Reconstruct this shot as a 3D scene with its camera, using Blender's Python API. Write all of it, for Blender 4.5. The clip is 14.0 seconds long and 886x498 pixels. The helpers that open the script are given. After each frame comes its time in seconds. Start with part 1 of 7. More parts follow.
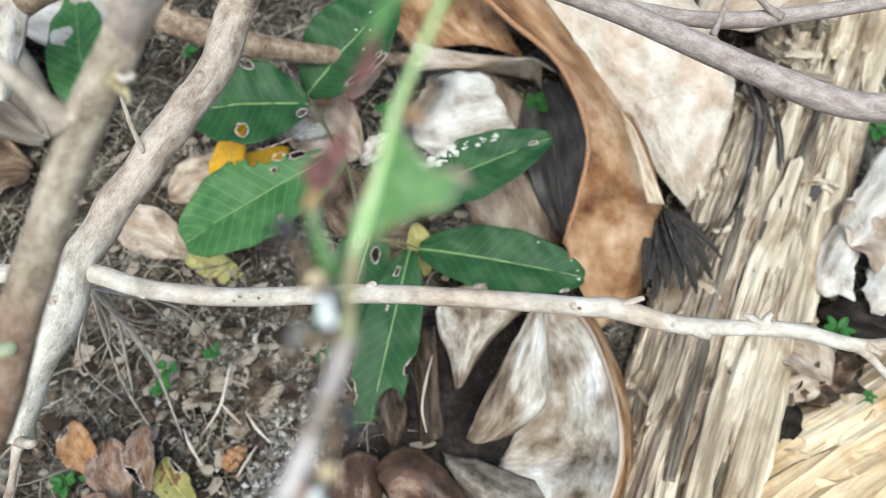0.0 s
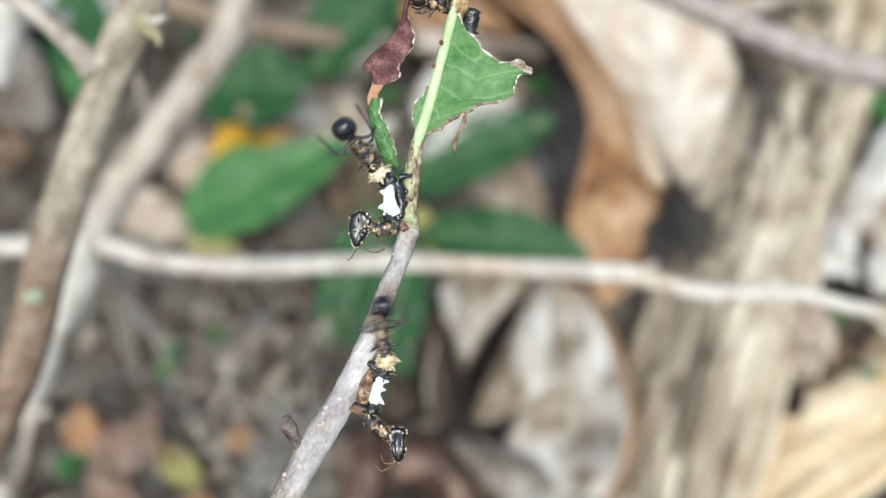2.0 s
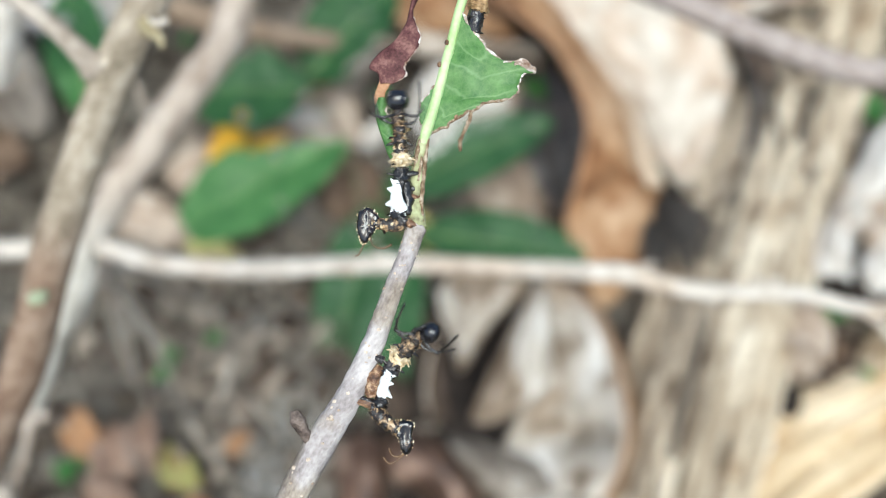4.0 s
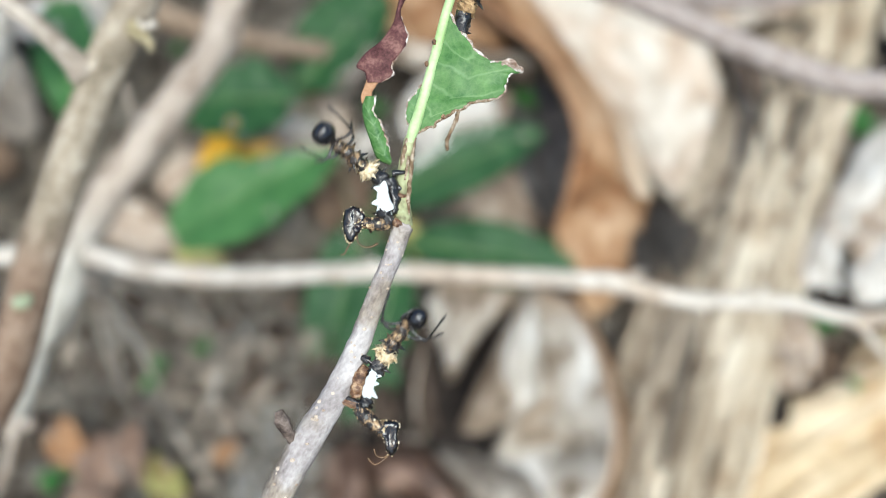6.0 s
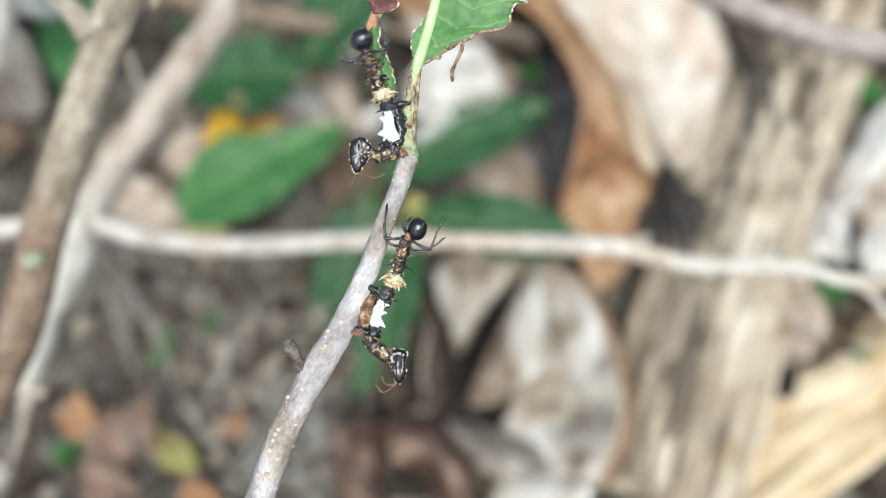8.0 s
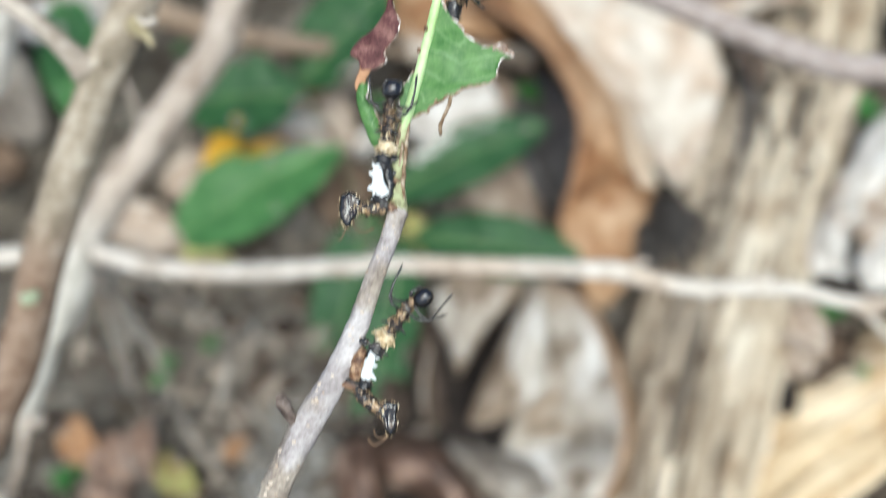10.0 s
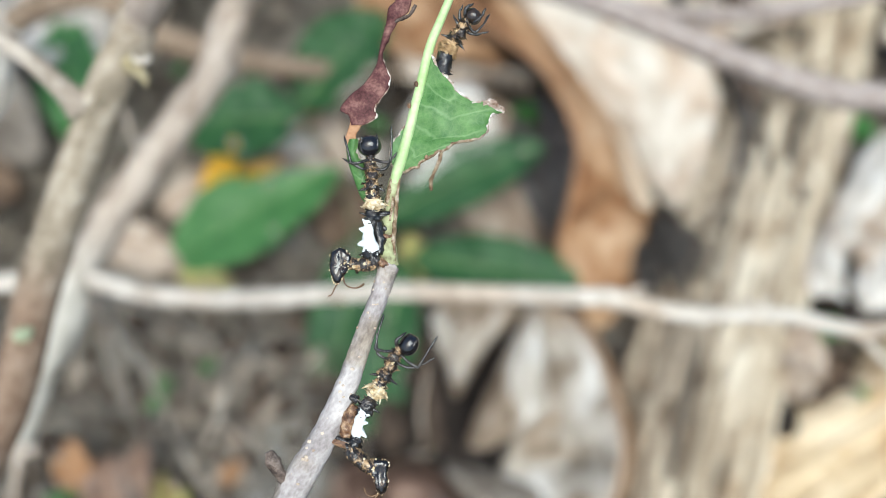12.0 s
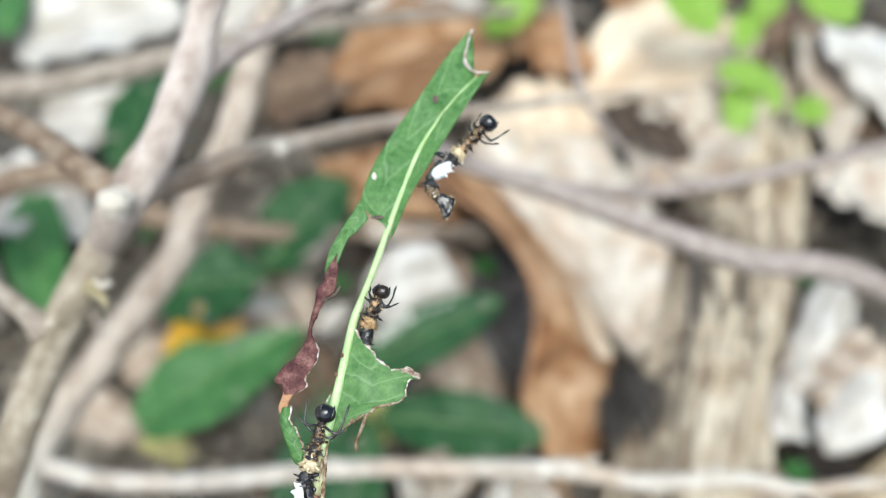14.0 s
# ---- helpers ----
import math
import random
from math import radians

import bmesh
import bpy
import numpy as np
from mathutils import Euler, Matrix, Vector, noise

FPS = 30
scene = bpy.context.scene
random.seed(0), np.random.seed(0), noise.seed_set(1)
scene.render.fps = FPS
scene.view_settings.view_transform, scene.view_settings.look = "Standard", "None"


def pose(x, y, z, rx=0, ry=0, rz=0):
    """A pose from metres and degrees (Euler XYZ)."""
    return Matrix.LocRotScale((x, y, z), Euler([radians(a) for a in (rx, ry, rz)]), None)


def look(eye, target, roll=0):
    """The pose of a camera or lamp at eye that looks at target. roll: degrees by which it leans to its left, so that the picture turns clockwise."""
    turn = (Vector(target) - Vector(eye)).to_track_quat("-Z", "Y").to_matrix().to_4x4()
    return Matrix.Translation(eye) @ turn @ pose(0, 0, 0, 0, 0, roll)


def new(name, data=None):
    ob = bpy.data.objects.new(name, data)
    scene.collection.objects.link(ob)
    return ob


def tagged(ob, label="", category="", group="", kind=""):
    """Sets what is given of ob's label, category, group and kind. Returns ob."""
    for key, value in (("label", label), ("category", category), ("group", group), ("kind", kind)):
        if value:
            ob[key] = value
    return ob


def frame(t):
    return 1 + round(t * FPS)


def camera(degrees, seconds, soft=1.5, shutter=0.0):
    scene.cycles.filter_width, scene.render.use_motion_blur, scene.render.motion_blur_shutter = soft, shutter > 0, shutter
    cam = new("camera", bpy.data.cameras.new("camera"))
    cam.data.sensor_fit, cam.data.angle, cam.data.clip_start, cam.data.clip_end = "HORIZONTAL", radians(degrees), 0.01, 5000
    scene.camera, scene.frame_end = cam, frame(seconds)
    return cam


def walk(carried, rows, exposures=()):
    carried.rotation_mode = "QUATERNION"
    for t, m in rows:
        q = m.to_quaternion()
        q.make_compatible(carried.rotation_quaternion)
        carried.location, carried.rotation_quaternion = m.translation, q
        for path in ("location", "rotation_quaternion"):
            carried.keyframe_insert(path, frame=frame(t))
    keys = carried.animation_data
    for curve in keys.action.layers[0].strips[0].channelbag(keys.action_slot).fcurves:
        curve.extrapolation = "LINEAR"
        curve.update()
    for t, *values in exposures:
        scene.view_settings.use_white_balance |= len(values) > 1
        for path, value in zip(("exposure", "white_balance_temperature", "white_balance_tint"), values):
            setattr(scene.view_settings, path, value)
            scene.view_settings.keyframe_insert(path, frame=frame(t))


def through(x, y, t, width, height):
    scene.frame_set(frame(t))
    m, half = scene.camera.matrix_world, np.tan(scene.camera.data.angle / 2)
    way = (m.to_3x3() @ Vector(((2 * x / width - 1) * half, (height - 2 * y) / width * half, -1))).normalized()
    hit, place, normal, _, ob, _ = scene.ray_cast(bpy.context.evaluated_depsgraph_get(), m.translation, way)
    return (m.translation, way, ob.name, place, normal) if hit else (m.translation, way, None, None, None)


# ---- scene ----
cam = camera(60, 14.0, soft=0.6, shutter=0.4)
PATH = [
    (0.0, look((0.01000, -0.38682, 0.75147), (0.00444, -0.25090, 0.48409), -1.60)),
    (0.5, look((0.00793, -0.40179, 0.75016), (0.00796, -0.26540, 0.48296), 0.26)),
    (1.0, look((0.00260, -0.40589, 0.75296), (0.00039, -0.27311, 0.48395), -0.55)),
    (1.5, look((-0.00008, -0.40253, 0.75210), (-0.00393, -0.26950, 0.48323), -1.40)),
    (2.0, look((0.00086, -0.40039, 0.74607), (-0.00260, -0.26585, 0.47795), -1.04)),
    (4.3, look((-0.00129, -0.40224, 0.74792), (-0.00261, -0.26603, 0.48063), -0.44)),
    (4.5, look((-0.00222, -0.40182, 0.74905), (-0.00297, -0.26333, 0.48293), -0.11)),
    (5.0, look((0.00000, -0.39905, 0.75051), (0.00000, -0.25819, 0.48563), 0.01)),
    (5.5, look((0.00005, -0.39899, 0.74904), (0.00087, -0.25766, 0.48442), 0.39)),
    (6.0, look((0.00003, -0.40345, 0.74623), (0.00181, -0.26386, 0.48069), 0.94)),
    (6.5, look((-0.00016, -0.40358, 0.74612), (0.00187, -0.26661, 0.47922), 1.11)),
    (7.0, look((0.00033, -0.40450, 0.74631), (0.00204, -0.26787, 0.47923), 0.89)),
    (7.5, look((0.00014, -0.40841, 0.74359), (0.00094, -0.27341, 0.47568), 0.68)),
    (7.7, look((0.00012, -0.41002, 0.74383), (-0.00002, -0.27698, 0.47494), -0.01)),
    (9.8, look((0.00119, -0.41065, 0.74293), (-0.00082, -0.27628, 0.47471), -1.15)),
    (10.0, look((0.00170, -0.40580, 0.74697), (0.00070, -0.26774, 0.48062), -1.06)),
    (10.5, look((0.00284, -0.39979, 0.75244), (0.00295, -0.25502, 0.48968), -0.89)),
    (11.0, look((0.00152, -0.40144, 0.75039), (0.00212, -0.25589, 0.48807), -0.62)),
    (11.5, look((0.00315, -0.40170, 0.74877), (0.00311, -0.25745, 0.48573), -0.86)),
    (12.0, look((0.00290, -0.40064, 0.74915), (0.00248, -0.25706, 0.48574), -0.99)),
    (12.5, look((0.00407, -0.40026, 0.75156), (0.00398, -0.25166, 0.49095), -1.27)),
    (13.0, look((0.00699, -0.39479, 0.76281), (0.01121, -0.23080, 0.51163), -0.69)),
    (13.5, look((0.00968, -0.39474, 0.77330), (0.02017, -0.21496, 0.53336), 0.37)),
    (14.0, look((0.01107, -0.39292, 0.77189), (0.02394, -0.20512, 0.53829), 0.49)),
]
walk(cam, PATH, exposures=[(0.0, 0.46), (1.5, 0.42), (2.2, 0.49), (4.5, 0.53), (14.0, 0.47)])

# A focus pull: the lens opens on the ground, passes the near stem and settles on the twig.
focus = new("focus_point")
cam.data.dof.use_dof = True
cam.data.dof.focus_object = focus
cam.data.dof.aperture_fstop = 9.0

# ---- world and sun ----
world = bpy.data.worlds.new("sky")
scene.world = world
world.use_nodes = True
sky = world.node_tree.nodes.new("ShaderNodeTexSky")
sky.sky_type = "NISHITA"
sky.sun_disc = False
sky.sun_elevation = radians(62)
sky.sun_rotation = radians(200)
sky.dust_density = 4.0
background = world.node_tree.nodes["Background"]
background.inputs["Strength"].default_value = 0.135
world.node_tree.links.new(sky.outputs["Color"], background.inputs["Color"])
sun_data = bpy.data.lights.new("sun", "SUN")
sun_data.energy = 2.1
sun_data.angle = radians(35)
sun_data.color = (1.0, 0.98, 0.93)
sun = new("sun", sun_data)
sun.matrix_world = look((0.6, -1.2, 3.0), (0, 0, 0))
scene.view_settings.use_white_balance = True
scene.view_settings.white_balance_temperature = 6040
scene.view_settings.white_balance_tint = 1


# ---- materials ----
def material(name, colours, scale=40.0, stretch=(1, 1, 1), rough=0.7, bump=0.3, fine=6.0, sheen=0.0, island=0.0, stops=None, bump_scale=None, uv=False, vary=0.0, grain=0.45, patch=None):
    """Two scales of noise through a colour ramp, with a fine relief."""
    m = bpy.data.materials.new(name)
    m.use_nodes = True
    n, l = m.node_tree.nodes, m.node_tree.links
    p = n["Principled BSDF"]
    co = n.new("ShaderNodeTexCoord")
    mp = n.new("ShaderNodeMapping")
    mp.inputs["Scale"].default_value = stretch
    info = n.new("ShaderNodeObjectInfo")
    l.new(co.outputs["UV" if uv else "Object"], mp.inputs["Vector"])
    shift = n.new("ShaderNodeVectorMath")
    shift.operation = "ADD"
    big = n.new("ShaderNodeTexNoise")
    big.inputs["Scale"].default_value = scale
    big.inputs["Detail"].default_value = 4
    small = n.new("ShaderNodeTexNoise")
    small.inputs["Scale"].default_value = scale * fine
    small.inputs["Detail"].default_value = 3
    rnd = n.new("ShaderNodeMath")
    rnd.operation = "MULTIPLY"
    rnd.inputs[1].default_value = 37.0
    l.new(info.outputs["Random"], rnd.inputs[0])
    l.new(mp.outputs[0], shift.inputs[0])
    l.new(rnd.outputs[0], shift.inputs[1])
    l.new(shift.outputs[0], big.inputs["Vector"])
    l.new(shift.outputs[0], small.inputs["Vector"])
    mix = n.new("ShaderNodeMath")
    mix.operation = "MULTIPLY_ADD"
    mix.inputs[1].default_value = grain
    l.new(small.outputs["Fac"], mix.inputs[0])
    half = n.new("ShaderNodeMath")
    half.operation = "MULTIPLY_ADD"
    half.inputs[1].default_value = 1.0
    half.inputs[2].default_value = -0.49 * grain
    l.new(big.outputs["Fac"], half.inputs[0])
    l.new(half.outputs[0], mix.inputs[2])
    value = mix.outputs[0]
    if island:
        geo = n.new("ShaderNodeNewGeometry")
        isl = n.new("ShaderNodeMath")
        isl.operation = "MULTIPLY_ADD"
        isl.inputs[1].default_value = island
        l.new(geo.outputs["Random Per Island"], isl.inputs[0])
        sub = n.new("ShaderNodeMath")
        sub.operation = "ADD"
        sub.inputs[1].default_value = -island / 2
        l.new(value, sub.inputs[0])
        l.new(sub.outputs[0], isl.inputs[2])
        value = isl.outputs[0]
    if vary:
        each = n.new("ShaderNodeMath")
        each.operation = "MULTIPLY_ADD"
        each.inputs[1].default_value = vary
        low = n.new("ShaderNodeMath")
        low.operation = "ADD"
        low.inputs[1].default_value = -vary / 2
        l.new(info.outputs["Random"], each.inputs[0])
        l.new(value, low.inputs[0])
        l.new(low.outputs[0], each.inputs[2])
        value = each.outputs[0]
    ramp = n.new("ShaderNodeValToRGB")
    r = ramp.color_ramp
    k = len(colours)
    stops = stops or [0.28 + 0.44 * i / max(1, k - 1) for i in range(k)]
    while len(r.elements) < k:
        r.elements.new(0.5)
    for e, s, c in zip(r.elements, stops, colours):
        e.position = s
        e.color = (*c, 1)
    l.new(value, ramp.inputs[0])
    colour = ramp.outputs[0]
    if patch:
        # broad stains that run on from piece to piece
        place = n.new("ShaderNodeNewGeometry")
        stain = n.new("ShaderNodeTexNoise")
        stain.inputs["Scale"].default_value = patch[1]
        stain.inputs["Detail"].default_value = 5
        l.new(place.outputs["Position"], stain.inputs["Vector"])
        level = n.new("ShaderNodeMapRange")
        level.inputs["From Min"].default_value = patch[2]
        level.inputs["From Max"].default_value = patch[2] + 0.12
        level.inputs["To Max"].default_value = patch[3]
        l.new(stain.outputs["Fac"], level.inputs["Value"])
        over = n.new("ShaderNodeMixRGB")
        over.blend_type = "MULTIPLY"
        over.inputs[2].default_value = (*patch[0], 1)
        l.new(level.outputs[0], over.inputs[0])
        l.new(colour, over.inputs[1])
        colour = over.outputs[0]
    l.new(colour, p.inputs["Base Color"])
    p.inputs["Roughness"].default_value = rough
    p.inputs["Specular IOR Level"].default_value = 0.16 if rough >= 0.6 else 0.5
    if sheen:
        p.inputs["Coat Weight"].default_value = sheen
        p.inputs["Coat Roughness"].default_value = 0.06
        p.inputs["Coat IOR"].default_value = 1.5
    if bump:
        b = n.new("ShaderNodeBump")
        b.inputs["Strength"].default_value = bump
        b.inputs["Distance"].default_value = (bump_scale or 0.15 / scale)
        l.new(value, b.inputs["Height"])
        l.new(b.outputs[0], p.inputs["Normal"])
    return m


def leaf_material(name, dark, light, vein, rough=0.35, veins=11.0, vein_amount=0.35, spots=None, through=0.2, grain_scale=60, net=0.0):
    """A green blade: side veins along the blade's own grain, mottling, some light passing through."""
    m = bpy.data.materials.new(name)
    m.use_nodes = True
    n, l = m.node_tree.nodes, m.node_tree.links
    p = n["Principled BSDF"]
    out = n["Material Output"]
    co = n.new("ShaderNodeTexCoord")
    sep = n.new("ShaderNodeSeparateXYZ")
    l.new(co.outputs["UV"], sep.inputs[0])

    def calc(op, a, b=None, c=None):
        q = n.new("ShaderNodeMath")
        q.operation = op
        for i, s in enumerate((a, b, c)):
            if s is None:
                continue
            if isinstance(s, (int, float)):
                q.inputs[i].default_value = s
            else:
                l.new(s, q.inputs[i])
        return q.outputs[0]

    side = calc("ABSOLUTE", calc("SUBTRACT", sep.outputs["Y"], 0.5))
    grain = n.new("ShaderNodeTexNoise")
    grain.inputs["Scale"].default_value = grain_scale
    grain.inputs["Detail"].default_value = 5
    l.new(co.outputs["Object"], grain.inputs["Vector"])
    coarse = n.new("ShaderNodeTexNoise")
    coarse.inputs["Scale"].default_value = 6
    l.new(co.outputs["UV"], coarse.inputs["Vector"])
    run = calc("MULTIPLY_ADD", sep.outputs["X"], veins, calc("MULTIPLY", side, -0.30 * veins))
    run = calc("MULTIPLY_ADD", coarse.outputs["Fac"], 0.35, run)
    tooth = calc("ABSOLUTE", calc("SUBTRACT", calc("FRACT", run), 0.5))
    line = calc("MULTIPLY", calc("SMOOTH_MIN", calc("MAXIMUM", calc("MULTIPLY", calc("SUBTRACT", tooth, 0.40), 12.0), 0.0), 1.0, 0.1), vein_amount)
    ramp = n.new("ShaderNodeValToRGB")
    ramp.color_ramp.elements[0].position = 0.3
    ramp.color_ramp.elements[0].color = (*dark, 1)
    ramp.color_ramp.elements[1].position = 0.72
    ramp.color_ramp.elements[1].color = (*light, 1)
    l.new(calc("MULTIPLY_ADD", grain.outputs["Fac"], 0.6, calc("MULTIPLY", coarse.outputs["Fac"], 0.4)), ramp.inputs[0])
    mix = n.new("ShaderNodeMixRGB")
    mix.inputs[2].default_value = (*vein, 1)
    l.new(line, mix.inputs[0])
    l.new(ramp.outputs[0], mix.inputs[1])
    colour = mix.outputs[0]
    if net:
        # the fine net of veins between the side veins
        cells = n.new("ShaderNodeTexVoronoi")
        cells.feature = "DISTANCE_TO_EDGE"
        cells.inputs["Scale"].default_value = net
        l.new(co.outputs["Object"], cells.inputs["Vector"])
        thin = calc("MULTIPLY", calc("MAXIMUM", calc("SUBTRACT", 1.0, calc("MULTIPLY", cells.outputs["Distance"], 7.0)), 0.0), 0.11)
        mesh = n.new("ShaderNodeMixRGB")
        mesh.inputs[2].default_value = (*vein, 1)
        l.new(thin, mesh.inputs[0])
        l.new(colour, mesh.inputs[1])
        colour = mesh.outputs[0]
    if spots:
        vor = n.new("ShaderNodeTexNoise")
        vor.inputs["Scale"].default_value = spots[1]
        vor.inputs["Detail"].default_value = 3
        l.new(co.outputs["Object"], vor.inputs["Vector"])
        mask = calc("GREATER_THAN", vor.outputs["Fac"], spots[2])
        mix2 = n.new("ShaderNodeMixRGB")
        mix2.inputs[2].default_value = (*spots[0], 1)
        l.new(mask, mix2.inputs[0])
        l.new(colour, mix2.inputs[1])
        colour = mix2.outputs[0]
    l.new(colour, p.inputs["Base Color"])
    p.inputs["Specular IOR Level"].default_value = 0.32
    p.inputs["Roughness"].default_value = rough
    b = n.new("ShaderNodeBump")
    b.inputs["Strength"].default_value = 0.3
    b.inputs["Distance"].default_value = 0.05 / grain_scale
    l.new(calc("SUBTRACT", grain.outputs["Fac"], line), b.inputs["Height"])
    l.new(b.outputs[0], p.inputs["Normal"])
    tr = n.new("ShaderNodeBsdfTranslucent")
    l.new(colour, tr.inputs["Color"])
    ms = n.new("ShaderNodeMixShader")
    ms.inputs[0].default_value = through
    l.new(p.outputs[0], ms.inputs[1])
    l.new(tr.outputs[0], ms.inputs[2])
    l.new(ms.outputs[0], out.inputs["Surface"])
    return m


def stem_material(name, low, stages):
    """Bark that passes from one set of colours to the next along the stem, unevenly."""
    m = material(name, low, scale=150, rough=0.85, bump=0.8, bump_scale=0.001, uv=True, stretch=(0.6, 1, 1))
    n, l = m.node_tree.nodes, m.node_tree.links
    p = n["Principled BSDF"]
    first = p.inputs["Base Color"].links[0].from_node
    value = first.inputs[0].links[0].from_socket
    colour = first.outputs[0]
    co = n.new("ShaderNodeTexCoord")
    sep = n.new("ShaderNodeSeparateXYZ")
    l.new(co.outputs["UV"], sep.inputs[0])
    cloud = n.new("ShaderNodeTexNoise")
    cloud.inputs["Scale"].default_value = 60
    l.new(co.outputs["Object"], cloud.inputs["Vector"])
    wander = n.new("ShaderNodeMath")
    wander.operation = "MULTIPLY_ADD"
    wander.inputs[1].default_value = 0.05
    l.new(cloud.outputs["Fac"], wander.inputs[0])
    l.new(sep.outputs["X"], wander.inputs[2])
    for high, start, end in stages:
        second = n.new("ShaderNodeValToRGB")
        while len(second.color_ramp.elements) < len(high):
            second.color_ramp.elements.new(0.5)
        for k, c in enumerate(high):
            second.color_ramp.elements[k].position = 0.28 + 0.22 * k
            second.color_ramp.elements[k].color = (*c, 1)
        l.new(value, second.inputs[0])
        level = n.new("ShaderNodeMapRange")
        level.interpolation_type = "SMOOTHSTEP"
        level.inputs["From Min"].default_value = start
        level.inputs["From Max"].default_value = end
        l.new(wander.outputs[0], level.inputs["Value"])
        mix = n.new("ShaderNodeMixRGB")
        l.new(level.outputs[0], mix.inputs[0])
        l.new(colour, mix.inputs[1])
        l.new(second.outputs[0], mix.inputs[2])
        colour = mix.outputs[0]
    l.new(colour, p.inputs["Base Color"])
    return m


SOIL = material("soil", [(0.022, 0.018, 0.014), (0.125, 0.107, 0.086), (0.34, 0.315, 0.27)], scale=20, fine=9, rough=0.95, bump=1.0, bump_scale=0.03, grain=0.6, patch=((0.55, 0.48, 0.42), 13, 0.5, 0.8))
CLOD = material("clod", [(0.05, 0.043, 0.036), (0.15, 0.135, 0.115), (0.33, 0.31, 0.275)], scale=60, rough=0.95, island=0.8, bump=0.4)
STRAW = material("straw", [(0.045, 0.035, 0.025), (0.15, 0.122, 0.092), (0.43, 0.375, 0.295)], scale=30, rough=0.85, island=0.9, bump=0.2)
LITTER = material("litter", [(0.035, 0.024, 0.017), (0.12, 0.088, 0.064), (0.34, 0.285, 0.225)], scale=60, rough=0.85, island=0.8, bump=0.4)
PALE_BARK = material("pale_bark", [(0.38, 0.325, 0.27), (0.545, 0.49, 0.42), (0.69, 0.64, 0.57)], scale=110, stretch=(0.7, 1, 1), uv=True, fine=5, rough=0.85, bump=0.6, bump_scale=0.001, patch=((0.80, 0.70, 0.62), 22, 0.5, 0.8))
TAN_BARK = material("tan_bark", [(0.29, 0.23, 0.18), (0.455, 0.385, 0.315), (0.61, 0.545, 0.47)], scale=90, stretch=(0.5, 1, 1), uv=True, fine=9, rough=0.85, bump=0.9, bump_scale=0.0012, grain=0.5, patch=((0.78, 0.66, 0.57), 26, 0.5, 0.8))
FORK_BARK = stem_material("fork_bark", [(0.25, 0.19, 0.145), (0.44, 0.36, 0.29), (0.60, 0.525, 0.445)], [([(0.31, 0.28, 0.23), (0.50, 0.465, 0.40), (0.67, 0.64, 0.57)], 1.60, 1.67)])
GREY_BARK = material("grey_bark", [(0.25, 0.197, 0.172), (0.345, 0.288, 0.258), (0.46, 0.40, 0.368)], scale=260, stretch=(0.5, 1, 1), uv=True, fine=4, rough=0.85, bump=0.6, bump_scale=0.001)
STEM_BARK = material("stem_bark", [(0.13, 0.085, 0.055), (0.25, 0.18, 0.125), (0.42, 0.34, 0.26)], scale=110, rough=0.85, bump=0.8, bump_scale=0.001)
MAIN_BARK = stem_material("main_stem_bark", [(0.09, 0.054, 0.036), (0.20, 0.132, 0.09), (0.34, 0.255, 0.19)], [([(0.16, 0.13, 0.09), (0.33, 0.275, 0.205), (0.52, 0.455, 0.365)], 0.635, 0.685), ([(0.28, 0.215, 0.18), (0.49, 0.405, 0.355), (0.66, 0.585, 0.53)], 0.715, 0.77)])
UPPER_BARK = material("upper_bark", [(0.20, 0.16, 0.125), (0.34, 0.285, 0.23), (0.52, 0.455, 0.385)], scale=90, rough=0.85, bump=0.6, bump_scale=0.001)
DARK_TWIG = material("dark_twig", [(0.05, 0.04, 0.034), (0.13, 0.108, 0.09), (0.27, 0.235, 0.20)], scale=200, rough=0.85, bump=0.6, bump_scale=0.0006)
PALE_GRIT = material("pale_grit", [(0.20, 0.19, 0.175), (0.42, 0.41, 0.385), (0.66, 0.65, 0.62)], scale=60, rough=0.95, island=0.8, bump=0.4)
STUB_BARK = material("stub_bark", [(0.04, 0.03, 0.025), (0.12, 0.09, 0.075), (0.25, 0.2, 0.17)], scale=600, rough=0.85, bump=0.8, bump_scale=0.0003)
TWIG_BARK = material("twig_bark", [(0.20, 0.172, 0.165), (0.40, 0.362, 0.35), (0.60, 0.565, 0.545)], scale=260, stretch=(0.6, 1, 1), uv=True, fine=7, rough=0.75, bump=0.9, bump_scale=0.0004, patch=((0.86, 0.80, 0.66), 110, 0.47, 0.9))
STUB_OCHRE = material("torn_bark", [(0.14, 0.11, 0.05), (0.36, 0.30, 0.17), (0.62, 0.56, 0.42)], scale=500, rough=0.9, bump=0.6, bump_scale=0.0005)
CORK = material("cork", [(0.45, 0.39, 0.31), (0.75, 0.69, 0.61)], scale=900, rough=0.9)
BUMP = material("bark_bump", [(0.30, 0.24, 0.175), (0.60, 0.525, 0.425)], scale=300, rough=0.9, vary=0.5)
LENTICEL = material("lenticel", [(0.36, 0.27, 0.20), (0.70, 0.60, 0.49)], scale=900, rough=0.9, vary=0.4)
LICHEN = material("lichen", [(0.20, 0.24, 0.14), (0.40, 0.43, 0.30)], scale=300, rough=0.9)
PALE_LEAF = material("pale_dry_leaf", [(0.36, 0.29, 0.225), (0.57, 0.50, 0.41), (0.74, 0.68, 0.59)], scale=3.6, stretch=(1.6, 2.2, 1), uv=True, rough=0.7, bump=0.9, bump_scale=0.010, fine=6, vary=0.15, grain=0.3, patch=((0.82, 0.70, 0.62), 24, 0.48, 0.8))
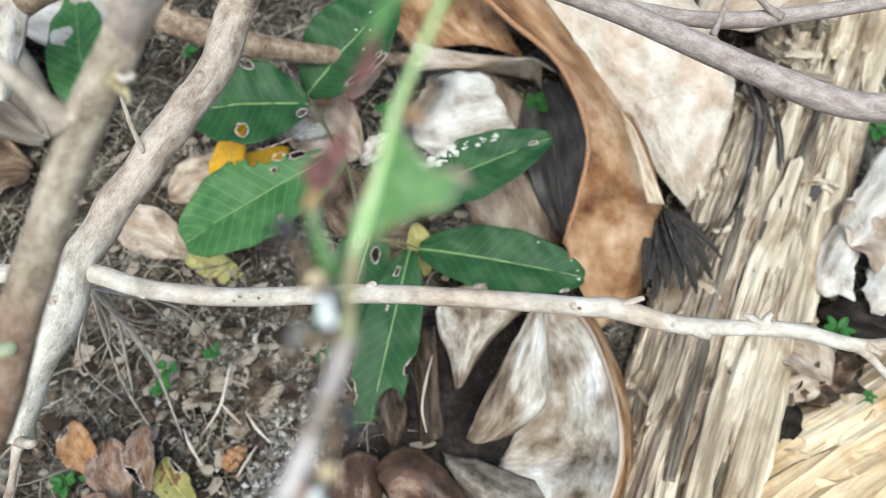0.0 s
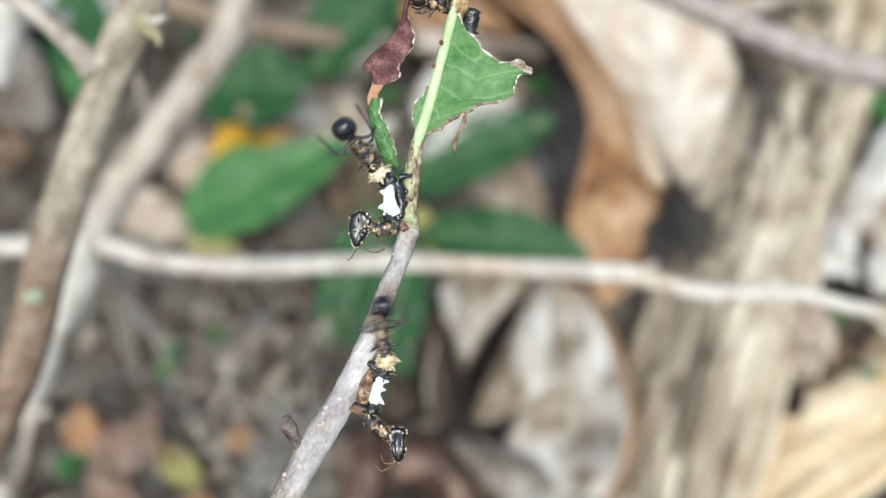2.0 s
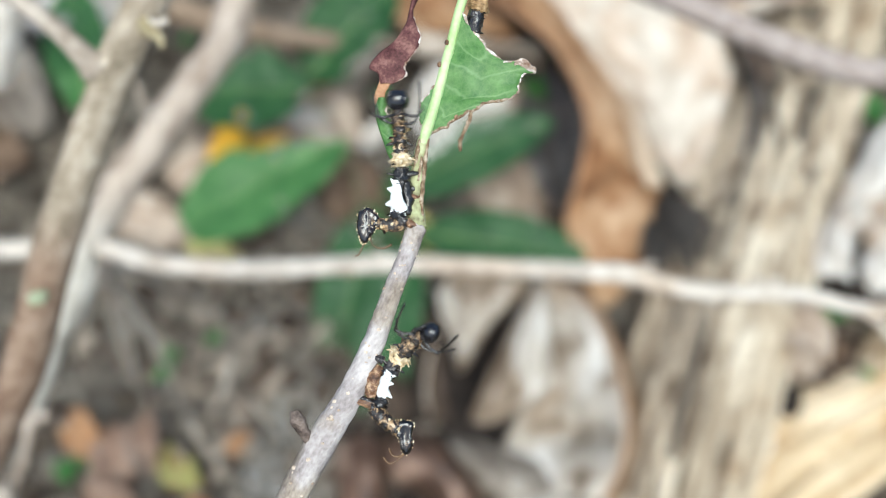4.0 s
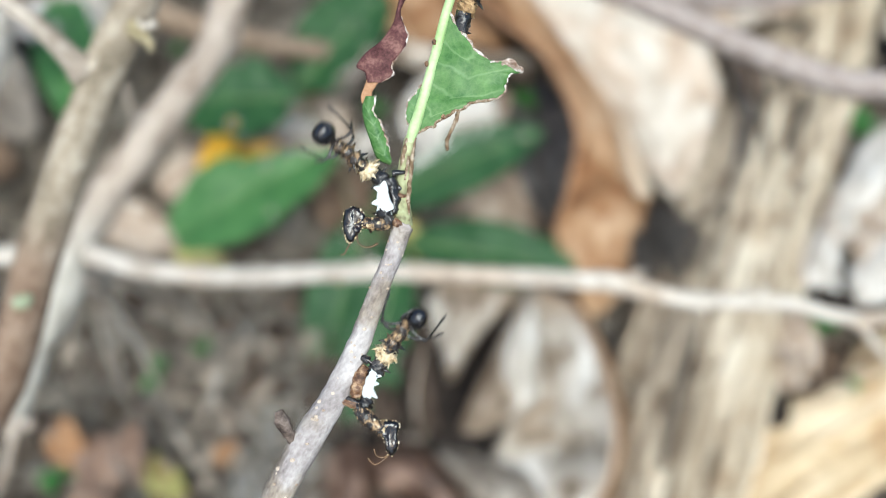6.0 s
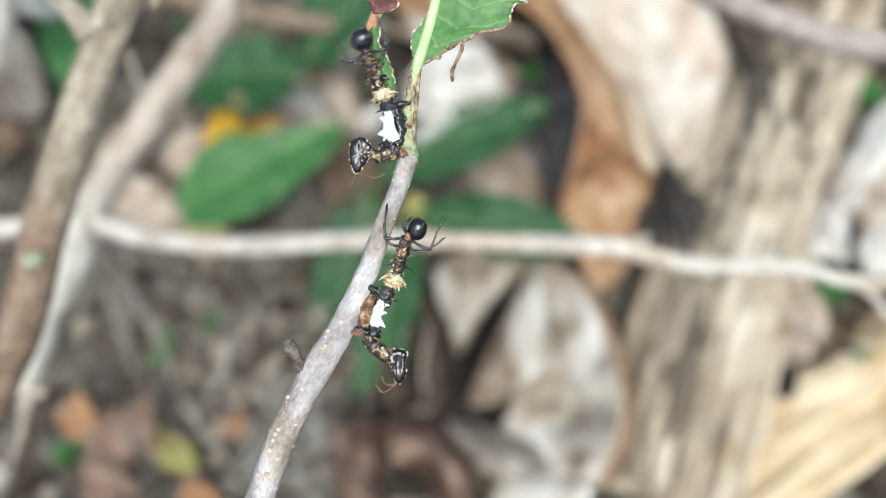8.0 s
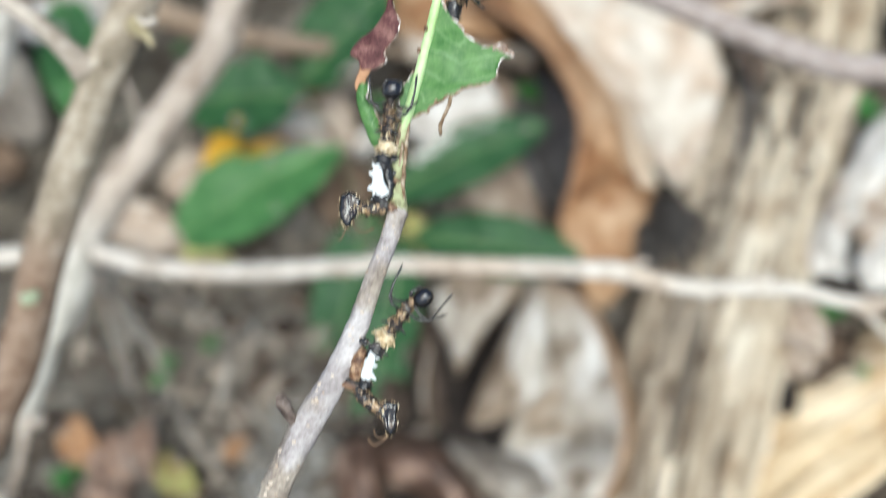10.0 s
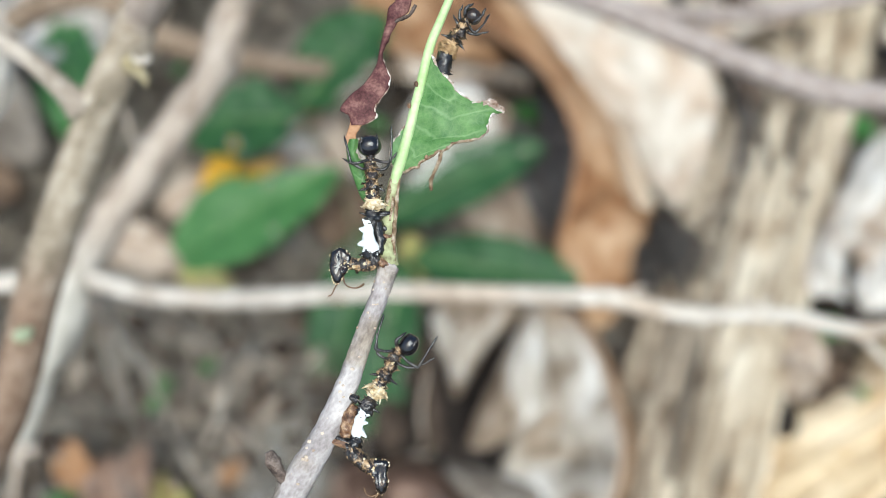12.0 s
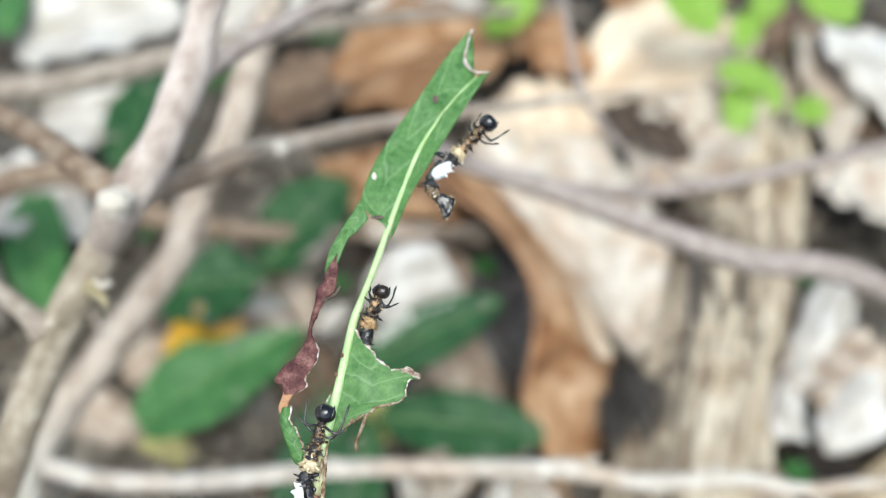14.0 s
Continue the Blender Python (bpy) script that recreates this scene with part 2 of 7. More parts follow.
GREY_LEAF = material("grey_dry_leaf", [(0.27, 0.225, 0.18), (0.52, 0.475, 0.415), (0.74, 0.71, 0.66)], scale=2.6, stretch=(1.4, 2.2, 1), uv=True, rough=0.7, bump=0.6, bump_scale=0.007, fine=6, vary=0.15, grain=0.25)
BROWN_LEAF = material("brown_dry_leaf", [(0.12, 0.056, 0.024), (0.34, 0.19, 0.095), (0.54, 0.38, 0.24)], scale=2.0, stretch=(1.2, 3.6, 1), uv=True, rough=0.6, bump=0.8, bump_scale=0.010, fine=5, grain=0.22, patch=((0.62, 0.47, 0.36), 26, 0.52, 0.8))
PINK_BROWN = material("pinkish_brown_leaf", [(0.12, 0.072, 0.05), (0.28, 0.185, 0.135), (0.45, 0.345, 0.27)], scale=3.0, stretch=(1.6, 1.6, 1), uv=True, rough=0.65, bump=0.9, bump_scale=0.008, fine=5, grain=0.3)
TAN_PALE = material("pale_tan_leaf", [(0.42, 0.30, 0.19), (0.66, 0.52, 0.37), (0.80, 0.70, 0.55)], scale=2.0, stretch=(1.2, 2.4, 1), uv=True, rough=0.6, bump=0.6, bump_scale=0.006, fine=5, grain=0.22)
TAN_DULL = material("dull_tan_leaf", [(0.13, 0.092, 0.066), (0.28, 0.212, 0.16), (0.46, 0.385, 0.31)], scale=3.0, stretch=(1.6, 1.6, 1), uv=True, rough=0.65, bump=0.9, bump_scale=0.010, fine=5, grain=0.25)
BUFF_LEAF = material("buff_dry_leaf", [(0.20, 0.15, 0.105), (0.41, 0.32, 0.245), (0.60, 0.52, 0.43)], scale=2.4, stretch=(1.4, 2.0, 1), uv=True, rough=0.7, bump=0.7, bump_scale=0.008, fine=5, grain=0.3)
DARK_LEAF = material("dark_dry_leaf", [(0.04, 0.027, 0.018), (0.13, 0.085, 0.055), (0.28, 0.20, 0.14)], scale=3, stretch=(1.0, 2.0, 1), uv=True, rough=0.7, bump=0.6, bump_scale=0.004, fine=8)
# Lightest ramp colour puts pale pinkish highlight patches on the brown.
DARK_BROWN = material("rolled_brown_leaf", [(0.022, 0.011, 0.007), (0.12, 0.066, 0.042), (0.40, 0.28, 0.21)], scale=2.4, stretch=(1.6, 1.3, 1), uv=True, rough=0.5, bump=0.6, bump_scale=0.005, fine=6, grain=0.25)
DINGY_LEAF = material("dingy_dry_leaf", [(0.14, 0.105, 0.07), (0.50, 0.445, 0.37), (0.82, 0.80, 0.755)], scale=2.6, stretch=(1.3, 1.8, 1), uv=True, rough=0.62, bump=0.7, bump_scale=0.010, fine=6, grain=0.25, patch=((0.40, 0.31, 0.23), 14, 0.475, 0.85))
DULL_LEAF = material("dull_dry_leaf", [(0.07, 0.055, 0.042), (0.19, 0.16, 0.13), (0.38, 0.34, 0.285)], scale=2.4, stretch=(1.4, 2.0, 1), uv=True, rough=0.7, bump=0.7, bump_scale=0.007, fine=6, grain=0.25)
# Leaf brown darkened so that shade is already in the colour.
SHADE_LEAF = material("shade_dark_leaf", [(0.018, 0.012, 0.008), (0.060, 0.042, 0.030), (0.15, 0.11, 0.082)], scale=2.4, stretch=(1.4, 2.0, 1), uv=True, rough=0.6, bump=0.7, bump_scale=0.006, fine=6, grain=0.25)
# Dark glossy grey that gives leaf sheets the shaded tone of a hollow.
HOLLOW_SHADE = material("hollow_shade_grey", [(0.03, 0.027, 0.026), (0.075, 0.069, 0.066), (0.15, 0.138, 0.13)], scale=3, stretch=(1.0, 2.0, 1), uv=True, rough=0.45, bump=0.5, bump_scale=0.003, fine=7)
# Near-black colour standing in for deep shade in gaps and under leaves.
GAP_SHADE = material("gap_shade_black", [(0.008, 0.006, 0.005), (0.022, 0.017, 0.014), (0.06, 0.046, 0.038)], scale=4, uv=True, rough=0.8, bump=0.6, bump_scale=0.004, fine=8)
RUST_LEAF = material("rust_leaf", [(0.20, 0.09, 0.04), (0.36, 0.19, 0.09), (0.46, 0.31, 0.19)], scale=4, uv=True, rough=0.7, fine=7)
ROTTEN = material("rotten_wood", [(0.17, 0.13, 0.09), (0.56, 0.465, 0.34), (0.79, 0.705, 0.555)], scale=75, stretch=(0.06, 1, 1), rough=0.9, bump=1.0, bump_scale=0.006, fine=5, vary=0.22, grain=0.7, patch=((0.48, 0.40, 0.34), 20, 0.50, 0.8))
GREY_WOOD = material("weathered_wood", [(0.035, 0.029, 0.022), (0.15, 0.125, 0.095), (0.34, 0.295, 0.23)], scale=95, stretch=(0.09, 1, 1), rough=0.95, bump=1.0, bump_scale=0.004, fine=4)
MID_WOOD = material("weathered_brown_wood", [(0.11, 0.085, 0.062), (0.36, 0.295, 0.22), (0.60, 0.52, 0.405)], scale=75, stretch=(0.06, 1, 1), rough=0.95, bump=1.0, bump_scale=0.006, fine=5, vary=0.2, grain=0.7)
CREAM_WOOD = material("cream_split_wood", [(0.28, 0.215, 0.145), (0.57, 0.475, 0.345), (0.79, 0.705, 0.55)], scale=70, stretch=(0.05, 1, 1), rough=0.9, bump=1.0, bump_scale=0.005, fine=6, vary=0.12, grain=0.6, patch=((0.62, 0.53, 0.45), 26, 0.54, 0.7))
ROTTEN_DARK = material("rotten_core", [(0.12, 0.09, 0.066), (0.49, 0.40, 0.295), (0.76, 0.67, 0.52)], scale=75, stretch=(0.07, 1, 1), rough=0.95, bump=1.0, bump_scale=0.006, fine=6, patch=((0.42, 0.37, 0.33), 24, 0.50, 0.9))
YELLOW_WOOD = material("split_yellow_wood", [(0.34, 0.25, 0.15), (0.62, 0.48, 0.30), (0.80, 0.68, 0.49)], scale=60, stretch=(0.05, 1, 1), rough=0.85, bump=0.8, bump_scale=0.004, fine=6, vary=0.18, patch=((0.75, 0.62, 0.50), 25, 0.50, 0.8))
CHARRED = material("blackened_wood", [(0.015, 0.013, 0.011), (0.06, 0.053, 0.048), (0.26, 0.23, 0.20)], scale=70, stretch=(0.12, 1, 1), uv=True, rough=0.9, bump=0.8, bump_scale=0.003, fine=4)
MOTTLED = leaf_material("mottled_yellow_leaf", (0.17, 0.19, 0.05), (0.48, 0.42, 0.15), (0.4, 0.38, 0.2), rough=0.55, spots=((0.20, 0.11, 0.05), 60, 0.61))
GREEN = leaf_material("green_leaf", (0.014, 0.058, 0.018), (0.040, 0.122, 0.036), (0.10, 0.20, 0.075), rough=0.5, veins=15, vein_amount=0.3)
MID_GREEN = leaf_material("mid_green_leaf", (0.032, 0.115, 0.03), (0.105, 0.255, 0.075), (0.20, 0.38, 0.15), rough=0.42, veins=15, vein_amount=0.35)
LIME = leaf_material("lime_leaf", (0.24, 0.42, 0.05), (0.40, 0.60, 0.11), (0.4, 0.65, 0.2), rough=0.45, through=0.35)
SEEDLING = leaf_material("seedling_leaf", (0.025, 0.12, 0.02), (0.06, 0.22, 0.045), (0.2, 0.4, 0.12), rough=0.5)
YELLOW = leaf_material("yellow_leaf", (0.70, 0.36, 0.01), (0.85, 0.52, 0.03), (0.9, 0.65, 0.1), rough=0.5)
PALE_YELLOW = leaf_material("pale_yellow_leaf", (0.42, 0.38, 0.10), (0.62, 0.57, 0.25), (0.8, 0.75, 0.4), rough=0.5)
RIB = material("leaf_rib", [(0.16, 0.27, 0.09), (0.34, 0.44, 0.18)], scale=100, rough=0.5, bump=0.2)
STALK = material("leaf_stalk", [(0.10, 0.12, 0.05), (0.22, 0.22, 0.11)], scale=100, rough=0.6, bump=0.2)
FLECK = material("white_fleck", [(0.40, 0.41, 0.31), (0.62, 0.61, 0.52), (0.76, 0.76, 0.70)], scale=260, rough=0.9)
SHOOT_LEAF = leaf_material("chewed_leaf_green", (0.045, 0.155, 0.034), (0.175, 0.35, 0.105), (0.31, 0.48, 0.22), rough=0.4, veins=5, vein_amount=0.38, through=0.3, grain_scale=850, net=1500)
SHOOT_RIB = material("shoot_rib", [(0.36, 0.54, 0.20), (0.56, 0.71, 0.37)], scale=300, rough=0.45, bump=0.2, bump_scale=0.0002)
SHOOT_STEM = material("shoot_stem", [(0.10, 0.075, 0.045), (0.34, 0.35, 0.19), (0.52, 0.56, 0.33)], scale=260, rough=0.65, bump=0.6, bump_scale=0.0003)
TAN_LEAF = material("tan_leaf", [(0.28, 0.13, 0.06), (0.48, 0.28, 0.16)], scale=500, rough=0.6, bump=0.3, bump_scale=0.0003)
WITHERED = material("withered_leaf", [(0.045, 0.015, 0.016), (0.115, 0.047, 0.045), (0.24, 0.125, 0.105)], scale=450, rough=0.6, bump=0.4, bump_scale=0.0003)
EDGE = material("chewed_edge", [(0.16, 0.09, 0.06), (0.42, 0.33, 0.27), (0.85, 0.83, 0.79)], scale=700, rough=0.8, bump=0.6, bump_scale=0.0002)
BROWN_EDGE = material("dry_brown_edge", [(0.08, 0.045, 0.025), (0.22, 0.15, 0.09), (0.52, 0.44, 0.34)], scale=900, rough=0.85, bump=0.8, bump_scale=0.0002)
HEAD = material("glossy_black", [(0.002, 0.002, 0.003), (0.007, 0.007, 0.011)], scale=600, rough=0.14, bump=0.3, bump_scale=0.0003, sheen=0.5)
BLACK = material("black_skin", [(0.003, 0.003, 0.003), (0.012, 0.010, 0.009), (0.06, 0.05, 0.045)], scale=700, rough=0.09, bump=0.6, bump_scale=0.0005, sheen=0.7)
BROWN = material("brown_skin", [(0.003, 0.0025, 0.002), (0.030, 0.016, 0.009), (0.50, 0.33, 0.17)], scale=1000, rough=0.16, bump=0.9, bump_scale=0.0004, stops=[0.36, 0.50, 0.66], sheen=0.5)
TAN = material("tan_skin", [(0.32, 0.20, 0.09), (0.66, 0.52, 0.31), (0.88, 0.80, 0.62)], scale=1300, rough=0.55, bump=0.9, bump_scale=0.0002)
WHITE = material("white_skin", [(0.70, 0.74, 0.74), (0.86, 0.88, 0.87)], scale=1200, rough=0.6, bump=0.5, bump_scale=0.0002)
TAIL = material("tail_skin", [(0.004, 0.0035, 0.004), (0.020, 0.013, 0.010), (0.16, 0.10, 0.06)], scale=500, rough=0.07, bump=0.35, bump_scale=0.0004, stops=[0.42, 0.60, 0.76], sheen=0.6)
DARK_HEAD = material("dark_brown_head", [(0.006, 0.004, 0.003), (0.035, 0.020, 0.012)], scale=900, rough=0.2, bump=0.3, bump_scale=0.0003, sheen=0.3)
HOOK = material("hook_skin", [(0.07, 0.035, 0.015), (0.20, 0.11, 0.05)], scale=900, rough=0.35, bump=0.2, bump_scale=0.0001)
TAWNY = material("tawny_skin", [(0.10, 0.05, 0.02), (0.40, 0.25, 0.11), (0.66, 0.49, 0.29)], scale=1300, rough=0.45, bump=0.9, bump_scale=0.0003)
AMBER = material("amber_skin", [(0.03, 0.014, 0.008), (0.16, 0.075, 0.035), (0.50, 0.34, 0.20)], scale=1200, rough=0.3, bump=0.6, bump_scale=0.0003)


# ---- builders ----
def V(*a):
    return Vector(a[0] if len(a) == 1 else a)


def smooth_line(points, n):
    """A Catmull-Rom line through the points, n steps a span. Works for tuples of any length."""
    p = [np.array(q, float) for q in points]
    p = [2 * p[0] - p[1]] + p + [2 * p[-1] - p[-2]]
    out = []
    for i in range(1, len(p) - 2):
        for k in range(n):
            t = k / n
            a, b, c, d = p[i - 1:i + 3]
            out.append(0.5 * ((2 * b) + (c - a) * t + (2 * a - 5 * b + 4 * c - d) * t * t + (3 * b - a - 3 * c + d) * t ** 3))
    out.append(p[-2])
    return out


def tube_into(bm, points, radii, seg=10, steps=4, rough=0.0, freq=60.0, flat=1.0, unit=1.0):
    """A closed tube through the points with the radii, its skin roughened by noise."""
    line = smooth_line([(*q, r) for q, r in zip(points, radii)], steps)
    pts = [Vector(q[:3]) * unit for q in line]
    rad = [max(1e-6, q[3]) * unit for q in line]
    side = None
    rings = []
    for i, p in enumerate(pts):
        d = (pts[min(i + 1, len(pts) - 1)] - pts[max(i - 1, 0)]).normalized()
        if side is None:
            side = d.orthogonal().normalized()
        side = (side - d * side.dot(d)).normalized()
        up = d.cross(side)
        ring = []
        for k in range(seg):
            a = 2 * math.pi * k / seg
            w = side * math.cos(a) + up * math.sin(a) * flat
            r = rad[i]
            if rough:
                r *= 1 + rough * noise.noise((p + w * r) * freq)
            ring.append(bm.verts.new(p + w * r))
        rings.append(ring)
    uv = bm.loops.layers.uv.verify()
    run = 0.0
    for i, (a, b) in enumerate(zip(rings, rings[1:])):
        step = (pts[i + 1] - pts[i]).length
        w = 2 * math.pi * rad[i] / seg
        for k in range(seg):
            fc = bm.faces.new((a[k], a[(k + 1) % seg], b[(k + 1) % seg], b[k]))
            for lp, q in zip(fc.loops, ((run, k * w), (run, k * w + w), (run + step, k * w + w), (run + step, k * w))):
                lp[uv].uv = q
        run += step
    bm.faces.new(list(reversed(rings[0])))
    bm.faces.new(rings[-1])
    return bm


def tube(points, radii, **kw):
    return tube_into(bmesh.new(), points, radii, **kw)


def ball_into(bm, centre, size, rough=0.0, freq=60.0, unit=1.0, level=3):
    made = bmesh.ops.create_icosphere(bm, subdivisions=level, radius=1.0)
    for v in made["verts"]:
        k = 1 + (rough * noise.noise(v.co * freq) if rough else 0)
        v.co = Vector([c + s * k * x for c, s, x in zip(centre, size, v.co)]) * unit
    return bm


def part(name, bm, mat, parent=None, label="", flat=False):
    """Links a bmesh as one mesh object, under a thing or a part if given."""
    me = bpy.data.meshes.new(name)
    bmesh.ops.recalc_face_normals(bm, faces=bm.faces[:])
    bm.to_mesh(me)
    bm.free()
    me.materials.append(mat)
    if not flat:
        me.polygons.foreach_set("use_smooth", [True] * len(me.polygons))
    ob = new(name, me)
    ob.parent = parent
    if label:
        tagged(ob, label)
    return ob


def thing(name, label, category, group="", kind="", at=None):
    ob = new(name)
    ob.empty_display_size = 0.02
    if at is not None:
        ob.matrix_world = at
    return tagged(ob, label, category, group, kind)


def grid_mesh(rows, keep=None):
    """A mesh from rows of points, with UV along (x) and across (y). keep(u, v) false leaves a hole."""
    bm = bmesh.new()
    uv = bm.loops.layers.uv.new("uv")
    nu, nv = len(rows), len(rows[0])
    vs = [[bm.verts.new(p) for p in r] for r in rows]
    for i in range(nu - 1):
        for j in range(nv - 1):
            if keep and not keep((i + 0.5) / (nu - 1), (j + 0.5) / (nv - 1)):
                continue
            fc = bm.faces.new((vs[i][j], vs[i + 1][j], vs[i + 1][j + 1], vs[i][j + 1]))
            for lp, (a, b) in zip(fc.loops, ((i, j), (i + 1, j), (i + 1, j + 1), (i, j + 1))):
                lp[uv].uv = (a / (nu - 1), b / (nv - 1))
    for v in [v for v in bm.verts if not v.link_faces]:
        bm.verts.remove(v)
    return bm


def thicken(ob, amount):
    s = ob.modifiers.new("thickness", "SOLIDIFY")
    s.thickness = amount
    s.offset = 0
    return ob


def sheet(name, controls, mat, parent=None, label="", steps=8, ripple=0.004, freq=25.0, thick=0.0012, ragged=0.0, keep=None):
    """A curved sheet through a net of control points (rows of equal length), rippled and with ragged margins."""
    cols = [smooth_line(r, steps) for r in controls]
    rows = list(zip(*[smooth_line(c, steps) for c in zip(*cols)]))
    out = []
    for i, r in enumerate(rows):
        line = []
        for j, q in enumerate(r):
            p = Vector(q)
            w = noise.noise_vector(p * freq)
            p += Vector((w.x * 0.3, w.y * 0.3, w.z)) * ripple
            if ragged:
                e = min(i, len(rows) - 1 - i, j, len(r) - 1 - j)
                if e == 0:
                    p += noise.noise_vector(p * 90) * ragged
            line.append(p)
        out.append(line)
    ob = part(name, grid_mesh(out, keep), mat, parent, label)
    if name == "blade" and len(out) > 4:
        m = len(out[0]) // 2
        line = [tuple(r[m]) for r in out][2:-2:3]
        part("vein", tube(line, [0.0011] * len(line), seg=5, steps=2), mat, parent)
    return thicken(ob, thick)


def blade_rows(base, tip, width, up, sag=0.0, fold=0.25, wave=0.006, nu=28, nv=13, blunt=0.5, seed=0.0):
    """Rows of points of a leaf blade from base to tip, folded along the rib and bent down by sag."""
    base, tip, up = Vector(base), Vector(tip), Vector(up).normalized()
    along = tip - base
    length = along.length
    x = along.normalized()
    side = up.cross(x).normalized()
    n = x.cross(side)
    rows = []
    for i in range(nu):
        u = i / (nu - 1)
        w = width / 2 * max(0.012, math.sin(math.pi * (0.02 + 0.96 * u) ** (0.72 + 0.28 * blunt))) ** (1.0 - 0.42 * blunt)
        row = []
        for j in range(nv):
            v = 2 * j / (nv - 1) - 1
            edge = 1 + 0.05 * noise.noise(Vector((u * 9, v, seed)))
            p = base + x * (u * length) + side * (v * w * edge) + n * (sag * 4 * u * (1 - u) + abs(v) * w * fold)
            p += n * wave * noise.noise(Vector((u * 6 + seed, v * 1.6, seed * 3)))
            p += n * wave * 0.7 * abs(v) * math.sin(u * 26 + seed * 7 + 2 * v)
            row.append(p)
        rows.append(row)
    return rows


def green_leaf(base, tip, width, up, mat, label, holes=(), sag=0.01, fold=0.2, wave=0.003, seed=0.0, blunt=0.8, parent=None, name="fallen_leaf", rib=None, thick=0.0008, rib_size=0.0011, stalk=None, flecks=()):
    """A leaf: blade with midrib, stalk and rims of eaten holes, alone or as a part of a plant.
    holes: (u, v, radius u, radius v) eaten out of the blade; flecks: (u, v, size) white crumbs on it."""
    if parent is None:
        top = thing(name, label, "leaf", at=Matrix.Translation(base))
        o = Vector(base)
    else:
        o = parent.matrix_world.translation.copy()
    rows = blade_rows(base, tip, width, up, sag, fold, wave, 64, 37, blunt, seed)
    rows = [[p - o for p in r] for r in rows]

    def wobble(u, v):
        return 1 + 0.45 * noise.noise(Vector((u * 30, v * 14, seed)))

    def keep(u, v):
        return all(((u - a) / ra) ** 2 + ((v - b) / rb) ** 2 >= wobble(u, v) for a, b, ra, rb in holes)

    def spot(u, v):
        u, v = min(max(u, 0), 1), min(max(v, 0), 1)
        return rows[round(u * (len(rows) - 1))][round(v * (len(rows[0]) - 1))]

    if parent is None:
        leaf = part("blade", grid_mesh(rows, keep), mat, top)
        hold = top
    else:
        leaf = hold = part("leaf", grid_mesh(rows, keep), mat, parent, label)
    thicken(leaf, thick)
    mid = len(rows[0]) // 2
    line = [r[mid] + Vector((0, 0, 0.0003)) for r in rows]
    pts = [tuple(line[i]) for i in range(0, len(line), 7)]
    part("midrib", tube(pts, [rib_size * (1 - 0.75 * i / len(pts)) for i in range(len(pts))], seg=6, steps=3), rib or RIB, hold)
    for a, b, ra, rb in holes:
        ring = []
        for i in range(15):
            q = 2 * math.pi * i / 14
            k = math.sqrt(wobble(a + ra * math.cos(q), b + rb * math.sin(q)))
            u, v = a + ra * k * math.cos(q), b + rb * k * math.sin(q)
            if 0.0 < u < 1 and 0.0 < v < 1:
                ring.append(tuple(spot(u, v) + Vector((0, 0, 0.0003))))
        if len(ring) > 4:
            part("hole_rim", tube(ring, [0.0005 + 0.0004 * ((7 * i) % 5) / 4 for i in range(len(ring))], seg=5, steps=2, rough=0.5, freq=700), EDGE, hold, "pale dry rim of an eaten hole")
    for u, v, r in flecks:
        bm = bmesh.new()
        ball_into(bm, spot(u, v) + Vector((0, 0, 0.0005)), (r, r * (0.55 + 0.4 * (u * 37 % 1)), r * 0.2), rough=0.55, freq=2.2, level=2)
        part("white_fleck", bm, FLECK, hold)
    if stalk is not None:
        e = Vector(stalk) - o
        b = rows[0][mid]
        part("leaf_stalk", tube([tuple(b), tuple((b + e) / 2 + Vector((0, 0, 0.006))), tuple(e)], [rib_size, rib_size, rib_size * 1.2], seg=7), STALK, hold)
    return hold


def branch(name, points, radii, mat, label, twigs=(), knots=0, seg=14, rough=0.10, freq=35.0, category="branch", seed=1, steps=7):
    """A branch as a thing: limb, side twigs and knots."""
    top = thing(name, label, category, at=Matrix.Translation(points[0]))
    o = Vector(points[0])
    loc = [tuple(Vector(p) - o) for p in points]
    part("limb", tube(loc, radii, seg=seg, steps=steps, rough=rough, freq=freq), mat, top)
    for tp, tr in twigs:
        part("side_twig", tube([tuple(Vector(p) - o) for p in tp], tr, seg=9, steps=5, rough=rough, freq=freq * 2), mat, top)
    rng = random.Random(seed)
    line = smooth_line([(*p, r) for p, r in zip(loc, radii)], 8)
    for k in range(knots):
        q = line[int((k + 0.3 + 0.5 * rng.random()) / knots * (len(line) - 1))]
        a = rng.uniform(0, 6.28)
        d = Vector((math.cos(a) * 0.6, -0.5, 0.8 + 0.3 * math.sin(a))).normalized()
        p = Vector(q[:3]) + d * q[3] * 0.8
        part("knot", tube([tuple(p - d * q[3] * 0.5), tuple(p + d * q[3] * 0.2), tuple(p + d * q[3] * 0.42)], [q[3] * 0.5, q[3] * 0.36, q[3] * 0.16], seg=8, steps=3, rough=0.3, freq=300), mat, top)
    return top


# ---- ground ----
def ground_height(x, y):
    near = math.exp(-(x * x + y * y) / 1.5)
    return (0.012 * noise.noise(Vector((x * 9, y * 9, 0))) + 0.006 * noise.noise(Vector((x * 30, y * 30, 4))) + 0.0025 * noise.noise(Vector((x * 110, y * 110, 8)))) * near + 0.15 * (1 - near) * noise.noise(Vector((x * 0.3, y * 0.3, 2)))


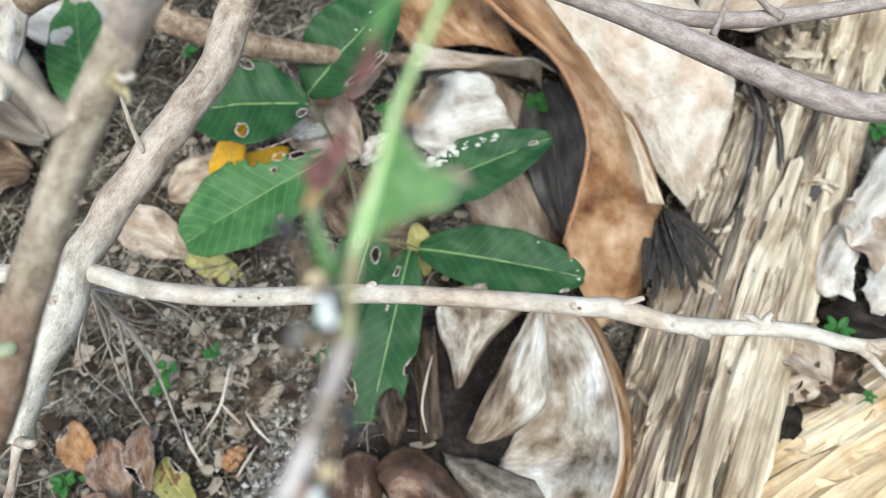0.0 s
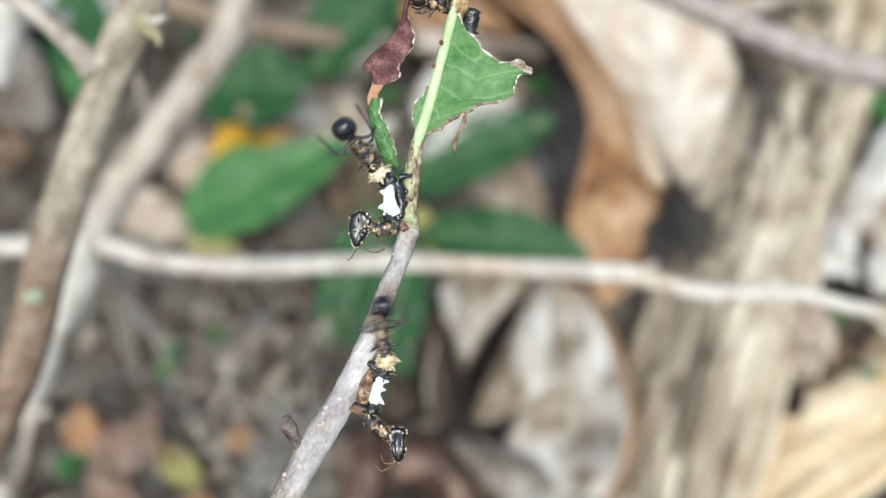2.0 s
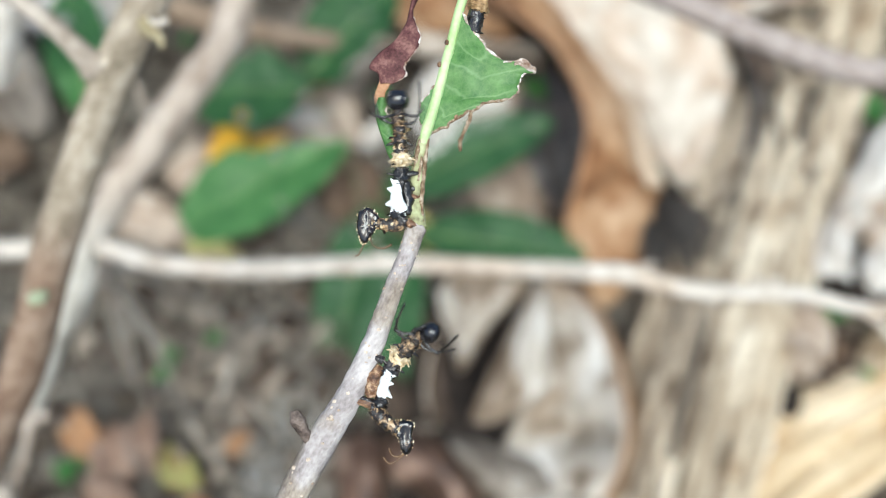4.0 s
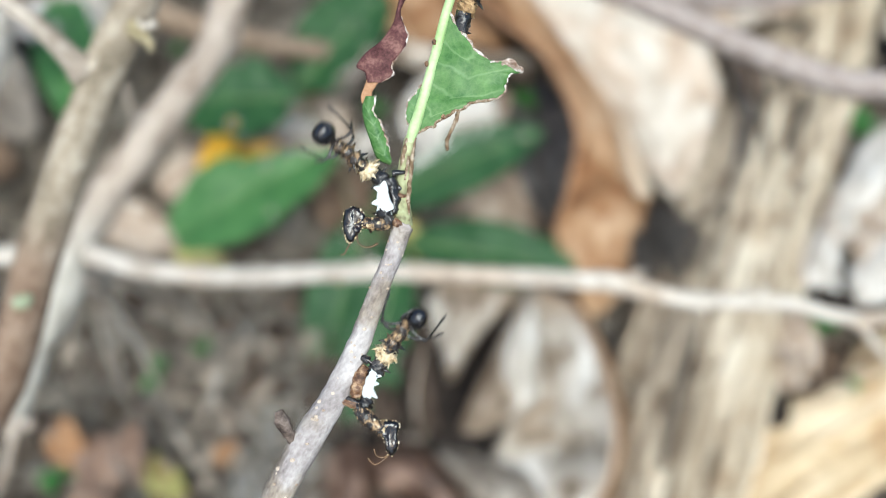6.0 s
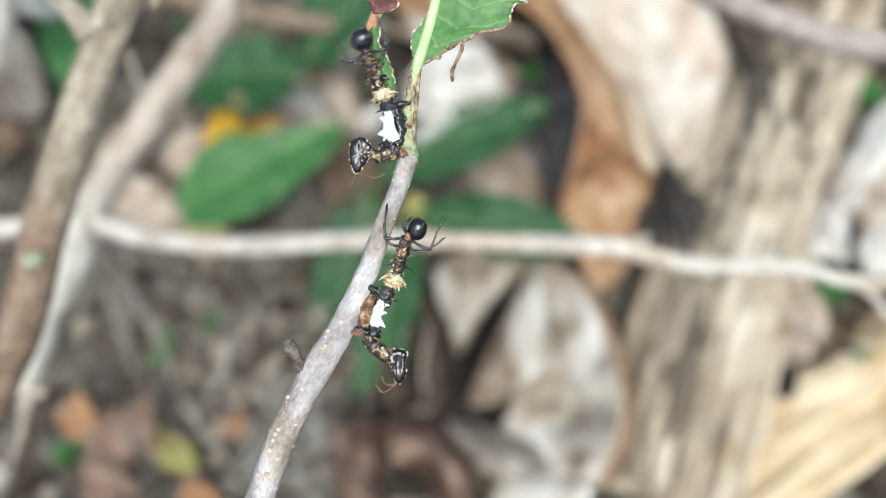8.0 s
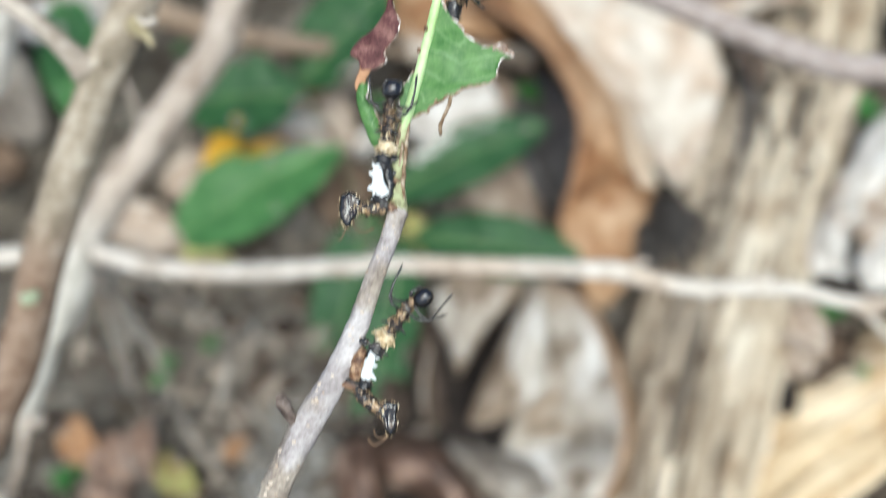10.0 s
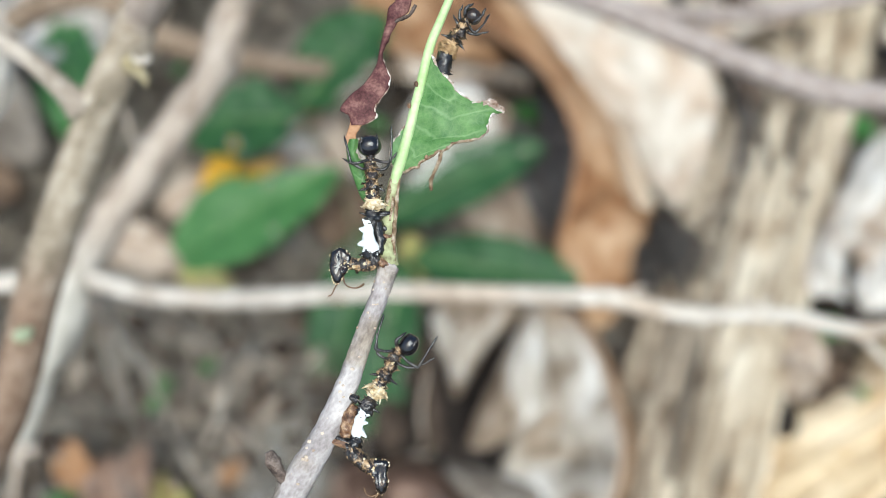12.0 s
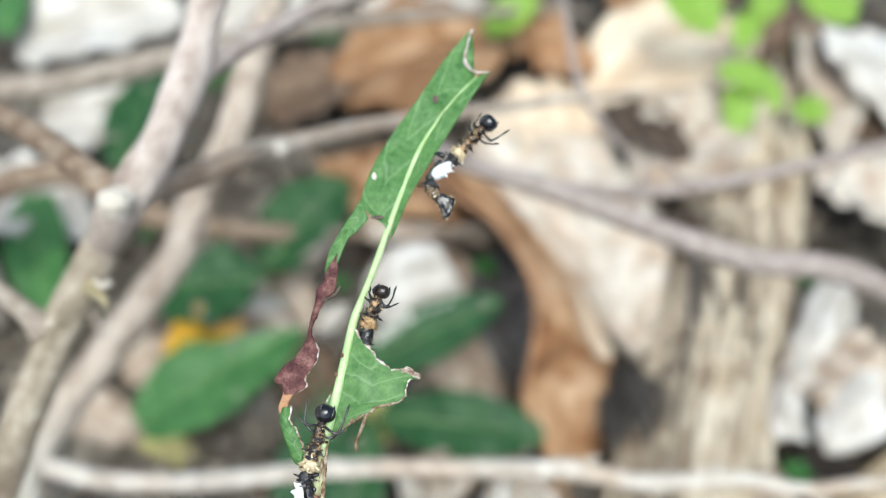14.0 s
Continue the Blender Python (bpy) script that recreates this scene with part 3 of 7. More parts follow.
def ground():
    axis = []
    for k in range(-130, 131):
        s = k / 130
        axis.append(math.copysign(0.9 * abs(s) + 80 * abs(s) ** 14, s))
    rows = [[(x, y, ground_height(x, y) - 0.012) for y in axis] for x in axis]
    ob = part("ground", grid_mesh(rows), SOIL)
    tagged(ob, "grey-brown sandy soil under dry litter", "ground", kind="structure")


ground()


def strands():
    """Dead grass and rootlets lying on the soil."""
    rng = random.Random(5)
    verts, faces = [], []
    for k in range(8000):
        x, y = rng.gauss(-0.12, 0.42), rng.gauss(0.12, 0.45)
        a = rng.uniform(0, 6.28)
        length, r = rng.uniform(0.015, 0.08), rng.choice((0.0003, 0.0003, 0.0004, 0.0005, 0.0009))
        bend = rng.uniform(-0.9, 0.9)
        lift = rng.uniform(0.0, 0.012)
        n = 5
        base = len(verts)
        for i in range(n):
            u = i / (n - 1)
            b = a + bend * u
            px, py = x + math.cos(b) * length * (u - 0.5), y + math.sin(b) * length * (u - 0.5)
            pz = ground_height(px, py) - 0.010 + lift * math.sin(3.1 * u) + r
            for q in range(3):
                c = 2.094 * q
                verts.append((px - math.sin(b) * math.cos(c) * r, py + math.cos(b) * math.cos(c) * r, pz + math.sin(c) * r))
        for i in range(n - 1):
            for q in range(3):
                faces.append((base + 3 * i + q, base + 3 * i + (q + 1) % 3, base + 3 * i + 3 + (q + 1) % 3, base + 3 * i + 3 + q))
    me = bpy.data.meshes.new("dead_grass")
    me.from_pydata(verts, [], faces)
    me.materials.append(STRAW)
    tagged(new("dead_grass", me), "dry straw and rootlets strewn on the soil", "dry grass", kind="stuff")


strands()


def straw_tangle():
    """Longer bleached straw, lifted in loose tangles."""
    rng = random.Random(31)
    verts, faces = [], []
    for cx, cy, sx, sy, count in ((-0.47, 0.03, 0.07, 0.11, 420), (-0.30, -0.06, 0.07, 0.05, 130), (-0.24, -0.18, 0.09, 0.07, 60), (-0.12, 0.30, 0.16, 0.10, 160), (-0.36, 0.22, 0.10, 0.10, 160)):
        for k in range(count):
            x, y = rng.gauss(cx, sx), rng.gauss(cy, sy)
            a, bend = rng.uniform(0, 6.28), rng.uniform(-1.1, 1.1)
            length, r = rng.uniform(0.03, 0.11), rng.uniform(0.0003, 0.0009)
            low, high = rng.uniform(0, 0.012), rng.uniform(0.0, 0.035)
            b = len(verts)
            for i in range(7):
                u = i / 6
                w = a + bend * u
                px, py = x + math.cos(w) * length * (u - 0.5), y + math.sin(w) * length * (u - 0.5)
                pz = ground_height(px, py) - 0.012 + r + low + high * math.sin(3.14 * u) * 0.8
                for q in range(3):
                    c = 2.094 * q
                    g = r * (1 - 0.6 * u)
                    verts.append((px - math.sin(w) * math.cos(c) * g, py + math.cos(w) * math.cos(c) * g, pz + math.sin(c) * g))
            for i in range(6):
                for q in range(3):
                    faces.append((b + 3 * i + q, b + 3 * i + (q + 1) % 3, b + 3 * i + 3 + (q + 1) % 3, b + 3 * i + 3 + q))
    me = bpy.data.meshes.new("straw_tangle")
    me.from_pydata(verts, [], faces)
    me.materials.append(STRAW)
    tagged(new("straw_tangle", me), "loose tangles of bleached straw on the soil", "dry grass", kind="stuff")


straw_tangle()


def litter():
    """Chips of bark and broken leaf."""
    rng = random.Random(8)
    verts, faces = [], []
    for k in range(5600):
        x, y = rng.gauss(0.0, 0.5), rng.gauss(0.25, 0.6)
        a, s = rng.uniform(0, 6.28), rng.uniform(0.002, 0.011) if rng.random() < 0.9 else rng.uniform(0.011, 0.022)
        if k >= 5200:
            x, y = rng.gauss(-0.24, 0.09), rng.gauss(-0.13, 0.09)
        asp = rng.uniform(0.3, 0.8)
        tx, ty = rng.uniform(-0.5, 0.5), rng.uniform(-0.5, 0.5)
        z = ground_height(x, y) - 0.006 + rng.uniform(0, 0.008)
        n = rng.choice((5, 6, 7))
        base = len(verts)
        ring = []
        for i in range(n):
            b = 6.283 * i / n
            r = s * rng.uniform(0.6, 1.1)
            lx, ly = r * math.cos(b), r * asp * math.sin(b)
            ring.append((x + lx * math.cos(a) - ly * math.sin(a), y + lx * math.sin(a) + ly * math.cos(a), z + tx * lx + ty * ly))
        verts += [(x, y, z + 0.15 * s)] + ring + [(p[0], p[1], p[2] - 0.0012) for p in ring]
        for i in range(n):
            j = (i + 1) % n
            faces.append((base, base + 1 + i, base + 1 + j))
            faces.append((base + 1 + i, base + 1 + n + i, base + 1 + n + j, base + 1 + j))
    me = bpy.data.meshes.new("leaf_litter")
    me.from_pydata(verts, [], faces)
    me.materials.append(LITTER)
    tagged(new("leaf_litter", me), "crumbled brown leaf and bark chips on the soil", "leaf litter", kind="stuff")


litter()


def crumbs():
    """Clods and grit on the bare soil."""
    rng = random.Random(21)
    ring = ((0.0, 0.0, 1.0), (0.9, 0.0, 0.3), (0.28, 0.86, 0.3), (-0.73, 0.53, 0.3), (-0.73, -0.53, 0.3), (0.28, -0.86, 0.3), (0.0, 0.0, -0.6))
    faces = []
    verts = []
    for k in range(6000):
        x, y = rng.gauss(-0.14, 0.28), rng.gauss(-0.02, 0.3)
        z = 0.0010 + 0.0045 * rng.random() ** 3
        b = len(verts)
        h = ground_height(x, y) - 0.011
        for q in ring:
            verts.append((x + q[0] * z * rng.uniform(0.6, 1.3), y + q[1] * z * rng.uniform(0.6, 1.3), h + q[2] * z * rng.uniform(0.5, 1.0)))
        for i in range(5):
            j = (i + 1) % 5
            faces += [(b, b + 1 + i, b + 1 + j), (b + 6, b + 1 + j, b + 1 + i)]
    me = bpy.data.meshes.new("soil_crumbs")
    me.from_pydata(verts, [], faces)
    me.materials.append(CLOD)
    tagged(new("soil_crumbs", me), "grey crumbs and grit on bare soil", "soil crumbs", kind="stuff")


crumbs()


def grit():
    """Pale ashy grit and lichen crumbs on patches of soil."""
    rng = random.Random(77)
    verts, faces = [], []
    ring = ((0, 0, 1), (1, 0, 0), (0, 1, 0), (-1, 0, 0), (0, -1, 0))
    for cx, cy, sx, sy, count in ((-0.155, -0.245, 0.030, 0.030, 700), (-0.20, -0.17, 0.05, 0.05, 800), (-0.10, 0.12, 0.05, 0.05, 500), (-0.16, 0.02, 0.08, 0.05, 500)):
        for k in range(count):
            x, y, z = rng.gauss(cx, sx), rng.gauss(cy, sy), 0.0008 + 0.0032 * rng.random() ** 3
            h, b = ground_height(x, y) - 0.0105, len(verts)
            verts += [(x + q[0] * z * rng.uniform(0.6, 1.3), y + q[1] * z * rng.uniform(0.6, 1.3), h + q[2] * z * rng.uniform(0.4, 0.9)) for q in ring]
            faces += [(b, b + 1 + i, b + 1 + (i + 1) % 4) for i in range(4)] + [(b + 4, b + 3, b + 2, b + 1)]
    me = bpy.data.meshes.new("pale_grit")
    me.from_pydata(verts, [], faces)
    me.materials.append(PALE_GRIT)
    tagged(new("pale_grit", me), "pale ashy grit scattered on bare soil", "grit", kind="stuff")


grit()


# ---- rotten logs ----
def log(name, a, b, radius, label, seed, count, core, skin, boards=(), crumbs=0):
    rng = random.Random(seed)
    a, b = Vector(a), Vector(b)
    x = (b - a).normalized()
    length = (b - a).length
    y = Vector((0, 0, 1)).cross(x).normalized()
    z = x.cross(y)
    m = Matrix((x, y, z)).transposed().to_4x4()
    m.translation = a
    top = thing(name, label, "log", at=m)
    def skin_at(u, t):
        """The surface's share of the radius: slow swells, long open cracks and fine furrows."""
        c, d = math.cos(t), math.sin(t)
        r = 0.94 + 0.16 * noise.noise(Vector((u * 3.0, c * 2.5, d * 2.5 + seed)))
        crack = abs(noise.noise(Vector((u * 2.6 + 3, c * 7, d * 7 + seed))))
        r -= 0.26 * max(0.0, 1 - crack / 0.10) * (0.4 + noise.noise(Vector((u * 4, c * 2, d * 2 + seed + 5))) ** 2 * 4)
        r -= 0.07 * abs(noise.noise(Vector((u * 4, c * 20, d * 20 + seed))))
        return max(0.5, r)

    rows = []
    for i in range(170):
        u = i / 169
        row = []
        for j in range(130):
            t = math.pi * (j / 129 * 1.3 - 0.15)
            r = skin_at(u, t) + 0.035 * noise.noise(Vector((u * 60, math.cos(t) * 30, math.sin(t) * 30)))
            row.append((u * length, radius * r * math.cos(t), radius * r * 0.75 * math.sin(t)))
        rows.append(row)
    part("core", grid_mesh(rows), core, top, "crumbling grey-brown core", flat=True)

    def sliver(l, w, h):
        """A split length of wood: seven uneven rings with a humped back and torn, tapered ends."""
        bm = bmesh.new()
        rings = []
        bend, lean = rng.uniform(-0.008, 0.008), rng.uniform(-0.3, 0.3)
        left, right = rng.uniform(0.5, 0.9), rng.uniform(0.5, 0.9)
        for i in range(8):
            u = i / 7
            k2 = (0.35 + 0.65 * math.sin(math.pi * min(max(u, 0.06), 0.94)) ** 0.45) * rng.uniform(0.8, 1.12)
            dy = bend * 4 * u * (1 - u) + rng.uniform(-0.05, 0.05) * w
            x0 = (u - 0.5) * l
            rings.append([bm.verts.new((x0 + rng.uniform(-0.05, 0.05) * l, dy + cy * w * k2 / 2, (cz + lean * cy) * h * k2 / 2 + rng.uniform(-0.1, 0.1) * h)) for cy, cz in ((-1, -1), (1, -1), (0.92, right), (0.3, 1.0), (-0.25, rng.uniform(0.55, 0.95)), (-0.94, left))])
        for p, q in zip(rings, rings[1:]):
            for i in range(6):
                bm.faces.new((p[i], p[(i + 1) % 6], q[(i + 1) % 6], q[i]))
        bm.faces.new(rings[0])
        bm.faces.new(rings[-1])
        bmesh.ops.recalc_face_normals(bm, faces=bm.faces[:])
        return bm

    def mesh_of(bm, mat):
        me = bpy.data.meshes.new("splinter")
        bm.to_mesh(me)
        bm.free()
        me.materials.append(mat)
        return me

    def lay(me, u, t, sink, twist, slew):
        r = radius * (skin_at(u, t) - sink)
        ob = new("splinter", me)
        ob.parent = top
        ob.matrix_basis = pose(u * length, r * math.cos(t), r * 0.75 * math.sin(t), math.degrees(t) - 90 + twist, rng.gauss(0, 1.5), slew)

    shapes = []
    for k in range(30):
        if k % 3 == 0:
            size = rng.uniform(0.12, 0.30), rng.uniform(0.016, 0.034), rng.uniform(0.007, 0.012)
        elif k % 3 == 1:
            size = rng.uniform(0.08, 0.20), rng.uniform(0.007, 0.014), rng.uniform(0.005, 0.009)
        else:
            size = rng.uniform(0.03, 0.09), rng.uniform(0.003, 0.007), rng.uniform(0.003, 0.005)
        shapes.append(mesh_of(sliver(*size), GREY_WOOD if k % 10 == 5 and skin is ROTTEN else skin))
    worn = [mesh_of(sliver(rng.uniform(0.05, 0.18), rng.uniform(0.005, 0.018), rng.uniform(0.005, 0.010)), GREY_WOOD if k % 9 == 4 else MID_WOOD) for k in range(14)]
    for k in range(count):
        t = math.pi * rng.uniform(0.06, 0.94)
        lay(rng.choice(worn if skin is ROTTEN and t > 1.9 and rng.random() < 0.65 else shapes), rng.uniform(0.04, 0.96), t, rng.uniform(0.01, 0.06), rng.uniform(-22, 22), rng.gauss(0, 2.5))
    chips = [mesh_of(sliver(rng.uniform(0.010, 0.030), rng.uniform(0.006, 0.014), rng.uniform(0.005, 0.010)), GREY_WOOD if k % 4 == 0 and skin is ROTTEN else skin) for k in range(12)]
    for k in range(count):
        u = 0.04 + 0.92 * rng.random() ** 1.7
        t = math.pi * (0.94 - 0.88 * rng.random() ** 1.5)
        lay(rng.choice(chips), u, t, rng.uniform(-0.02, 0.04), rng.uniform(-50, 50), rng.uniform(-70, 70))
    for u, t, l, w in boards:
        lay(mesh_of(sliver(l, w, 0.016), CREAM_WOOD if skin is ROTTEN else skin), u, t, 0.02, rng.uniform(-8, 8), rng.gauss(0, 1.2))
    # crumbled brown bark and rot heaped on the shaded flank
    bits = [mesh_of(sliver(rng.uniform(0.012, 0.045), rng.uniform(0.005, 0.014), rng.uniform(0.004, 0.010)), (GREY_WOOD, MID_WOOD, MID_WOOD)[k % 3]) for k in range(12)]
    for k in range(crumbs):
        lay(rng.choice(bits), rng.gauss(0.37, 0.055), rng.gauss(2.2, 0.28), rng.uniform(-0.12, 0.02), rng.uniform(-50, 50), rng.uniform(-80, 80))
    return top


main_log = log("rotten_log", (0.5518, 0.4905, 0.0000), (0.1934, -0.3191, 0.0000), 0.083, "fallen rotten log with pale frayed fibres", 3, 130, ROTTEN_DARK, ROTTEN, [(0.80, 0.70, 0.34, 0.048), (0.58, 0.80, 0.32, 0.036), (0.72, 1.20, 0.36, 0.034), (0.90, 1.05, 0.26, 0.036), (0.66, 1.55, 0.26, 0.022), (0.86, 1.50, 0.24, 0.026), (0.16, 0.85, 0.24, 0.052), (0.21, 1.25, 0.20, 0.046), (0.13, 1.60, 0.22, 0.040), (0.27, 0.70, 0.16, 0.034), (0.56, 1.98, 0.17, 0.028)], crumbs=90)
log("broken_log", (0.2404, -0.3039, 0.0000), (0.5306, -0.1335, 0.0000), 0.055, "split pale yellow piece of rotten wood", 11, 36, YELLOW_WOOD, YELLOW_WOOD, [(0.35, 1.2, 0.26, 0.040), (0.6, 1.75, 0.26, 0.036), (0.3, 2.1, 0.2, 0.03), (0.7, 0.9, 0.22, 0.035)])


def log_details():
    """A knot with its ring, dark pits and blackened frayed strips on the big log."""
    back = main_log.matrix_world.inverted()

    def strip(pts, radii, mat, label="", name="splinter"):
        part(name, tube([tuple(back @ Vector(p)) for p in pts], radii, seg=8, steps=6, rough=0.5, freq=120, flat=0.6), mat, main_log, label)

    centre = Vector((0.3861, 0.0366, 0.0520))
    for r, w, first, last in ((0.020, 0.0065, 0.2, 3.0), (0.031, 0.0055, 0.5, 2.8), (0.022, 0.005, 3.6, 5.9)):
        ring = [centre + Vector((r * 1.1 * math.cos(q), r * 0.6 * math.sin(q), -0.004 + 0.004 * math.sin(q))) for q in [first + (last - first) * i / 7 for i in range(8)]]
        strip(ring, [w * (0.3 + 0.7 * math.sin(math.pi * (i + 0.5) / 8)) for i in range(8)], ROTTEN, "ridge of swollen grain round a knot", "knot_ring")
    pit = bmesh.new()
    ball_into(pit, back @ (centre + Vector((0, 0.004, 0.002))), (0.014, 0.006, 0.004), rough=0.4, freq=2)
    part("knot_hole", pit, CHARRED, main_log, "dark rotted knot hole")
    for a, b, c, w in (
            ((0.3525, 0.1711, 0.0540), (0.3349, 0.1036, 0.0640), (0.3193, 0.0520, 0.0560), 0.006),
            ((0.3631, 0.1592, 0.0540), (0.3564, 0.0977, 0.0640), (0.3517, 0.0522, 0.0560), 0.003),
            ((0.3443, 0.1915, 0.0540), (0.3442, 0.1433, 0.0640), (0.3457, 0.1109, 0.0560), 0.006),
            ((0.3153, 0.0533, 0.0540), (0.2958, 0.0143, 0.0640), (0.2778, -0.0134, 0.0560), 0.004),
            ((0.3514, 0.0464, 0.0540), (0.3397, 0.0126, 0.0640), (0.3305, -0.0097, 0.0560), 0.003),
            ((0.3262, 0.0048, 0.0540), (0.3193, -0.0141, 0.0640), (0.3138, -0.0229, 0.0560), 0.003)):
        for k in (-1, 0, 1):
            d = Vector((k * w, 0.006 * k, 0.002 * k))
            strip([Vector(a) + d, Vector(b) + d * 0.6, Vector(c) + d * 1.5], [w * 0.2, w * 0.55, w * 0.15], CHARRED, "blackened frayed strip of wood")


log_details()


# ---- big dry leaves round the log ----
def dry_leaves():
    a = thing("dry_banana_leaf", "large curled brown dry leaf with a raised rib", "dry leaf")
    sheet("folded_blade", [
        [(0.0206, 0.2748, 0.1227), (0.1149, 0.1514, 0.1253), (0.1382, 0.0551, 0.1207), (0.1271, -0.0001, 0.1041), (0.1167, -0.0351, 0.0754), (0.1555, -0.1000, -0.0034)],
        [(0.0656, 0.2775, 0.1119), (0.1491, 0.1427, 0.1089), (0.1712, 0.0563, 0.1095), (0.1696, -0.0043, 0.0899), (0.1665, -0.0499, 0.0556), (0.1760, -0.0840, 0.0044)],
        [(0.1007, 0.2950, 0.0864), (0.1729, 0.1571, 0.0821), (0.2124, 0.0746, 0.0730), (0.2252, 0.0061, 0.0491), (0.2197, -0.0360, 0.0279), (0.1921, -0.0681, -0.0103)]],
        BROWN_LEAF, a, steps=9, ripple=0.012, freq=17, ragged=0.003)
    part("rib", tube([(0.0015, 0.2858, 0.1287), (0.0634, 0.2116, 0.1233), (0.1142, 0.1454, 0.1279), (0.1374, 0.0571, 0.1274), (0.1274, -0.0002, 0.1097), (0.1149, -0.0374, 0.0798)], [0.003, 0.003, 0.0026, 0.0024, 0.0022, 0.0016], seg=8, rough=0.2), TAN_LEAF, a, "tan rolled margin")
    sheet("inner_face", [
        [(0.1125, 0.1547, 0.1214), (0.1276, 0.1132, 0.1224), (0.1371, 0.0601, 0.1233), (0.1271, 0.0023, 0.1054), (0.1145, -0.0361, 0.0749)],
        [(0.1228, 0.1726, 0.0913), (0.1408, 0.1272, 0.0905), (0.1508, 0.0865, 0.0809), (0.1503, 0.0359, 0.0602), (0.1358, -0.0121, 0.0380)],
        [(0.1258, 0.1999, 0.0492), (0.1461, 0.1588, 0.0393), (0.1628, 0.1301, 0.0245), (0.1688, 0.0728, 0.0107), (0.1518, 0.0109, -0.0034)]], BROWN_LEAF, a, "brown inner face", steps=8, ripple=0.004, freq=18)
    sheet("turned_flap", [
        [(0.1716, 0.0831, 0.1343), (0.1848, 0.0381, 0.1167), (0.1975, 0.0012, 0.0921)],
        [(0.1817, 0.0623, 0.1347), (0.1951, 0.0278, 0.1225), (0.2122, -0.0047, 0.1000)]], TAN_PALE, a, "pale tan turned flap", steps=7, ripple=0.002)
    b = thing("dry_leaf", "broad flat pale dry leaf lying on the log", "dry leaf")
    sheet("blade", [
        [(0.0890, 0.3341, 0.0841), (0.1382, 0.2170, 0.0684), (0.1865, 0.1476, 0.0546), (0.2225, 0.0862, 0.0338), (0.2606, 0.0399, 0.0207)],
        [(0.1702, 0.3354, 0.0831), (0.2007, 0.2226, 0.0812), (0.2344, 0.1534, 0.0677), (0.2539, 0.0922, 0.0474), (0.2667, 0.0417, 0.0215)],
        [(0.2747, 0.3449, 0.0745), (0.2934, 0.2483, 0.0811), (0.3192, 0.1780, 0.0672), (0.3036, 0.1098, 0.0441), (0.2745, 0.0482, 0.0190)]],
        PALE_LEAF, b, steps=9, ripple=0.009, freq=17, ragged=0.002)
    c = thing("dry_leaf", "hollow grey-brown dry leaf under green leaves", "dry leaf")
    sheet("blade", [
        [(-0.0243, 0.2044, 0.0430), (0.0349, 0.2076, 0.0545), (0.0886, 0.1767, 0.0265)],
        [(-0.0168, 0.1395, 0.0210), (0.0478, 0.1259, 0.0352), (0.1057, 0.1238, -0.0007)],
        [(0.0035, 0.0709, 0.0082), (0.0662, 0.0670, 0.0273), (0.1233, 0.0781, -0.0019)],
        [(0.0293, 0.0265, -0.0037), (0.0847, 0.0013, 0.0047), (0.1308, 0.0112, -0.0136)]],
        TAN_DULL, c, steps=8, ripple=0.014, freq=20, ragged=0.003)
    d = thing("dry_leaf", "torn pale dry leaf strips", "dry leaf")
    sheet("blade", [
        [(-0.0466, 0.2227, 0.0751), (0.0215, 0.2054, 0.0762), (0.0888, 0.1979, 0.0710), (0.1209, 0.1870, 0.0647)],
        [(-0.0393, 0.1902, 0.0697), (0.0214, 0.1856, 0.0773), (0.0847, 0.1940, 0.0803), (0.1037, 0.1903, 0.0780)],
        [(-0.0343, 0.2072, 0.0446), (0.0220, 0.2081, 0.0439), (0.0892, 0.2068, 0.0306), (0.1095, 0.1952, 0.0243)]], PALE_LEAF, d, steps=7, ripple=0.004)
    e = thing("dry_leaf", "brown crumpled dry leaf behind the others", "dry leaf")
    sheet("blade", [
        [(-0.1112, 0.3419, 0.0586), (-0.0274, 0.3557, 0.0639), (0.0566, 0.3571, 0.0628)],
        [(-0.0730, 0.2712, 0.0555), (-0.0050, 0.2638, 0.0728), (0.0680, 0.2532, 0.0658)],
        [(-0.0450, 0.2346, 0.0475), (0.0216, 0.2278, 0.0651), (0.0873, 0.2172, 0.0583)]], BROWN_LEAF, e, steps=8, ripple=0.008, freq=18)
    g = thing("curled_dry_leaf", "big crumpled grey-white dry leaf with a dark cleft", "dry leaf")
    sheet("outer_lobe", [
        [(0.0803, -0.1240, 0.0300), (0.0774, -0.1452, 0.0220), (0.0797, -0.1779, 0.0140), (0.0649, -0.2150, 0.0080), (0.0536, -0.2330, 0.0040), (0.0493, -0.2498, 0.0060), (0.0519, -0.2814, 0.0120)],
        [(0.0890, -0.1160, 0.0480), (0.1001, -0.1368, 0.0400), (0.1086, -0.1718, 0.0320), (0.1075, -0.2039, 0.0260), (0.1024, -0.2290, 0.0120), (0.0932, -0.2524, 0.0200), (0.0905, -0.2851, 0.0300)],
        [(0.0938, -0.0990, 0.0580), (0.1153, -0.1251, 0.0560), (0.1290, -0.1655, 0.0560), (0.1338, -0.2051, 0.0540), (0.1347, -0.2324, 0.0360), (0.1243, -0.2631, 0.0480), (0.1153, -0.2912, 0.0440)],
        [(0.0943, -0.0870, 0.0640), (0.1277, -0.1104, 0.0680), (0.1458, -0.1566, 0.0740), (0.1540, -0.2018, 0.0760), (0.1539, -0.2399, 0.0740), (0.1456, -0.2714, 0.0660), (0.1326, -0.2949, 0.0500)]],
        DINGY_LEAF, g, steps=9, ripple=0.005, freq=26, ragged=0.001)
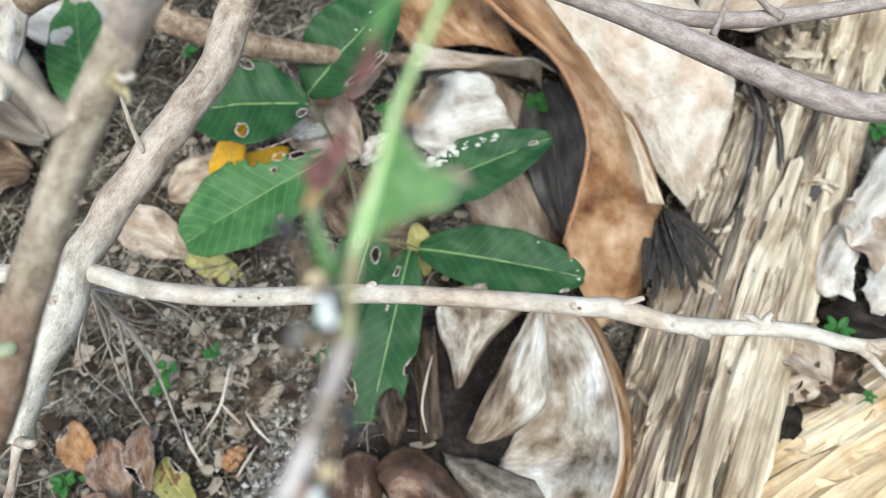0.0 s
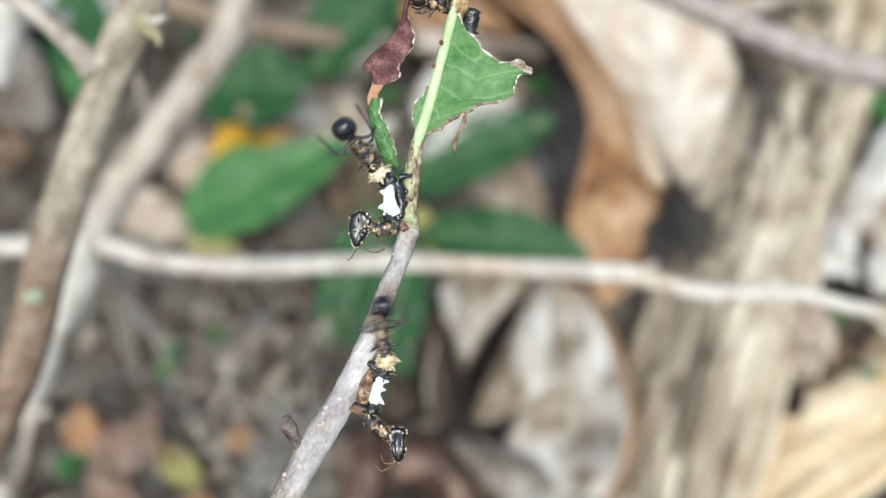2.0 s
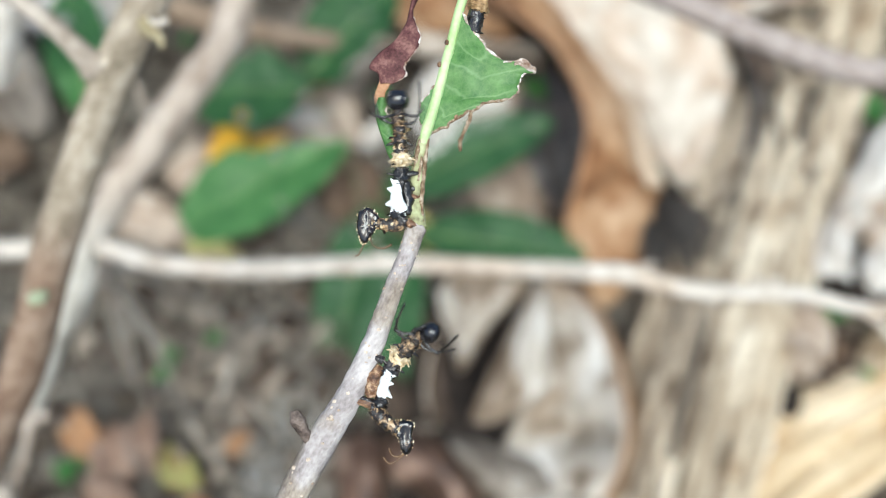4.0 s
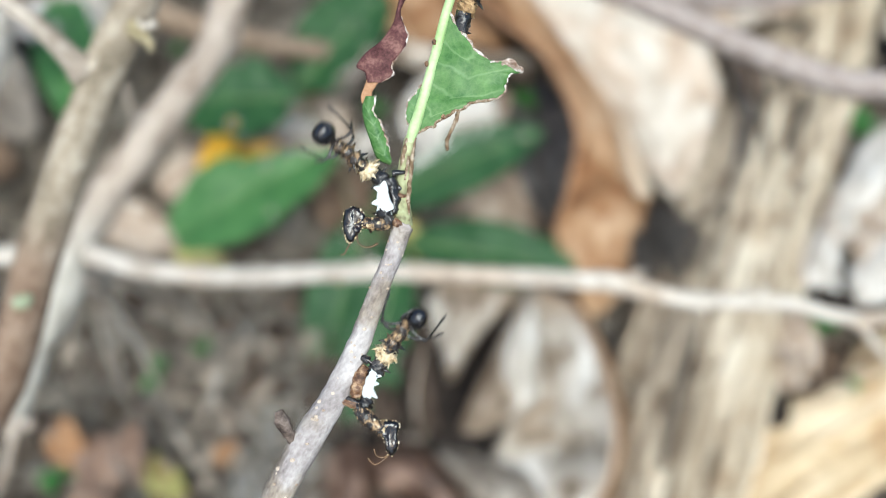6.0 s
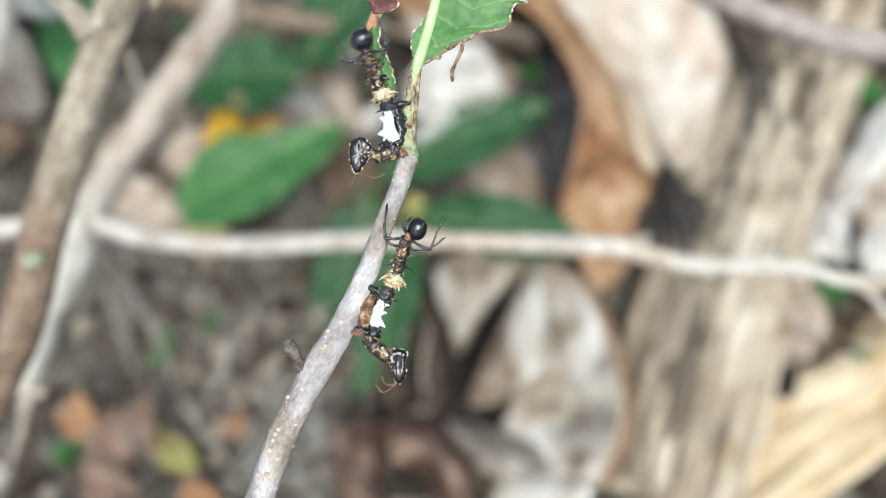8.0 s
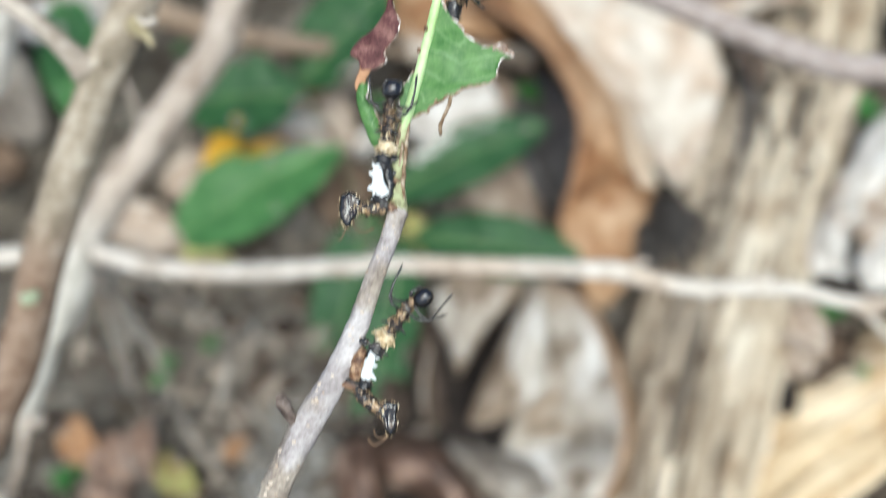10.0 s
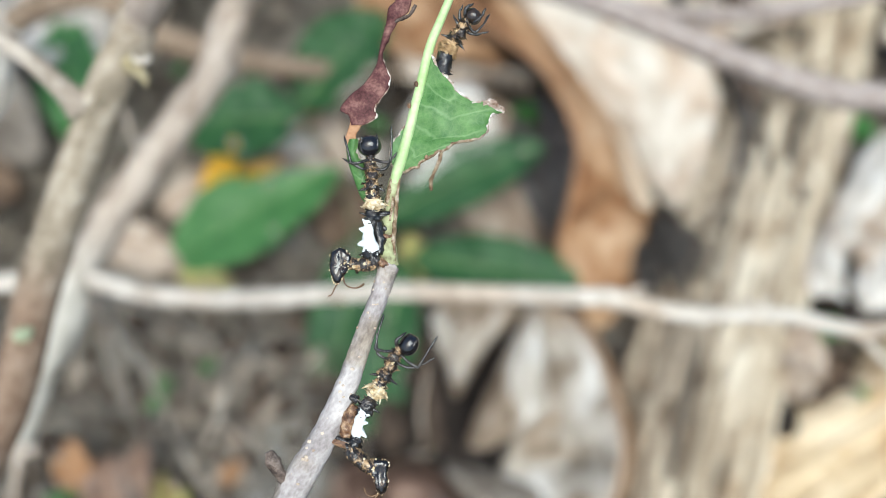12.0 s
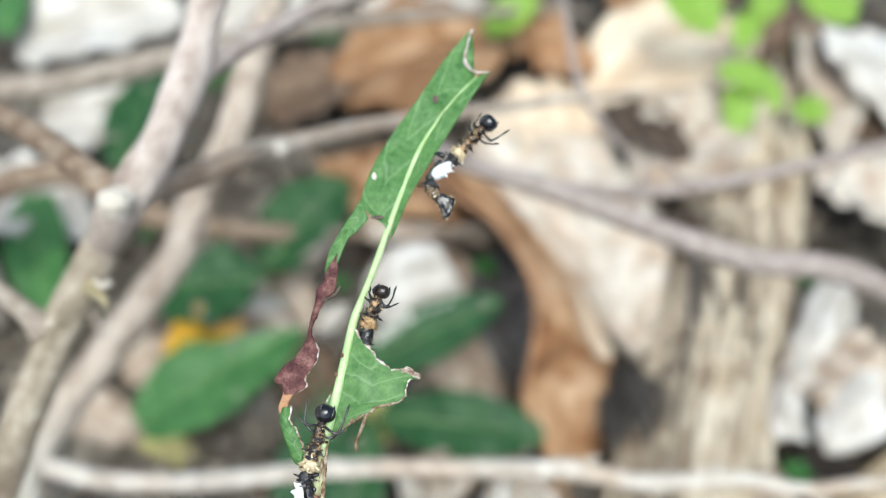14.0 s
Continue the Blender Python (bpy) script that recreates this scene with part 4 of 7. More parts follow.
    sheet("turned_fold", [
        [(0.0873, -0.0923, 0.0700), (0.0920, -0.0913, 0.0680), (0.0965, -0.0928, 0.0660)],
        [(0.0626, -0.1386, 0.0700), (0.0764, -0.1431, 0.0760), (0.0957, -0.1349, 0.0640)],
        [(0.0411, -0.1800, 0.0660), (0.0620, -0.1870, 0.0780), (0.0962, -0.1730, 0.0660)],
        [(0.0264, -0.2074, 0.0560), (0.0514, -0.2129, 0.0720), (0.0890, -0.1991, 0.0620)],
        [(0.0189, -0.2193, 0.0360), (0.0327, -0.2270, 0.0500), (0.0616, -0.2194, 0.0500)]], DINGY_LEAF, g, "pale lobe folded over the rest", steps=9, ripple=0.004, freq=28, ragged=0.0015)
    sheet("inner_lobe", [
        [(-0.0110, -0.0931, 0.0360), (0.0050, -0.0761, 0.0500), (0.0448, -0.0711, 0.0560), (0.0888, -0.0771, 0.0560)],
        [(-0.0068, -0.1170, 0.0340), (0.0173, -0.1108, 0.0560), (0.0423, -0.1072, 0.0580), (0.0727, -0.0993, 0.0500)],
        [(0.0042, -0.1411, 0.0260), (0.0174, -0.1394, 0.0440), (0.0313, -0.1335, 0.0460), (0.0457, -0.1221, 0.0400)],
        [(0.0100, -0.1665, 0.0100), (0.0133, -0.1668, 0.0180), (0.0167, -0.1639, 0.0200), (0.0224, -0.1513, 0.0180)]],
        DINGY_LEAF, g, steps=8, ripple=0.004, freq=24)
    sheet("lower_fold", [
        [(-0.0020, -0.2287, 0.0120), (0.0338, -0.2381, 0.0160), (0.0711, -0.2500, 0.0180), (0.1075, -0.2628, 0.0200)],
        [(0.0057, -0.2501, 0.0260), (0.0328, -0.2609, 0.0340), (0.0625, -0.2733, 0.0360), (0.0932, -0.2838, 0.0340)],
        [(0.0185, -0.2707, 0.0200), (0.0391, -0.2828, 0.0260), (0.0622, -0.2963, 0.0300), (0.0857, -0.3088, 0.0300)]],
        DULL_LEAF, g, "dull grey lower fold", steps=8, ripple=0.004, freq=30, ragged=0.002)
    sheet("lower_lobe", [
        [(0.0493, -0.2766, 0.0140), (0.0844, -0.2822, 0.0300), (0.1140, -0.2909, 0.0360), (0.1355, -0.2923, 0.0460)],
        [(0.0426, -0.3043, 0.0300), (0.0773, -0.3054, 0.0400), (0.1068, -0.3067, 0.0440), (0.1289, -0.3047, 0.0440)],
        [(0.0412, -0.3373, 0.0240), (0.0743, -0.3399, 0.0300), (0.1036, -0.3400, 0.0340), (0.1213, -0.3353, 0.0340)]],
        DINGY_LEAF, g, steps=8, ripple=0.005, freq=26, ragged=0.002)
    part("rim", tube([(0.0941, -0.0875, 0.0650), (0.1275, -0.1108, 0.0690), (0.1456, -0.1569, 0.0750), (0.1537, -0.2021, 0.0770), (0.1537, -0.2401, 0.0750), (0.1454, -0.2716, 0.0670), (0.1324, -0.2951, 0.0510)], [0.0012, 0.002, 0.0022, 0.0022, 0.0022, 0.002, 0.0014], seg=8, rough=0.2), BUFF_LEAF, g, "pale brown rolled rim")
    sheet("outer_face", [
        [(0.0975, -0.0850, 0.0610), (0.1311, -0.1085, 0.0650), (0.1491, -0.1549, 0.0710), (0.1573, -0.2003, 0.0730), (0.1571, -0.2386, 0.0710), (0.1488, -0.2703, 0.0630), (0.1357, -0.2940, 0.0470)],
        [(0.1127, -0.0701, 0.0220), (0.1480, -0.0947, 0.0260), (0.1668, -0.1434, 0.0320), (0.1751, -0.1913, 0.0340), (0.1747, -0.2317, 0.0320), (0.1658, -0.2652, 0.0240), (0.1519, -0.2903, 0.0080)]], BROWN_LEAF, g, "brown outer face", steps=7, ripple=0.002)
    # Side lobe beside the cleft, with the shade there put into its colour.
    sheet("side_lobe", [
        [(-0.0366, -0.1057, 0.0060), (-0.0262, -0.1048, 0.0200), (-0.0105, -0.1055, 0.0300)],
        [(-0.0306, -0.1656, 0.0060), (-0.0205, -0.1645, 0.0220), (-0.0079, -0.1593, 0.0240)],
        [(-0.0234, -0.2214, 0.0060), (-0.0138, -0.2191, 0.0200), (0.0011, -0.2116, 0.0120)]], SHADE_LEAF, g, "side lobe coloured dark for shade", steps=7, ripple=0.006, freq=22)
    # Added black sheet: the cleft's shadow is put into its colour.
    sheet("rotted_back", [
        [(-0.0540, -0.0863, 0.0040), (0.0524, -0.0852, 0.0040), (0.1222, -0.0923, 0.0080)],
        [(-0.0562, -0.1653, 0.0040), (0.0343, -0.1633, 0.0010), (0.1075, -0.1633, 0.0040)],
        [(-0.0519, -0.2534, 0.0050), (0.0338, -0.2517, 0.0020), (0.1460, -0.2504, 0.0030)]], GAP_SHADE, g, "black sheet for the shade behind the cleft", steps=7, ripple=0.003)
    part("leaf_edge", tube([(-0.0138, -0.1366, 0.0260), (-0.0196, -0.1675, 0.0320), (-0.0222, -0.1926, 0.0320), (-0.0177, -0.2122, 0.0240)], [0.0009, 0.0014, 0.0014, 0.0006], seg=6, rough=0.3), PALE_LEAF, g, "pale torn edge")
    n = thing("curled_dry_leaf", "dark brown humped dry leaf with painted pinkish highlights", "dry leaf")
    sheet("blade", [
        [(-0.0663, -0.2429, 0.0200), (-0.0373, -0.2279, 0.0300), (-0.0103, -0.2393, 0.0340), (0.0130, -0.2631, 0.0340), (0.0276, -0.2869, 0.0260)],
        [(-0.0575, -0.2617, 0.0400), (-0.0312, -0.2527, 0.0560), (-0.0085, -0.2654, 0.0600), (0.0087, -0.2849, 0.0540), (0.0199, -0.3049, 0.0400)],
        [(-0.0505, -0.2730, 0.0300), (-0.0271, -0.2734, 0.0440), (-0.0105, -0.2856, 0.0460), (0.0008, -0.3031, 0.0400), (0.0090, -0.3188, 0.0280)],
        [(-0.0466, -0.2769, 0.0060), (-0.0260, -0.2799, 0.0120), (-0.0120, -0.2931, 0.0120), (-0.0024, -0.3108, 0.0100), (0.0040, -0.3261, 0.0060)]], DARK_BROWN, n, steps=8, ripple=0.005, freq=30, ragged=0.002)
    q = thing("curled_dry_leaf", "dull dark leaf shape for a shaded hollow on the soil", "dry leaf")
    sheet("blade", [
        [(-0.1043, -0.2409, 0.0100), (-0.0864, -0.2312, 0.0200), (-0.0688, -0.2326, 0.0220), (-0.0583, -0.2421, 0.0120)],
        [(-0.1042, -0.2662, 0.0220), (-0.0819, -0.2664, 0.0420), (-0.0664, -0.2673, 0.0420), (-0.0576, -0.2702, 0.0200)],
        [(-0.0993, -0.2987, 0.0180), (-0.0787, -0.3009, 0.0340), (-0.0646, -0.3024, 0.0320), (-0.0577, -0.3038, 0.0140)],
        [(-0.0940, -0.3219, 0.0060), (-0.0786, -0.3254, 0.0120), (-0.0672, -0.3253, 0.0120), (-0.0617, -0.3217, 0.0060)]], DARK_BROWN, q, steps=8, ripple=0.005, freq=30, ragged=0.002)
    # Flat sheet whose black stands in for shade beneath the brown leaves.
    h = thing("curled_dry_leaf", "flat black sheet for the shade under curled leaves", "dry leaf")
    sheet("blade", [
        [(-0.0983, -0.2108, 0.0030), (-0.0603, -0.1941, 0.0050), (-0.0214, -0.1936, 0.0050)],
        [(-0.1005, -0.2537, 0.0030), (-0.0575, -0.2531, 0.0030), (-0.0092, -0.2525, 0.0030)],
        [(-0.0914, -0.3042, 0.0030), (-0.0549, -0.3037, 0.0030), (0.0023, -0.3029, 0.0030)]], GAP_SHADE, h, steps=6, ripple=0.003)
    k = thing("dry_leaf", "whitish torn dry leaf beside the log", "dry leaf")
    sheet("blade", [
        [(0.5253, 0.1356, 0.0500), (0.4751, 0.0971, 0.0500), (0.4234, 0.0348, 0.0450), (0.3841, -0.0206, 0.0400), (0.3638, -0.0509, 0.0350)],
        [(0.5150, 0.0941, 0.0600), (0.4706, 0.0505, 0.0600), (0.4216, -0.0051, 0.0550), (0.3849, -0.0515, 0.0500), (0.3757, -0.0752, 0.0400)],
        [(0.5105, 0.0571, 0.0500), (0.4723, 0.0252, 0.0500), (0.4294, -0.0189, 0.0500), (0.4076, -0.0616, 0.0450), (0.4044, -0.0812, 0.0400)]],
        GREY_LEAF, k, steps=8, ripple=0.012, freq=22, ragged=0.005)
    k2 = thing("dry_leaf", "whitish creased dry leaf beside the log", "dry leaf")
    sheet("blade", [
        [(0.5261, 0.0280, 0.0400), (0.4767, -0.0026, 0.0450), (0.4366, -0.0333, 0.0400), (0.4190, -0.0673, 0.0300)],
        [(0.5133, -0.0183, 0.0500), (0.4750, -0.0437, 0.0550), (0.4415, -0.0637, 0.0500), (0.4239, -0.0851, 0.0350)],
        [(0.5116, -0.0648, 0.0400), (0.4781, -0.0837, 0.0400), (0.4571, -0.0879, 0.0350), (0.4359, -0.0921, 0.0300)]],
        GREY_LEAF, k2, steps=8, ripple=0.012, freq=22, ragged=0.005)
    k3 = thing("dry_leaf", "rounded whitish dry leaf behind green leaves", "dry leaf")
    sheet("blade", [
        [(-0.0306, 0.1461, 0.0775), (-0.0426, 0.1207, 0.0704), (-0.0329, 0.0904, 0.0604), (-0.0051, 0.0742, 0.0519)],
        [(0.0004, 0.1653, 0.0926), (0.0008, 0.1228, 0.0878), (0.0101, 0.0875, 0.0753), (0.0256, 0.0718, 0.0558)],
        [(0.0439, 0.1635, 0.0855), (0.0557, 0.1320, 0.0861), (0.0681, 0.1131, 0.0764), (0.0782, 0.1000, 0.0583)]],
        GREY_LEAF, k3, steps=8, ripple=0.005, freq=22, ragged=0.003)
    m = thing("dry_leaf", "narrow whitish dry leaf beside the shrub", "dry leaf")
    sheet("blade", [
        [(-0.5044, 0.2203, 0.1732), (-0.4795, 0.1541, 0.1615), (-0.4732, 0.0876, 0.1276)],
        [(-0.4570, 0.2057, 0.1872), (-0.4418, 0.1406, 0.1763), (-0.4500, 0.0869, 0.1379)],
        [(-0.4337, 0.2214, 0.1723), (-0.4307, 0.1549, 0.1609), (-0.4473, 0.0906, 0.1285)]], GREY_LEAF, m, steps=7, ripple=0.004)


dry_leaves()

UP = (0, -0.25, 1)


# ---- green sapling and fallen leaves ----
def sapling():
    foot = (-0.0890, -0.0208, -0.0100)
    top = thing("sapling", "small sapling with broad dark green insect-chewed leaves", "sapling", at=Matrix.Translation(foot))
    o = Vector(foot)
    hub, fork = (-0.0892, -0.0053, 0.0274), (-0.1249, 0.0914, 0.0661)
    part("stem", tube([(0, 0, 0), tuple(Vector(hub) - o)], [0.004, 0.0025], seg=8), STALK, top)
    part("stem", tube([tuple(Vector(q) - o) for q in (hub, (-0.1018, 0.0429, 0.0522), fork, (-0.1560, 0.1250, 0.1180), (-0.1830, 0.1560, 0.1420))], [0.0025, 0.002, 0.0019, 0.0016, 0.001], seg=8, steps=5, rough=0.25, freq=200), DARK_TWIG, top, "thin dark woody stem")
    rng = random.Random(4)
    crumbs = [(0.50 + 0.25 * rng.random(), 0.82 + 0.12 * rng.random(), rng.uniform(0.0012, 0.0028)) for k in range(16)] + [(rng.uniform(0.28, 0.50), rng.uniform(0.76, 0.92), rng.uniform(0.0015, 0.0048)) for k in range(44)]
    green_leaf((-0.1469, 0.1078, 0.1086), (-0.2733, 0.0857, 0.1224), 0.092, UP, GREEN, "dark green leaf with a hole eaten through it", [(0.52, 0.83, 0.045, 0.085), (0.45, 0.06, 0.05, 0.05), (0.04, 0.8, 0.05, 0.12)], seed=1.3, parent=top, stalk=fork)
    green_leaf((-0.1529, 0.1356, 0.0892), (-0.0582, 0.2213, 0.1420), 0.090, UP, GREEN, "dark green leaf with small pale spots", [(0.35, 0.1, 0.09, 0.05), (0.60, 0.10, 0.03, 0.03), (0.5, 0.03, 0.16, 0.06)], seed=2.1, parent=top, stalk=fork, flecks=[(0.55, 0.3, 0.002), (0.7, 0.4, 0.002), (0.62, 0.55, 0.0016), (0.8, 0.6, 0.0018)])
    green_leaf((-0.1080, 0.0590, 0.0940), (-0.2740, -0.0230, 0.0437), 0.094, UP, MID_GREEN, "mid-green leaf nibbled near its base", [(0.22, 0.27, 0.045, 0.045), (0.31, 0.20, 0.035, 0.04), (0.13, 0.36, 0.03, 0.04), (0.12, 0.0, 0.42, 0.26), (0.0, 0.2, 0.10, 0.3), (0.37, 0.33, 0.018, 0.03), (0.45, 0.86, 0.014, 0.03), (0.30, 0.0, 0.1, 0.07)], seed=3.2, parent=top, stalk=hub, blunt=1.2)
    green_leaf((-0.0655, 0.0059, 0.0663), (0.1036, 0.0634, 0.1144), 0.064, UP, GREEN, "dark green leaf with a white crusted margin", [(0.90, 0.52, 0.025, 0.06), (0.33, 1.0, 0.18, 0.13)], seed=4.4, parent=top, stalk=hub, flecks=crumbs, blunt=0.9)
    green_leaf((-0.0291, -0.0288, 0.0479), (0.1377, -0.0615, 0.0503), 0.067, UP, GREEN, "glossy dark green leaf over a dry leaf", [(0.9, 0.03, 0.02, 0.04)], seed=5.7, parent=top, stalk=hub, flecks=[(0.95, 0.7, 0.0014), (0.9, 0.85, 0.0012), (0.97, 0.4, 0.0014), (0.7, 0.93, 0.0012)], blunt=1.0)
    green_leaf((-0.0392, -0.0271, 0.0400), (-0.0813, -0.2289, -0.0174), 0.062, UP, GREEN, "long dark green hanging leaf", [(0.12, 0.3, 0.03, 0.06), (0.30, 0.35, 0.012, 0.02), (0.55, 1.0, 0.05, 0.12), (0.72, 0.0, 0.06, 0.12)], seed=6.1, parent=top, stalk=hub, blunt=0.75)
    green_leaf((-0.0769, 0.0112, 0.0375), (-0.1236, -0.1567, -0.0250), 0.074, UP, GREEN, "shaded green leaf with chewed spots", [(0.2, 0.7, 0.05, 0.08), (0.12, 0.3, 0.06, 0.12), (0.75, 0.2, 0.04, 0.08)], seed=7.9, parent=top, stalk=hub, blunt=0.6)


sapling()
green_leaf((-0.4100, 0.1301, 0.0300), (-0.4675, 0.3212, 0.0500), 0.075, UP, MID_GREEN, "green leaf lying behind the shrub", seed=8.8, name="green_leaf")
green_leaf((-0.3649, 0.3361, 0.0600), (-0.3373, 0.5181, 0.0700), 0.075, UP, GREEN, "dark green leaf among pale dry leaves", seed=20.3, name="green_leaf")
green_leaf((-0.5734, 0.6182, 0.0700), (-0.6378, 0.7820, 0.0800), 0.09, UP, MID_GREEN, "green leaf among pale dry leaves", seed=20.9, name="green_leaf")
green_leaf((-0.2716, 0.0693, -0.0206), (-0.1857, 0.1182, 0.0137), 0.036, UP, YELLOW, "bright yellow fallen leaf", seed=9.4, rib=PALE_YELLOW)
green_leaf((-0.2620, 0.0430, -0.0080), (-0.2325, 0.1290, 0.0530), 0.038, UP, YELLOW, "bright yellow fallen leaf standing on edge", seed=9.9, rib=PALE_YELLOW)
green_leaf((-0.3010, -0.0002, -0.0104), (-0.2195, -0.0408, -0.0216), 0.032, UP, PALE_YELLOW, "pale yellow fallen leaf", seed=10.4, rib=PALE_YELLOW)
green_leaf((-0.3645, -0.2047, 0.0140), (-0.3309, -0.2509, 0.0040), 0.034, UP, RUST_LEAF, "rusty orange fallen leaf", [(0.9, 0.8, 0.15, 0.25), (0.1, 0.1, 0.12, 0.2)], seed=11.4, rib=BROWN_LEAF, wave=0.0025, fold=0.5)
green_leaf((-0.2904, -0.2073, 0.0160), (-0.2792, -0.2661, 0.0040), 0.030, UP, PINK_BROWN, "tan curled fallen leaf", [(0.8, 0.1, 0.2, 0.2)], seed=12.4, rib=BROWN_LEAF, wave=0.0025, fold=0.8)
green_leaf((-0.3278, -0.2194, 0.0080), (-0.2986, -0.2766, 0.0040), 0.044, UP, PINK_BROWN, "pinkish-brown fallen leaf on the soil", [(0.5, 1.0, 0.2, 0.2)], seed=12.9, rib=BROWN_LEAF, wave=0.0025, fold=0.4)
green_leaf((-0.2711, -0.2378, 0.0080), (-0.2338, -0.2810, 0.0040), 0.034, UP, MOTTLED, "mottled yellow-green fallen leaf on soil", [(0.3, 0.95, 0.2, 0.2)], seed=13.4, rib=PALE_YELLOW, fold=0.3, wave=0.0025)
green_leaf((-0.3420, -0.2790, 0.0060), (-0.2830, -0.2990, 0.0060), 0.040, UP, PINK_BROWN, "brown crumpled fallen leaf on the soil", [(0.9, 0.2, 0.15, 0.25)], seed=19.4, rib=BROWN_LEAF, wave=0.004, fold=0.4)
green_leaf((-0.2460, -0.2950, 0.0050), (-0.2060, -0.3060, 0.0060), 0.030, UP, RUST_LEAF, "rusty fallen leaf on the soil", seed=19.9, rib=BROWN_LEAF, wave=0.003, fold=0.5)
green_leaf((-0.2089, -0.2474, 0.0060), (-0.1910, -0.2240, 0.0100), 0.018, UP, RUST_LEAF, "small orange-brown scrap of leaf", seed=13.9, rib=BROWN_LEAF, fold=0.5)
green_leaf((-0.3729, 0.0314, 0.0071), (-0.2867, -0.0112, -0.0051), 0.055, UP, BUFF_LEAF, "dull buff fallen leaf", seed=14.4, rib=BROWN_LEAF)
green_leaf((-0.3204, 0.0595, -0.0021), (-0.2430, 0.0954, 0.0145), 0.05, UP, BUFF_LEAF, "dull grey-buff fallen leaf", seed=14.9, rib=BROWN_LEAF)
green_leaf((-0.1633, 0.1815, 0.0342), (-0.1167, 0.1645, 0.0246), 0.02, UP, RUST_LEAF, "dull red-brown fallen leaf", seed=15.1, rib=BROWN_LEAF)
green_leaf((-0.1868, 0.1780, 0.0100), (-0.1014, 0.1026, 0.0200), 0.085, UP, BUFF_LEAF, "pinkish-buff fallen leaf under the sapling", seed=16.3, rib=BROWN_LEAF, fold=0.3)
green_leaf((-0.1231, 0.1911, 0.0100), (-0.1026, 0.2665, 0.0200), 0.06, UP, BUFF_LEAF, "pinkish-buff fallen leaf under the sapling", seed=16.5, rib=BROWN_LEAF, fold=0.3)
green_leaf((-0.1017, 0.1031, 0.0043), (-0.0618, 0.1271, 0.0269), 0.026, UP, GREY_LEAF, "pale grey-white fallen leaf", seed=15.8, rib=GREY_LEAF)
green_leaf((-0.1328, 0.0914, 0.0100), (-0.0696, -0.0186, 0.0000), 0.07, UP, DARK_LEAF, "dark brown fallen leaf under the sapling", seed=16.8, rib=BROWN_LEAF)
green_leaf((-0.0356, 0.0138, 0.0248), (-0.0229, -0.0366, -0.0011), 0.028, UP, PALE_YELLOW, "small yellow-green fallen leaf", seed=18.3, rib=PALE_YELLOW)
green_leaf((-0.1763, 0.1166, 0.0351), (-0.1315, 0.1247, 0.0383), 0.018, UP, GREY_LEAF, "bluish-white scrap of dry leaf", seed=18.9, rib=GREY_LEAF)
green_leaf((0.3356, -0.1366, 0.0200), (0.3918, -0.1786, 0.0100), 0.05, UP, DARK_LEAF, "dark brown crumpled fallen leaf", seed=17.1, rib=BROWN_LEAF, fold=0.5, wave=0.012)
green_leaf((0.3347, -0.1709, 0.0200), (0.4148, -0.1398, 0.0150), 0.05, UP, LITTER, "brown crumpled fallen leaf", seed=17.8, rib=BROWN_LEAF, fold=0.5, wave=0.012)


# ---- weeds and rootlets ----
def seedling(at, size, seed, mat=None, count=6, label="tiny green seedling in the litter"):
    rng = random.Random(seed)
    top = thing("seedling", label, "seedling", "seedlings", at=Matrix.Translation(at))
    part("stem", tube([(0, 0, -0.02), (0, 0, size * 0.5)], [0.0008, 0.0006], seg=6), STALK, top)
    for k in range(count):
        a = 6.28 * k / count + rng.uniform(-0.4, 0.4)
        d = Vector((math.cos(a), math.sin(a), rng.uniform(0.0, 0.4)))
        b = Vector((0, 0, size * rng.uniform(0.2, 0.5)))
        rows = blade_rows(b + d * size * 0.12, b + d * size * rng.uniform(0.7, 1.1), size * rng.uniform(0.45, 0.65), (0, 0, 1), size * 0.06, 0.25, size * 0.05, 9, 7, 0.8, k + seed)
        thicken(part("leaflet", grid_mesh(rows), mat or SEEDLING, top), 0.0005)


for k, (q, z) in enumerate((((-0.3579, -0.2618, 0.0050), 0.022), ((-0.3379, -0.2547, 0.0050), 0.014), ((-0.2811, -0.1698, 0.0100), 0.022), ((-0.2791, -0.1493, 0.0100), 0.02), ((-0.2360, -0.1309, 0.0100), 0.018), ((-0.3271, 0.2590, 0.0100), 0.02), ((-0.5162, 0.2364, 0.0100), 0.02), ((-0.0737, 0.1601, 0.0200), 0.026), ((0.3911, -0.1050, 0.0200), 0.026), ((0.4865, 0.1398, 0.0200), 0.04), ((0.4922, 0.0973, 0.0200), 0.03), ((0.3803, -0.1874, 0.0700), 0.012), ((0.0990, 0.1735, 0.0200), 0.03), ((-0.1104, 0.6480, 0.0200), 0.05), ((0.3309, 0.2861, 0.0500), 0.03), ((-0.2581, 0.5134, 0.0500), 0.05))):
    seedling(q, z * 0.62, k)


